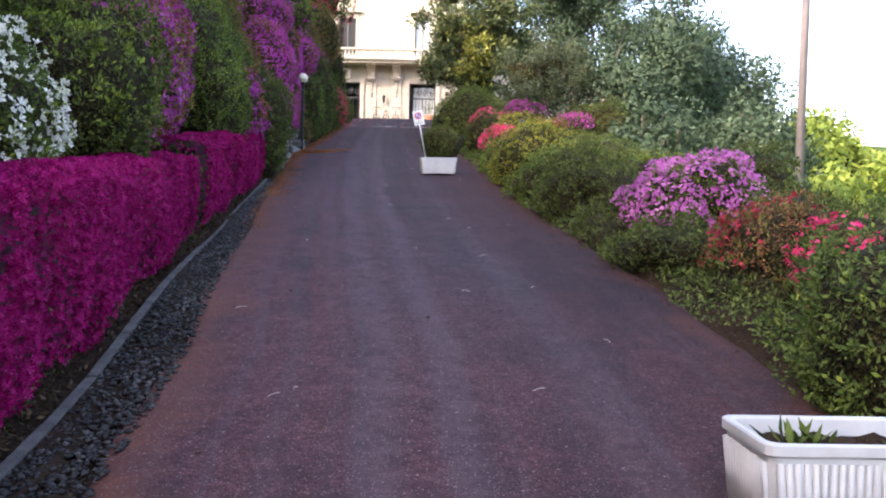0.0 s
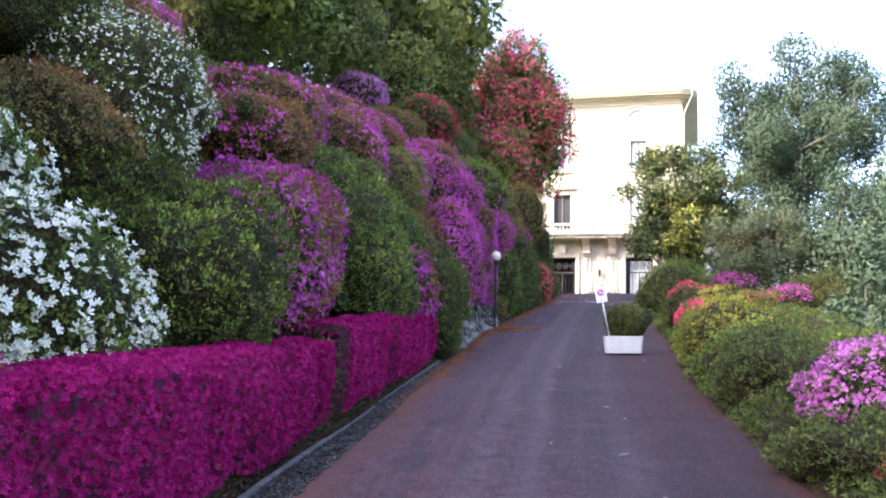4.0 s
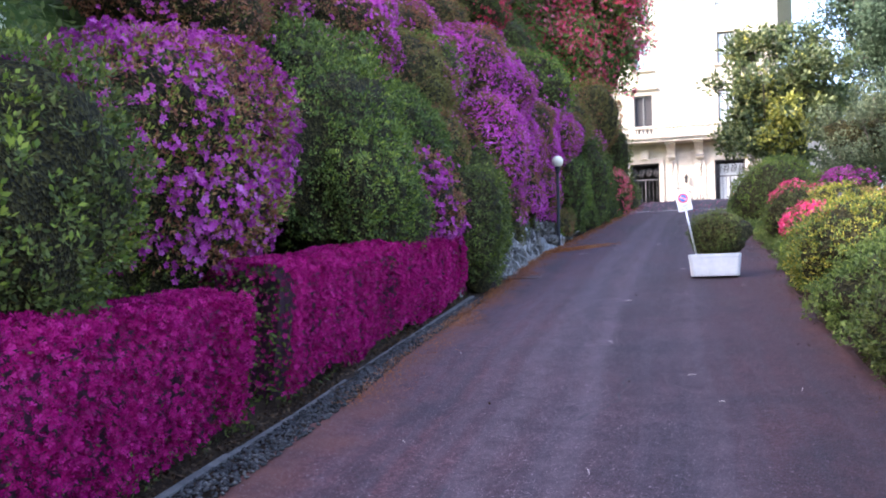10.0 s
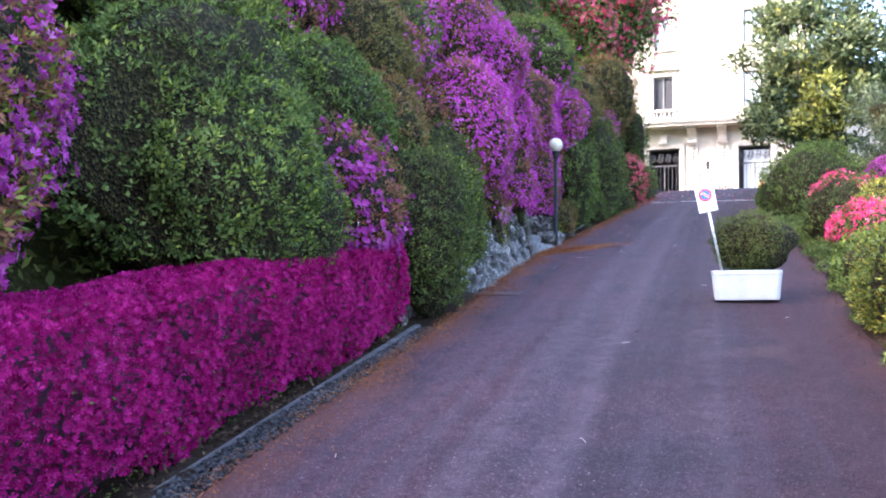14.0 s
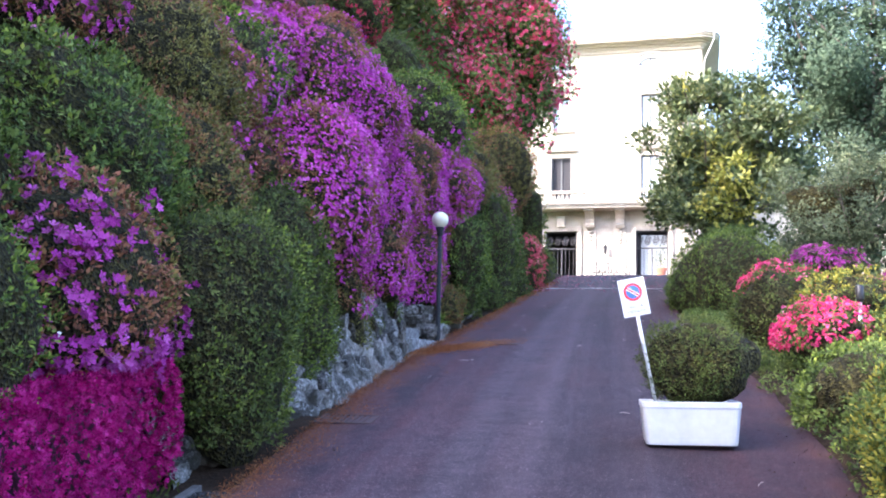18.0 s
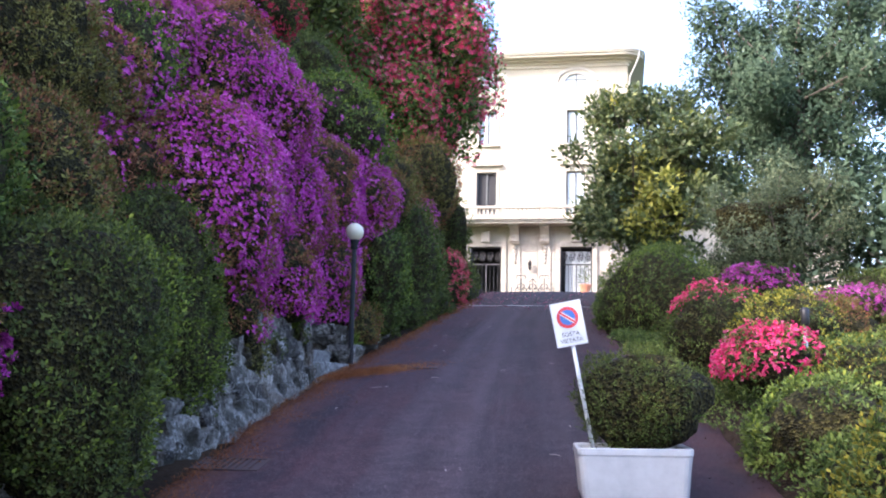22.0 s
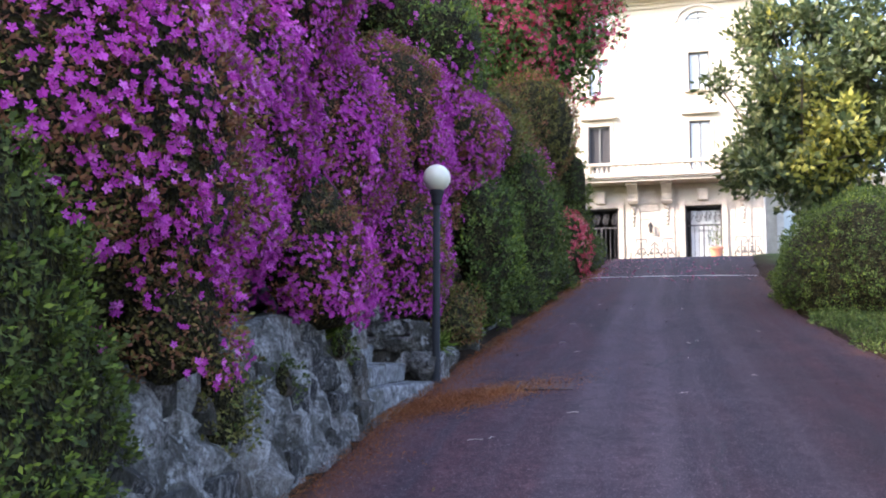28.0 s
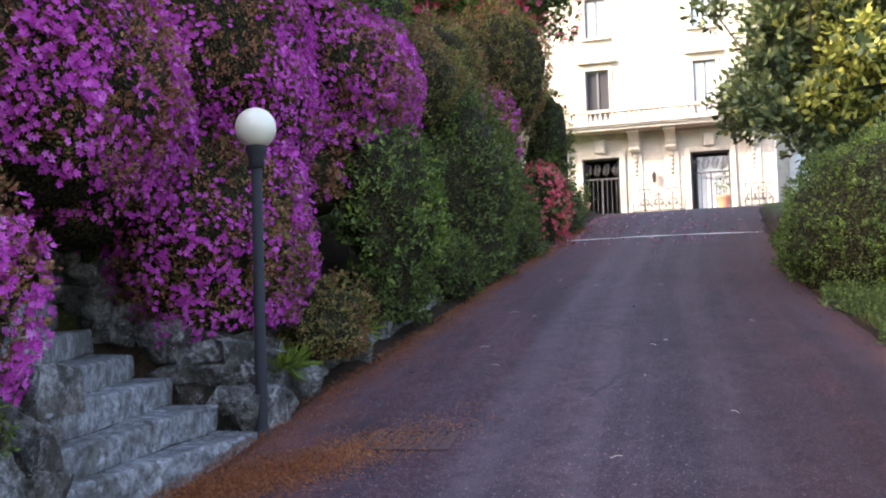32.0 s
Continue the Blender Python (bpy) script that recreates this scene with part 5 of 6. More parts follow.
def stone_wall(name, label, y0, y1, h0, h1, rows):
    ym = (y0 + y1) / 2
    at = (float(left_x(ym) - wall_u(ym)), ym, float(road_z(ym)))
    ob = thing(name, at, label, "wall", kind="structure")
    n = 40
    ys = np.linspace(y0, y1, n)
    V, F = [], []
    for y in ys:
        x, z, h = float(left_x(y) - wall_u(y)), float(road_z(y)), float(np.interp(y, (y0, y1), (h0, h1)))
        for j in range(9):
            k = j / 8
            w = 0.035 * math.sin(7.1 * y + 5 * k) + 0.03 * math.sin(15.3 * y - 9 * k) + 0.02 * math.sin(31 * y + 23 * k)
            V.append((x - 0.075 - 0.3 * k + w - at[0], y - at[1], z - 0.1 + k * (h + 0.1) * (1 + 0.06 * math.sin(3.3 * y)) - at[2]))
        V.append((x - 0.7 - at[0], y - at[1], z + h - at[2]))
    for i in range(n - 1):
        for j in range(9):
            a = i * 10 + j
            F.append((a, a + 10, a + 11, a + 1))
    F.append((10 * n - 10, 10 * n - 6, 10 * n - 2, 10 * n - 1))
    attach("mortar", raw("mortar", V, F, True), STONE, ob)
    r = random.Random(5)
    for j in range(rows):
        y = y0 + r.uniform(0, 0.2)
        while y < y1:
            h = float(np.interp(y, (y0, y1), (h0, h1)))
            l, t = r.uniform(0.14, 0.5), h / rows * r.uniform(0.45, 0.72)
            k = (j + 0.5 + r.uniform(-0.15, 0.15)) / rows
            yy = y + l / 2
            x, z = float(left_x(yy) - wall_u(yy)), float(road_z(yy))
            s = new("stone", r.choice(STONES))
            s.parent = ob
            s.matrix_local = Matrix.Translation((x - 0.128 - 0.3 * k + r.uniform(-0.03, 0.02) - at[0], yy - at[1], z + k * h - at[2])) @ pose(0, 0, 0, r.uniform(-14, 14), r.uniform(-8, 8), r.uniform(-14, 14)) @ Matrix.Diagonal((0.075, l * 0.5, t, 1))
            y += l * r.uniform(0.92, 1.1)
    return ob


stone_wall("retaining_wall", "low mossy rubble stone retaining wall below the azaleas", 19.6, 26.62, 0.62, 0.95, 5)
stone_wall("retaining_wall", "low broken stone edging beyond the lamp post", 28.85, 36.5, 0.5, 0.15, 2)

st_at = Vector((-1.6, 27.5, float(road_z(27.5))))
st = thing("stone_steps", st_at, "weathered grey stone garden steps cut into the wall", "steps")


def step_front(k, w):
    """The front edge of step k, from its near end (w = 0) to its far end (w = 1)."""
    return Vector((-1.32 - 0.07 * k - (0.02 + 0.24 * k) * w, 26.68 + 1.78 * w, 3.27 + 0.165 * k))


r = random.Random(12)
for k in range(7):
    cut = r.uniform(0.4, 0.68)
    for w0, w1 in ((0.0, cut - 0.004), (cut + 0.004, 1.0)):
        lift, push = r.uniform(-0.008, 0.008), r.uniform(-0.015, 0.015)
        bm = bmesh.new()
        cs = []
        for z in (-0.172 if k else -0.45, lift):
            for w, back in ((w0, 0), (w1, 0), (w1, 1), (w0, 1)):
                p = step_front(k, w) - st_at
                cs.append(bm.verts.new((p.x + push - back * 0.55, p.y, p.z + z)))
        for q in ((0, 1, 2, 3), (4, 5, 6, 7), (0, 1, 5, 4), (1, 2, 6, 5), (2, 3, 7, 6), (3, 0, 4, 7)):
            bm.faces.new([cs[c] for c in q])
        bmesh.ops.recalc_face_normals(bm, faces=bm.faces)
        bmesh.ops.bevel(bm, geom=list(bm.edges), offset=0.014, segments=1, affect="EDGES", profile=0.5)
        bmesh.ops.subdivide_edges(bm, edges=[g for g in bm.edges if g.calc_length() > 0.2], cuts=4, use_grid_fill=True)
        for v in bm.verts:
            s = 5 * v.co.y + 9 * v.co.z + 3 * k
            v.co.x += 0.009 * math.sin(3.1 * s) + 0.005 * math.sin(8.7 * s)
            v.co.z += 0.006 * math.sin(2.3 * s + 4 * v.co.x) + 0.004 * math.sin(7 * s)
        part("step", bm, STEPSTONE, st)


# ---- kerb and gravel channel beside the hedge ----
kb = thing("kerb", (1.0, 8.0, float(road_z(8.0))), "narrow stone kerb along the gravel channel", "kerb", kind="structure")
yk, r = -3.0, random.Random(3)
while yk < 19.4:
    l = r.uniform(0.7, 1.0)
    bm = bmesh.new()
    x0, x1 = float(left_x(yk) - kerb_u(yk)), float(left_x(yk + l) - kerb_u(yk + l))
    zz0, zz1 = float(road_z(yk) - gutter(yk)), float(road_z(yk + l) - gutter(yk + l))
    d = Vector((x1 - x0, l, zz1 - zz0))
    box(bm, -0.03, 0, -0.15, 0.03, d.length - 0.012, 0.042 + r.uniform(-0.006, 0.006), 0.006)
    s = part("kerb_stone", bm, KERB, kb)
    s.matrix_local = Matrix.Translation((x0 - 1.0, yk - 8.0, zz0 - float(road_z(8.0)))) @ (d.to_track_quat("Y", "Z").to_matrix().to_4x4())
    yk += l


def scatter(name, label, category, n, place, size, material, flat=True, wide=0.5):
    """Loose small things on the ground, in one mesh."""
    P = place(n)
    N = unit(np.array([0, 0, 1.0]) + 0.35 * rng.normal(size=P.shape))
    V, F = leaf_arrays(P, N, size, wide, 0.05)
    return tagged(attach(name, raw(name, V, F), material), label, category, kind="stuff")


def pebbles(n):
    y = rng.uniform(0, 19.5, n)
    u = rng.uniform(0.0, 1, n) * (kerb_u(y) - 0.01) - 0.02
    x = left_x(y) - u
    z = road_z(y) - gutter(y) * np.clip(u / 0.5, 0, 1)
    oc = np.array([(1, 0, 0), (-1, 0, 0), (0, 1, 0), (0, -1, 0), (0, 0, 1), (0, 0, -1)], float)
    of = np.array([(0, 2, 4), (2, 1, 4), (1, 3, 4), (3, 0, 4), (2, 0, 5), (1, 2, 5), (3, 1, 5), (0, 3, 5)])
    s = rng.uniform(0.01, 0.028, (n, 1, 1)) * rng.uniform(0.5, 1.3, (n, 6, 1)) * np.array([1, 1, 1, 1, 0.55, 0.55])[None, :, None]
    V = (oc[None] * s + np.stack([x, y, z + 0.01], 1)[:, None]).reshape(-1, 3)
    F = (of[None] + 6 * np.arange(n)[:, None, None]).reshape(-1, 3)
    return tagged(attach("gravel", raw("gravel", V, F), GRAVEL), "loose grey gravel in the channel beside the kerb", "gravel", kind="stuff")


pebbles(9000)


def left_edge(n):
    y = np.where(rng.random(n) < 0.07, rng.uniform(13.5, 18, n), rng.uniform(17, 45, n))
    x = left_x(y) + 0.02 + np.abs(rng.normal(0, 0.16, n)) * (0.6 + 0.6 * np.sin(1.9 * y) ** 2) - 0.12 * rng.random(n)
    return np.stack([x, y, road_z(y) + 0.02 + 0.006 * rng.random(n)], 1)


scatter("pine_needles", "rust-coloured dry needles drifted along the drive's edge", "leaf litter", 30000, left_edge, 0.034, NEEDLES, wide=0.11)


def by_lamp(n):
    a, b = rng.normal(0, 1, n), rng.normal(0, 1, n)
    y = 27.6 + 0.5 * a
    x = left_x(y) + 0.36 + 0.2 * b + 0.3 * a
    return np.stack([x, y, road_z(y) + 0.024 + 0.006 * rng.random(n)], 1)


scatter("pine_needles", "patch of rust-coloured needles by the lamp post", "leaf litter", 14000, by_lamp, 0.028, NEEDLES, wide=0.13)


def under_hedge(n):
    y = rng.uniform(2, 19.3, n)
    u = kerb_u(y) + 0.03 + rng.uniform(0, 0.26, n)
    x = left_x(y) - u
    return np.stack([x, y, road_z(y) - gutter(y) * np.clip((1.6 - u) / 0.5, 0, 1) + 0.02 + 0.03 * rng.random(n)], 1)


scatter("dry_leaves", "dry brown leaves fallen under the hedges", "leaf litter", 1800, under_hedge, 0.045, DRYLEAF, wide=0.4)


def right_edge(n):
    y = rng.uniform(2, 45, n)
    x = right_x(y) - np.abs(rng.normal(0, 0.2, n)) + 0.12
    return np.stack([x, y, road_z(y) + 0.02 + 0.006 * rng.random(n)], 1)


scatter("dry_leaves", "dry brown leaf litter along the drive's edge", "leaf litter", 3500, right_edge, 0.026, DRYLEAF, wide=0.3)


def petals_top(n):
    y = rng.uniform(40, 49, n)
    x = left_x(y) + rng.uniform(0, 1, n) ** 2 * 3.5
    return np.stack([x, y, road_z(y) + 0.03], 1)


scatter("fallen_petals", "fallen pink petals on the upper drive", "petals", 500, petals_top, 0.07, PETAL_LITTER)


def lawn(n):
    y = rng.uniform(25.5, 34, n)
    v = rng.uniform(0.05, 1.6, n)
    x = right_x(y) + v
    return x, y, ground_z(x, y)


def grass(n):
    x, y, z = lawn(n)
    P = np.stack([x, y, z], 1)
    N = unit(np.array([0, 0, 1.0]) + 0.4 * rng.normal(size=P.shape))
    V, F = leaf_arrays(P, N, 0.09, 0.12, 2.5)
    tagged(attach("grass", raw("grass", V, F), GRASSC), "short green grass verge beside the drive", "grass", kind="stuff")


grass(12000)

# ---- utility pole ----
ux, uy = 11.1, 26.0
uz = float(ground_z(ux, uy))
up = thing("utility_pole", (ux, uy, uz), "tall weathered wooden utility pole with small brackets", "pole")
part("pole", tube(bmesh.new(), (0, 0, -0.2), (0, 0, 13), 0.105, 0.085, 12), WOODPOLE, up, smooth=True)
for z in (7.0, 8.2, 6.2):
    part("bracket", box(bmesh.new(), -0.02, -0.1, z, 0.28, -0.06, z + 0.05, 0.005), GREYIRON, up)

# ---- the villa ----
VY = 74.4            # face of the front wall
BASE = 8.05
villa = thing("villa", (-3.0, VY, BASE), "large cream plastered villa with a balconied stone portico", "house")


def vpart(name, bm, material, parent=None, label="", smooth=False):
    """Parts of the villa are given in world places."""
    bmesh.ops.translate(bm, verts=bm.verts, vec=(3.0, -VY, -BASE))
    return part(name, bm, material, villa if parent is None else parent, label, smooth)


X0, X1, TOP = -16.0, 2.75, 23.0
# openings of the front wall: x0, x1, z0, z1
GATE = [(-7.05, -5.05, BASE, 11.15), (-1.37, 0.61, BASE, 11.15)]
WINS = [(-6.75, -5.45, 13.2, 15.97), (-1.05, 0.12, 13.2, 15.97), (-6.65, -5.5, 17.75, 19.92), (-1.03, 0.12, 17.75, 19.92)]
OCULI = [(-7.0, -5.2, 21.25, 22.35), (-1.35, 0.45, 21.25, 22.35)]


def front_wall():
    xs = sorted({X0, X1, *[v for o in GATE + WINS + OCULI for v in o[:2]]})
    zs = sorted({BASE - 1.0, TOP, *[v for o in GATE + WINS + OCULI for v in o[2:]]})
    bm = bmesh.new()
    for a, b in zip(xs, xs[1:]):
        for c, d in zip(zs, zs[1:]):
            mx, mz = (a + b) / 2, (c + d) / 2
            if not any(o[0] < mx < o[1] and o[2] < mz < o[3] for o in GATE + WINS + OCULI):
                box(bm, a, VY, c, b, VY + 0.5, d)
    bmesh.ops.remove_doubles(bm, verts=bm.verts, dist=0.0005)
    vpart("wall", bm, PLASTER)


front_wall()
vpart("wall", box(bmesh.new(), X1 - 0.5, VY + 0.5, BASE - 1, X1, VY + 14, TOP), PLASTER)
vpart("wall", box(bmesh.new(), X0, VY + 0.5, BASE - 1, X0 + 0.5, VY + 14, TOP), PLASTER)
vpart("wall", box(bmesh.new(), X0, VY + 14, BASE - 1, X1, VY + 14.5, TOP), PLASTER)
# dark sheet across the house stands in for unlit rooms
vpart("dark_room", box(bmesh.new(), X0 + 0.5, VY + 5.0, BASE - 1, X1 - 0.5, VY + 5.1, TOP), UNLIT_ROOM)
# cornice, frieze line and roof
for a, z0, z1 in ((0.03, 20.9, 20.96),):
    vpart("string_course", box(bmesh.new(), X0 - a, VY - a, z0, X1 + a, VY - 0.003, z1, 0.02), PLASTER)


def round_slab(a, z0, z1, rad):
    """A slab over the whole house that stands out by a, its front corners rounded."""
    pts = []
    for cx, s0 in ((X1 + a - rad, 1), (X0 - a + rad, -1)):
        arc = [(cx + s0 * rad * math.sin(k * math.pi / 16), VY - a + rad - rad * math.cos(k * math.pi / 16)) for k in range(9)]
        pts += arc[::-1] if s0 > 0 else arc
    pts += [(X0 - a, VY + 14.5 + a), (X1 + a, VY + 14.5 + a)]
    bm = bmesh.new()
    low, high = [bm.verts.new((*p, z0)) for p in pts], [bm.verts.new((*p, z1)) for p in pts]
    for i in range(len(pts)):
        bm.faces.new((low[i], low[(i + 1) % len(pts)], high[(i + 1) % len(pts)], high[i]))
    bm.faces.new(low)
    bm.faces.new(high)
    bmesh.ops.recalc_face_normals(bm, faces=bm.faces)
    return bm


for a, z0, z1, rad in ((0.12, 22.7, 22.9, 0.3), (0.25, 22.9, 23.05, 0.6), (0.55, 23.05, 23.18, 1.0), (0.95, 23.18, 23.34, 1.3), (1.05, 23.34, 23.46, 1.4)):
    vpart("cornice", round_slab(a, z0, z1, rad), PLASTER)
vpart("gutter", round_slab(1.12, 23.46, 23.54, 1.45), GREYTRIM)
bm = bmesh.new()
q = [bm.verts.new(p) for p in ((X0 - 0.7, VY - 0.7, 23.54), (X1 + 0.7, VY - 0.7, 23.54), (X1 + 0.7, VY + 15.4, 23.54), (X0 - 0.7, VY + 15.4, 23.54))]
t = [bm.verts.new(p) for p in ((X0 + 5, VY + 6, 25.0), (X1 - 5, VY + 6, 25.0), (X1 - 5, VY + 9, 25.0), (X0 + 5, VY + 9, 25.0))]
for i in range(4):
    bm.faces.new((q[i], q[(i + 1) % 4], t[(i + 1) % 4], t[i]))
bm.faces.new(t)
roof = vpart("roof", bm, ROOF)
for x, y, w, z in ((-8.2, 77.5, 0.5, 27.6), (-4.9, 77.0, 0.36, 26.5), (0.9, 77.0, 0.32, 26.0), (1.85, 77.2, 0.4, 25.8)):
    bm = bmesh.new()
    box(bm, x - w / 2, y - w / 2, 23.4, x + w / 2, y + w / 2, z, 0.02)
    box(bm, x - w * 0.62, y - w * 0.62, z, x + w * 0.62, y + w * 0.62, z + 0.1, 0.02)
    box(bm, x - w * 0.3, y - w * 0.3, z + 0.1, x + w * 0.3, y + w * 0.3, z + 0.34, 0.03)
    vpart("chimney", bm, GREYTRIM, roof, "plastered chimney with a capped top")


def villa_window(x0, x1, z0, z1, hood, open_leaf=False):
    # open leaf: a dark pane painted as the unlit room, no glass
    w = vpart("window", box(bmesh.new(), x0, VY + 0.22, z0, x1, VY + 0.26, z1), UNLIT_ROOM if open_leaf else GLASS)
    bm = bmesh.new()
    t = 0.09
    for a in ((x0, z0, x0 + t, z1), (x1 - t, z0, x1, z1), (x0 + t, z1 - t, x1 - t, z1), (x0 + t, z0, x1 - t, z0 + t), ((x0 + x1) / 2 - 0.05, z0 + t, (x0 + x1) / 2 + 0.05, z1 - t)):
        box(bm, a[0], VY + 0.15, a[1], a[2], VY + 0.21, a[3])
    vpart("window_frame", bm, WINFRAME, w)
    # behind an open leaf this is a dark sheet too, not cloth
    vpart("curtain", box(bmesh.new(), x0 + 0.03, VY + 0.34, z0, x1 - 0.03, VY + 0.36, z1), UNLIT_ROOM if open_leaf else CURTAIN, w)
    bm = bmesh.new()
    s = 0.16
    for a in ((x0 - s, z0 - 0.02, x0, z1 + s), (x1, z0 - 0.02, x1 + s, z1 + s), (x0, z1, x1, z1 + s)):
        box(bm, a[0], VY - 0.06, a[1], a[2], VY - 0.003, a[3], 0.01)
    vpart("surround", bm, PLASTER, w)
    vpart("sill", box(bmesh.new(), x0 - 0.25, VY - 0.2, z0 - 0.14, x1 + 0.25, VY - 0.004, z0 - 0.02, 0.02), TRIM, w)
    if hood:
        vpart("hood", box(bmesh.new(), x0 - 0.4, VY - 0.3, z1 + 0.36, x1 + 0.4, VY - 0.004, z1 + 0.54, 0.03), TRIM, w)
    # folded outside shutters
    for a, b in ((x0 + 0.0, x0 + 0.05), (x1 - 0.05, x1)):
        vpart("shutter", box(bmesh.new(), a, VY - 0.02, z0 + 0.02, b, VY + 0.14, z1 - 0.02), WINFRAME, w)


for k, (x0, x1, z0, z1) in enumerate(WINS):
    villa_window(x0, x1, z0, z1, k < 2, k == 0)
for x0, x1, z0, z1 in OCULI:
    w = vpart("window", box(bmesh.new(), x0 + 0.02, VY + 0.1, z0 + 0.02, x1 - 0.02, VY + 0.14, z1 - 0.02), GLASS)
    cx, cz, n = (x0 + x1) / 2, (z0 + z1) / 2, 32
    # wall inside the square opening, round an oval light
    bm = bmesh.new()
    rings = []
    for i in range(n):
        a = 2 * math.pi * i / n
        c, d = math.cos(a), math.sin(a)
        k = min((x1 - x0) / 2 / max(abs(c), 1e-6), (z1 - z0) / 2 / max(abs(d), 1e-6))
        rings.append([bm.verts.new(p) for p in ((cx + k * c, VY - 0.004, cz + k * d), (cx + 0.72 * c, VY - 0.004, cz + 0.48 * d), (cx + 0.72 * c, VY + 0.09, cz + 0.48 * d))])
    for p, q in zip(rings, rings[1:] + rings[:1]):
        bm.faces.new((p[0], q[0], q[1], p[1]))
        bm.faces.new((p[1], q[1], q[2], p[2]))
    vpart("oval_reveal", bm, PLASTER, w)
    for r0, r1, out in ((0.72, 0.86, 0.05), (1.15, 1.35, 0.09)):
        bm = bmesh.new()
        span = 2 * math.pi if r0 < 1 else math.pi
        m = 40
        prev = None
        for i in range(m + 1):
            a = span * i / m
            e = [bm.verts.new((cx + r * math.cos(a), VY - y, cz + r * 0.68 * math.sin(a))) for r, y in ((r0, 0.005), (r0, out), (r1, out), (r1, 0.005))]
            if prev:
                for j in range(3):
                    bm.faces.new((prev[j], e[j], e[j + 1], prev[j + 1]))
            prev = e
        vpart("arched_moulding", bm, GREYTRIM, w)
    bm = bmesh.new()
    box(bm, cx - 0.03, VY + 0.05, z0 + 0.04, cx + 0.03, VY + 0.095, z1 - 0.04)
    box(bm, cx - 0.7, VY + 0.055, cz + 0.1, cx + 0.7, VY + 0.09, cz + 0.15)
    vpart("window_frame", bm, WINFRAME, w)
# rain pipe from the gutter's corner back to the wall
lines = [[Vector(p) + Vector((3.0, -VY, -BASE)) for p in ((X1 + 0.75, VY - 0.75, 23.46), (X1 + 0.7, VY - 0.7, 23.0), (X1 + 0.15, VY - 0.15, 21.9), (X1 + 0.1, VY - 0.12, 21.4), (X1 + 0.1, VY - 0.12, BASE))]]
wires("rain_pipe", lines, 0.05, GREYTRIM, villa, 8)

# ---- portico: balcony slab, balustrade, brackets, pilasters ----
BX0, BX1, BY = -12.0, 2.3, VY - 1.5
for k, (a, z0, z1) in enumerate(((0.0, 12.42, 12.56), (0.1, 12.56, 12.66), (0.2, 12.66, 12.76))):
    vpart("balcony_slab", box(bmesh.new(), BX0 - a, BY - a, z0, BX1 + a, VY - 0.003, z1, 0.015), TRIM)
vpart("balcony_plinth", box(bmesh.new(), BX0, BY, 12.76, BX1, BY + 0.25, 12.86, 0.01), TRIM)
vpart("balcony_rail", box(bmesh.new(), BX0 - 0.03, BY - 0.03, 13.36, BX1 + 0.03, BY + 0.28, 13.52, 0.02), TRIM)
xb = BX0
k = 0
while xb < BX1 - 0.2:
    if k % 9 in (0, 1, 2) and k % 18 < 9 or k % 9 == 0:
        vpart("balcony_panel", box(bmesh.new(), xb, BY + 0.03, 12.86, xb + 0.26, BY + 0.22, 13.36, 0.01), TRIM)
    else:
        bm = bmesh.new()
        turned(bm, [(0.07, 0), (0.07, 0.05), (0.04, 0.09), (0.085, 0.22), (0.045, 0.38), (0.07, 0.45), (0.07, 0.5)], 8, (xb + 0.13, BY + 0.125, 12.86))
        vpart("baluster", bm, TRIM, smooth=True)
    xb += 0.265
    k += 1


def bracket(x):
    bm = bmesh.new()
    prof = [(0, 12.42), (-1.15, 12.42), (-1.15, 12.3), (-1.0, 12.2), (-0.75, 12.08), (-0.5, 11.85), (-0.42, 11.6), (-0.5, 11.45), (-0.36, 11.3), (-0.22, 11.32), (0, 11.4)]
    for s in (-0.27, 0.27):
        vs = [bm.verts.new((x + s, VY + y - 0.004, z)) for y, z in prof]
        bm.faces.new(vs if s < 0 else vs[::-1])
    bm.verts.ensure_lookup_table()
    n = len(prof)
    for i in range(n):
        bm.faces.new((bm.verts[i], bm.verts[n + i], bm.verts[n + (i + 1) % n], bm.verts[(i + 1) % n]))
    br = vpart("bracket", bm, TRIM)
    bm = bmesh.new()
    box(bm, x - 0.34, VY - 1.25, 12.28, x + 0.34, VY - 0.9, 12.41, 0.02)
    vpart("bracket_cap", bm, TRIM, br)
    bm = bmesh.new()
    for i in range(5):
        r = 0.13 - 0.015 * i
        bmesh.ops.create_uvsphere(bm, u_segments=8, v_segments=6, radius=1, matrix=Matrix.Translation((x, VY - 0.12, 11.1 - 0.24 * i)) @ Matrix.Diagonal((r * 1.2, 0.1, r, 1)))
    vpart("carved_garland", bm, TRIM, br, smooth=True)


for x in (-9.7, -4.2, -2.32, 1.75):
    bracket(x)
for x0, x1 in ((-10.05, -9.35), (-4.62, -3.85), (-2.75, -1.95), (1.35, 2.15)):
    vpart("pilaster", box(bmesh.new(), x0, VY - 0.1, BASE - 0.2, x1, VY - 0.003, 12.4, 0.02), TRIM)
vpart("plinth", box(bmesh.new(), -12, VY - 0.16, BASE - 0.3, -7.5, VY - 0.003, 8.0, 0.02), TRIM)
vpart("frieze", box(bmesh.new(), BX0, VY - 0.14, 12.1, BX1, VY - 0.1, 12.4, 0.01), TRIM)


free = [(X0, -7.4), (-4.72, -4.65), (-3.83, -2.78), (-1.92, -1.7), (0.94, 1.32), (2.18, X1)]
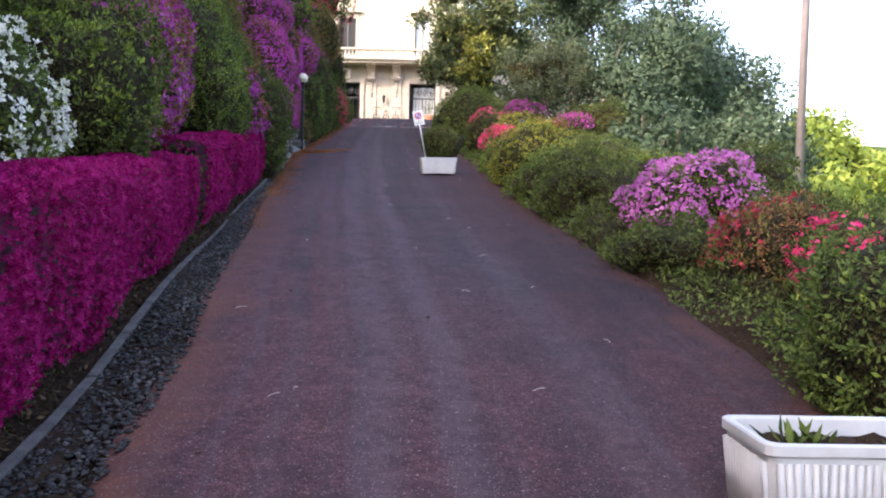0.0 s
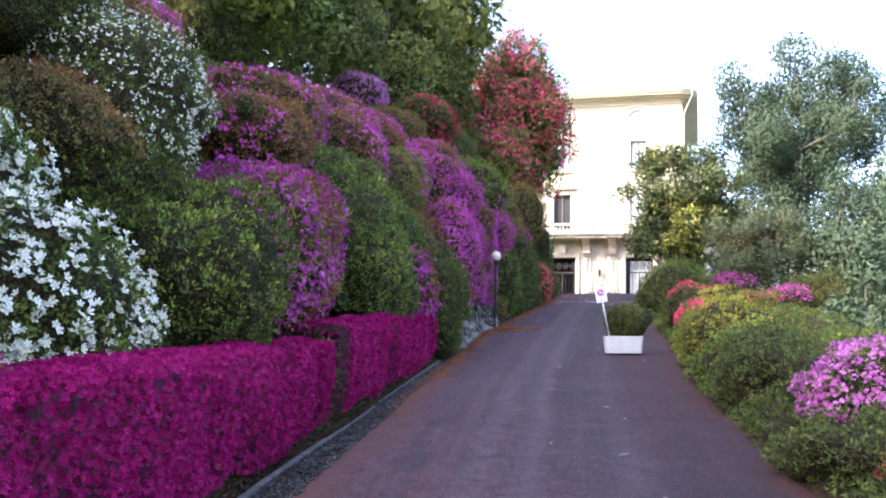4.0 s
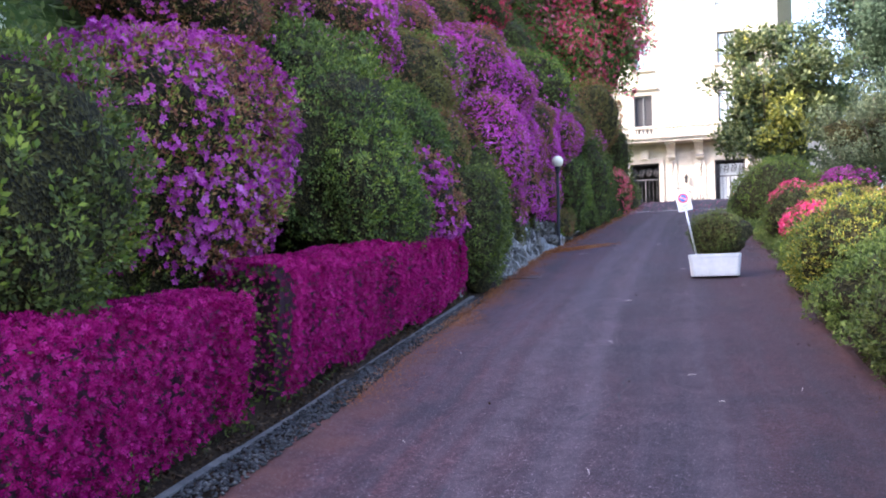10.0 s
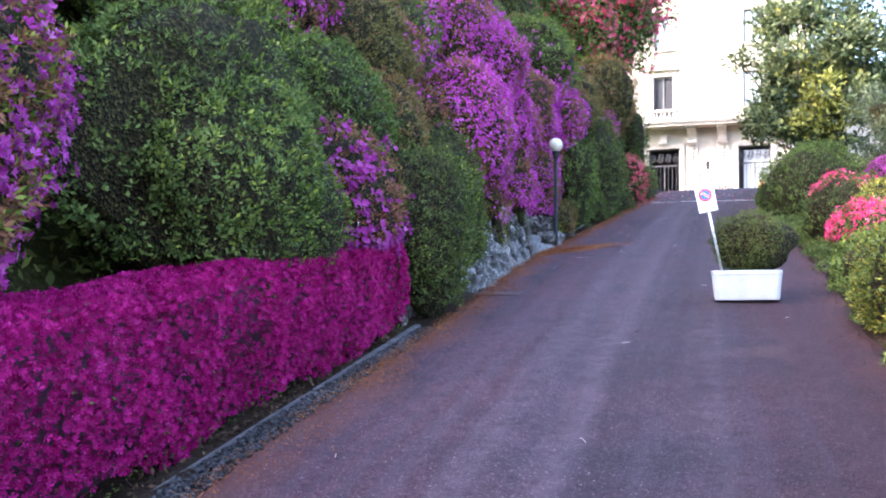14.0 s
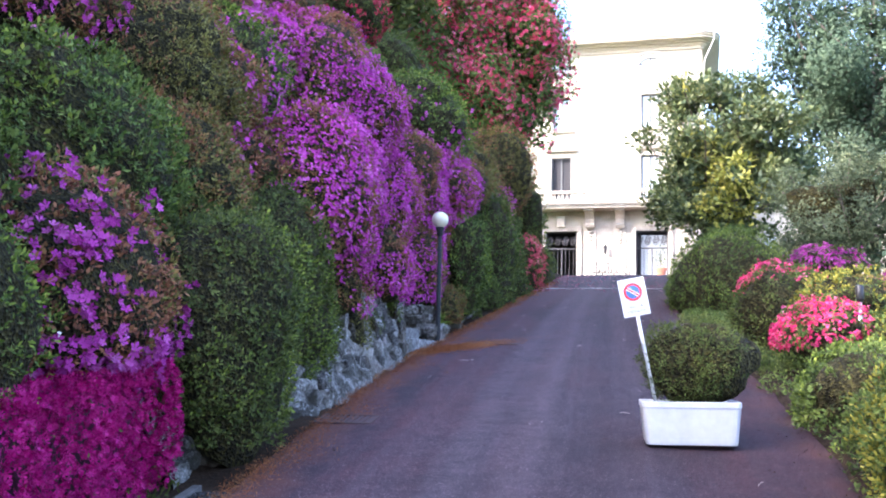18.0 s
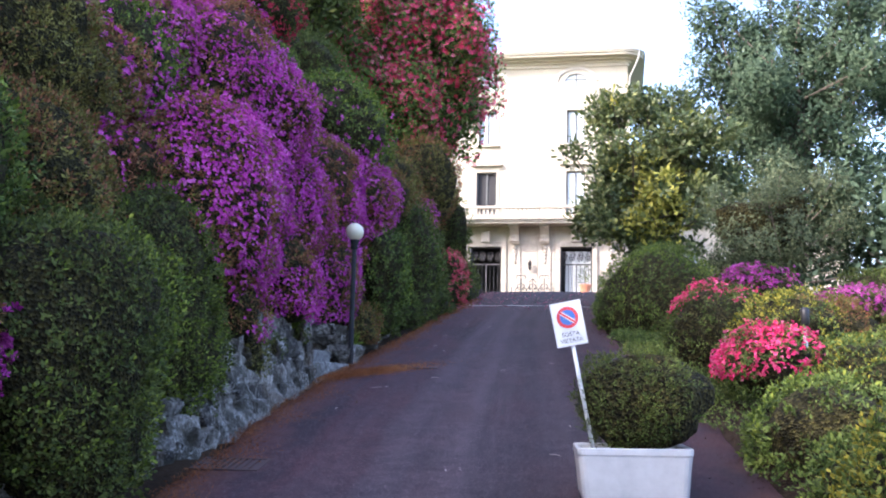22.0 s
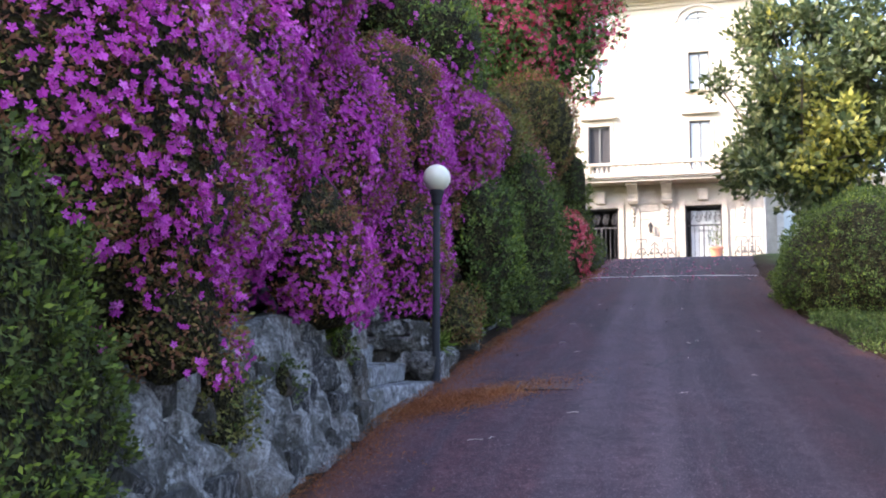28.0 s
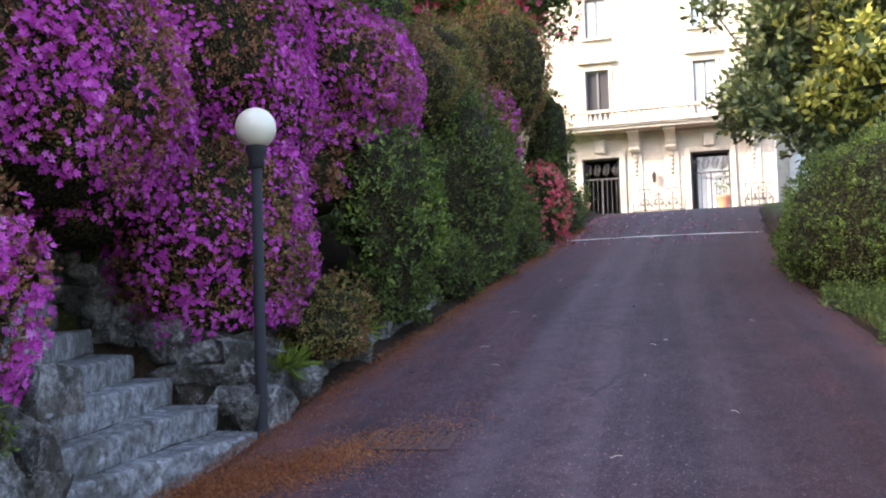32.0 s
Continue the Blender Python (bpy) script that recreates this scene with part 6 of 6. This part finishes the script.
for k in range(9):
    z = BASE + 0.1 + 0.46 * k
    for x0, x1 in free:
        if x1 - x0 > 0.1 and z > 8.4:
            vpart("masonry_course", box(bmesh.new(), x0, VY - 0.035, z, x1, VY - 0.003, z + 0.43, 0.01), TRIM)


def gateway(x0, x1, z1, curtain):
    bm = bmesh.new()
    s = 0.3
    for a in ((x0 - s, BASE - 0.2, x0, z1 + s), (x1, BASE - 0.2, x1 + s, z1 + s), (x0, z1, x1, z1 + s)):
        box(bm, a[0], VY - 0.16, a[1], a[2], VY - 0.104, a[3], 0.015)
    d = vpart("doorway", bm, TRIM)
    c = (x0 + x1) / 2
    bm = bmesh.new()
    box(bm, c - 0.28, VY - 0.42, z1 + 0.25, c + 0.28, VY - 0.16, z1 + 0.95, 0.05)
    vpart("keystone", bm, TRIM, d)
    bm = bmesh.new()
    t = 0.1
    for a in ((x0, BASE, x0 + t, z1), (x1 - t, BASE, x1, z1), (x0, z1 - t, x1, z1), (x0, 10.0, x1, 10.09), (c - 0.04, BASE, c + 0.04, 10.0)):
        box(bm, a[0], VY + 0.1, a[1], a[2], VY + 0.16, a[3])
    g = vpart("gate_frame", bm, GATEIRON, d)
    n = 8
    for i in range(1, n):
        x = x0 + (x1 - x0) * i / n
        vpart("gate_bar", tube(bmesh.new(), (x, VY + 0.13, BASE), (x, VY + 0.13, 10.0), 0.018, None, 6), GATEIRON, g)
    lines = []
    off = Vector((3.0, -VY, -BASE))
    for k in range(4):
        cx = x0 + 0.25 + (x1 - x0 - 0.5) * k / 3
        for sgn in (-1, 1):
            lines.append([Vector((cx + sgn * 0.2 * (1 - i / 16) * math.cos(i * 0.6), VY + 0.13, 10.55 + 0.36 * (1 - i / 16) * math.sin(i * 0.6 * sgn))) + off for i in range(15)])
    wires("gate_scrollwork", lines, 0.022, GATEIRON, g)
    if curtain:
        vpart("curtain", box(bmesh.new(), x0 + 0.3, VY + 0.4, BASE, x1 - 0.1, VY + 0.42, z1 - 0.25), CURTAIN, d, "pale blind behind the gate")


gateway(*GATE[0][:2], 11.15, False)
gateway(*GATE[1][:2], 11.15, True)

wl = vpart("wall_lantern", turned(bmesh.new(), [(0.02, -0.32), (0.08, -0.24), (0.11, 0.08), (0.15, 0.1), (0.04, 0.26)], 8, (-3.25, VY - 0.3, 9.95)), IRON)
vpart("lantern_arm", tube(bmesh.new(), (-3.25, VY - 0.3, 10.2), (-3.25, VY - 0.02, 10.35), 0.02, None, 6), IRON, wl)


def scroll_rail(x0, x1, z):
    """Wrought-iron scrollwork in front of the wall between the doors."""
    ob = thing("scroll_railing", ((x0 + x1) / 2, VY - 0.9, z), "grey wrought-iron scrollwork railing before the villa wall", "railing")
    w = (x1 - x0) / 2
    lines = [[(-w, 0, 0.1), (w, 0, 0.1)], [(-w, 0, 0.0), (-w, 0, 0.5)], [(w, 0, 0.0), (w, 0, 0.5)]]
    for cx in (-w * 0.55, 0, w * 0.55):
        for sgn in (-1, 1):
            lines.append([(cx + sgn * (0.05 + 0.26 * (1 - i / 20) * (1 + math.cos(i * 0.55)) / 2 + 0.05), 0, 0.25 + 0.5 * i / 20 + 0.16 * (1 - i / 22) * math.sin(i * 0.55)) for i in range(20)])
        lines.append([(cx, 0, 0.1), (cx, 0, 1.05)])
        lines.append([(cx - 0.28, 0, 1.0), (cx - 0.28, 0, 1.2), (cx + 0.28, 0, 1.2), (cx + 0.28, 0, 1.0)] if cx else [(cx - 0.2, 0, 0.8), (cx, 0, 1.0), (cx + 0.2, 0, 0.8)])
    wires("scrollwork", lines, 0.034, RAILIRON, ob)


def pot(x, y, z, s, plant):
    ob = thing("flower_pot", (x, y, z), "terracotta flower pot with a small green plant", "flower pot", "pots before the villa")
    part("pot", turned(bmesh.new(), [(0.24 * s, 0), (0.34 * s, 0.5 * s), (0.4 * s, 0.5 * s), (0.4 * s, 0.64 * s), (0.34 * s, 0.64 * s)], 18), POTCLAY, ob, smooth=False)
    P = rng.normal(size=(plant, 3)) * np.array([0.22, 0.22, 0.38]) * s + np.array([0, 0, 1.25 * s])
    V, F = leaf_arrays(P, unit(P - np.array([0, 0, 1.0 * s]) + 0.2), 0.16 * s, 0.4)
    attach("foliage", raw("foliage", V, F), GREEN, ob)
    part("stem", tube(bmesh.new(), (0, 0, 0.5 * s), (0.03, 0, 1.5 * s), 0.03 * s, 0.015 * s, 6), BARK, ob)


yz = lambda y: float(road_z(y))
pot(0.36, 69.3, yz(69.3), 0.9, 110)
pot(-6.0, 68.0, yz(68.0), 0.9, 160)
scroll_rail(-4.3, -1.7, yz(VY - 0.9))
scroll_rail(1.3, 2.6, yz(VY - 0.9))
# lower wing beside the villa
wing = thing("villa_wing", (8, VY + 6, BASE), "lower pale wing of the villa behind the trees", "house")
part("wall", box(bmesh.new(), -5.2, 0, -1, 9, 9, 5.2), TRIM, wing)
part("roof", box(bmesh.new(), -5.5, -0.4, 5.2, 9.4, 9.4, 5.5, 0.05), GREYTRIM, wing)
for i in range(4):
    wi = part("window", box(bmesh.new(), -4.2 + 2.6 * i, -0.05, 1.2, -3.2 + 2.6 * i, -0.004, 3.4), GLASS, wing)
    part("louvred_shutter", box(bmesh.new(), -4.3 + 2.6 * i, -0.09, 1.1, -3.9 + 2.6 * i, -0.052, 3.5, 0.01), GREYTRIM, wi)

# ---- rough stone walls on both sides of the steps ----
def side_wall(label, y, x0, x1, foot, top, seed, face):
    """A short wall running into the bank, in uneven courses. face: the way its stones look, along y."""
    r = random.Random(seed)
    at = Vector((x0, y, foot(x0)))
    ob = thing("retaining_wall", at, label, "wall", kind="structure")
    V, n = [], 24
    for i in range(n):
        x = x0 + (x1 - x0) * i / (n - 1)
        for k in range(7):
            z = foot(x) - 0.25 + (top(x) - foot(x) + 0.25) * k / 6
            V.append(Vector((x, y + face * (0.03 * math.sin(9 * x + 7 * k) + 0.02 * math.sin(23 * x - 11 * k) - 0.07), z)) - at)
        V.append(Vector((x, y - face * 0.45, top(x) - 0.02)) - at)
    F = [(i * 8 + k, i * 8 + 8 + k, i * 8 + 9 + k, i * 8 + 1 + k) for i in range(n - 1) for k in range(7)]
    attach("mortar", raw("mortar", V, F, True), STONE, ob)
    z = 3.1
    while z < 4.9:
        h = r.uniform(0.1, 0.2)
        x = x0 + r.uniform(-0.1, 0.1)
        while x > x1:
            l = r.uniform(0.14, 0.42)
            xm = x - l / 2
            if foot(xm) - 0.12 < z and z + 0.5 * h < top(xm):
                s = new("stone", r.choice(STONES))
                s.parent = ob
                s.matrix_local = Matrix.Translation(Vector((xm, y - face * (0.07 + r.uniform(-0.03, 0.03)), z + h / 2)) - at) @ pose(0, 0, 0, r.uniform(-12, 12), r.uniform(-9, 9), r.uniform(-12, 12)) @ Matrix.Diagonal((l * 0.54, 0.12, h * 0.56, 1))
            x -= l * 0.96
        z += h * 0.93


steps_z = lambda x: float(np.interp(-x, (1.3, 1.65, 3.4), (3.2, 3.4, 4.35)))
side_wall("rough mossy stone wall rising beside the garden steps", 28.55, -1.42, -3.0, steps_z, lambda x: float(np.interp(-x, (1.4, 1.9, 2.25, 2.6, 3.0), (3.74, 3.88, 4.05, 4.45, 4.75))), 8, -1)
side_wall("low mossy stone wall end at the foot of the garden steps", 26.6, -1.4, -2.4, steps_z, lambda x: float(np.interp(-x, (1.4, 2.4), (3.78, 3.85))), 9, 1)
for x, y, z, s in ((-1.5, 28.62, 3.38, 0.17), (-1.58, 29.1, 3.38, 0.16), (-1.64, 29.6, 3.44, 0.14), (-1.7, 30.8, 3.58, 0.15)):
    q = thing("wall_stone", (x, y, z - s * 0.8), "rough pale-streaked stone at the foot of the wall", "rock", "stones beside the steps")
    k = new("stone", STONES[int(10 * y) % 10])
    k.parent = q
    k.matrix_local = Matrix.Translation((0, 0, s * 0.8)) @ pose(0, 0, 0, 12, 8, 50 * y) @ Matrix.Diagonal((s, s * 1.2, s, 1))


# ---- drain covers, cracks and the joint of the drive ----
def on_road(x, y, dz=0.0):
    a, w = float(left_x(y)), float(right_x(y) - left_x(y))
    k = min(max((x - a) / w, 0), 1)
    return float(road_z(y)) + 0.02 * math.sin(math.pi * k) + dz


for x, y in ((-0.3, 28.35), (-0.35, 22.0)):
    d = thing("drain_cover", (x, y, 0), "rusty iron drain cover let into the asphalt", "drain cover", "drain covers in the drive")
    d.matrix_world = Matrix.Translation((x, y, on_road(x, y, 0.001))) @ pose(0, 0, 0, 6.8, 0, 6)
    bm = bmesh.new()
    for q in ((-0.25, -0.2, 0.25, -0.17), (-0.25, 0.17, 0.25, 0.2), (-0.25, -0.17, -0.22, 0.17), (0.22, -0.17, 0.25, 0.17)):
        box(bm, q[0], q[1], -0.02, q[2], q[3], 0.012)
    part("frame", bm, RUST, d)
    for i in range(9):
        part("grate_bar", box(bmesh.new(), -0.2 + 0.05 * i - 0.016, -0.17, -0.02, -0.2 + 0.05 * i + 0.016, 0.17, 0.009), RUST, d)


def crack(pts, w, seed):
    """A dark crack: a ragged ribbon lying in the surface."""
    r = random.Random(seed)
    V, steps = [], []
    for (x0, y0), (x1, y1) in zip(pts, pts[1:]):
        n = max(2, int(math.hypot(x1 - x0, y1 - y0) / 0.06))
        steps += [(x0 + (x1 - x0) * i / n, y0 + (y1 - y0) * i / n) for i in range(n)]
    for x, y in steps:
        x += r.gauss(0, 0.018)
        h = w * r.uniform(0.4, 1.4) / 2
        V += [(x + s, y + 0.3 * s, on_road(x + s, y, 0.004)) for s in (-h, h)]
    F = [(2 * i, 2 * i + 1, 2 * i + 3, 2 * i + 2) for i in range(len(steps) - 1)]
    tagged(attach("crack", raw("crack", V, F), CRACK), "dark ragged crack in the asphalt", "crack", "cracks in the drive", kind="structure")


crack([(1.35, 24.4), (1.28, 25.0), (1.2, 25.8), (1.24, 26.4), (1.05, 27.0)], 0.016, 1)
crack([(2.0, 18.5), (2.12, 18.05), (2.3, 17.6)], 0.014, 2)
crack([(0.55, 29.4), (0.75, 30.2), (0.9, 31.0), (0.85, 31.8)], 0.03, 3)
crack([(2.3, 13.2), (2.5, 13.8), (2.45, 14.6)], 0.012, 4)
crack([(1.9, 11.2), (2.1, 11.5), (2.0, 12.0)], 0.012, 5)
V = []
for i in range(41):
    x = -1.9 + 3.65 * i / 40
    for s in (0, 1):
        y = 41.6 + 0.14 * s + 0.03 * math.sin(5 * x + 3 * s)
        V.append((x, y, on_road(x, y, 0.006)))
F = [(2 * i, 2 * i + 2, 2 * i + 3, 2 * i + 1) for i in range(40)]
tagged(attach("road_joint", raw("road_joint", V, F), GREYTRIM), "pale concrete joint across the drive", "joint", kind="structure")
lines = []
for _ in range(40):
    y = rng.uniform(4, 36)
    x = rng.uniform(float(left_x(y)) + 0.3, float(right_x(y)) - 0.2)
    a, l = rng.uniform(0, 6.28), rng.uniform(0.04, 0.11)
    lines.append([(x + l * k * math.cos(a), y + l * k * math.sin(a), on_road(x + l * k * math.cos(a), y + l * k * math.sin(a), 0.008 + 0.006 * (k == 0.5))) for k in (0, 0.5, 1)])
tagged(wires("twig_litter", lines, 0.002, STRAW, None, 4), "dry straws and twigs scattered on the drive", "twigs", kind="stuff")


def road_litter(n):
    y, k = rng.uniform(3, 44, n), rng.random(n)
    return np.stack([left_x(y) + (right_x(y) - left_x(y)) * k, y, road_z(y) + 0.02 * np.sin(math.pi * k) + 0.012], 1)


scatter("leaf_scatter", "few dry leaves scattered over the drive", "leaf litter", 150, road_litter, 0.03, DRYLEAF)


def hedge_foot(n):
    y = rng.uniform(2, 19.3, n)
    return np.stack([left_x(y) - kerb_u(y) - 0.03 - 0.2 * rng.random(n), y, road_z(y) - gutter(y) + 0.02], 1)


scatter("leaf_scatter", "dry leaves and fallen petals at the foot of the hedge", "leaf litter", 1300, hedge_foot, 0.04, DRYLEAF)


def tuft(x, y, z, n, size, label, leaf):
    ob = thing("fern_tuft", (x, y, z), label, "plant", "tufts in the wall")
    P = rng.normal(size=(n, 3)) * np.array([0.04, 0.06, 0.02])
    N = unit(rng.normal(size=(n, 3)) * np.array([0.5, 0.7, 0.3]) + np.array([0.5, 0, 0.5]))
    V, F = leaf_arrays(P, N, size, 0.13, 2.0)
    attach("foliage", raw("foliage", V, F), leaf, ob)


for x, y, h in ((-1.62, 29.3, 0.25), (-1.68, 29.6, 0.2), (-1.75, 31.0, 0.2), (-1.7, 30.2, 0.35), (-2.75, 28.55, 1.35), (-2.9, 28.6, 1.5), (-2.6, 28.62, 1.1), (-1.5, 26.2, 0.7), (-1.4, 24.3, 0.45)):
    tuft(x, y, float(road_z(y)) + h, 60, 0.17, "arching narrow-leaved tuft growing from the stones", TIPS)
shrub("laurel_shrub", "young laurel sprig with large bright green leaves", (-1.0, 21.9, 3.5), (0.2, 0.26, 0.38), GREEN, 0.06, second=TIPS, group="", tufts=34, wide=0.44)
for x, y, z, q in ((-1.27, 25.2, 3.4, 0.11), (-1.36, 26.25, 3.6, 0.12)):
    shrub("wall_plant", "small green plant rooted in a joint of the stone wall", (x, y, z), (q * 0.7, q * 1.1, q * 1.3), DARK, 0.03, base=z - 0.06, second=TIPS, group="plants in the wall", category="plant", tufts=300)
shrub("azalea_shrub", "olive-brown shrub hanging over the stone wall", (-1.16, 24.3, 3.3), (0.16, 0.24, 0.34), OLIVE, 0.03, base=3.5, second=DARK, group="plants in the wall", tufts=220)
# low growth hanging over the wall
bank_row([("dark", -0.95, 20.7, 2.75, 0.42, 0.7, 0.55), ("olive", -1.75, 30.3, 3.85, 0.35, 0.6, 0.35), ("dark", -1.95, 32.2, 4.1, 0.4, 0.9, 0.4), ("dark", -2.1, 34.2, 4.4, 0.5, 0.9, 0.5),
          ("dark", -2.3, 38.6, 4.9, 0.5, 1.0, 0.55), ("dark", -2.5, 44.0, 5.9, 0.5, 1.0, 0.7)])


# ---- ground cover at the edge of the bed ----
def ivy(n):
    y = rng.uniform(5.5, 34, n)
    v = np.abs(rng.normal(0.25, 0.28, n)) + 0.02
    x = right_x(y) + v + 0.1 * np.sin(3 * y)
    P = np.stack([x, y, ground_z(x, y) + 0.02 + 0.12 * rng.random(n) * np.clip(v / 0.4, 0, 1)], 1)
    N = unit(np.array([-0.2, -0.2, 1.0]) + 0.5 * rng.normal(size=P.shape))
    V, F = leaf_arrays(P, N, 0.042, 0.5, 0.5)
    tagged(attach("ground_cover", raw("ground_cover", V, F), GREEN), "low green ground cover along the edge of the bed", "ground cover", kind="stuff")


ivy(11000)


# ---- undergrowth that clothes the bank between the shrubs ----
def undergrowth(n):
    y = rng.uniform(1, 50, n)
    u = np.where(rng.random(n) < 0.6, rng.uniform(1.15, 3.6, n), rng.uniform(3.0, 9.0, n))
    x = left_x(y) - u
    P = np.stack([x, y, ground_z(x, y)], 1)
    d = 0.05
    g = np.stack([-(ground_z(x + d, y) - ground_z(x - d, y)) / (2 * d), np.full(n, -0.12), np.ones(n)], 1)
    N = unit(g)
    P = P + N * (0.06 + 0.16 * (wavy(P, 2.3, 61) + 1) * 0.5 + 0.08 * rng.random(n))[:, None]
    keep = ~((y > 26.3) & (y < 28.7) & (u < 2.8))
    V, F = leaf_arrays(P[keep], N[keep], 0.1, 0.45, 0.5)
    tagged(attach("undergrowth", raw("undergrowth", V, F), DARK), "dense low green undergrowth covering the bank", "undergrowth", kind="stuff")


undergrowth(48000)

for one in SHRUBS:
    grow(one)
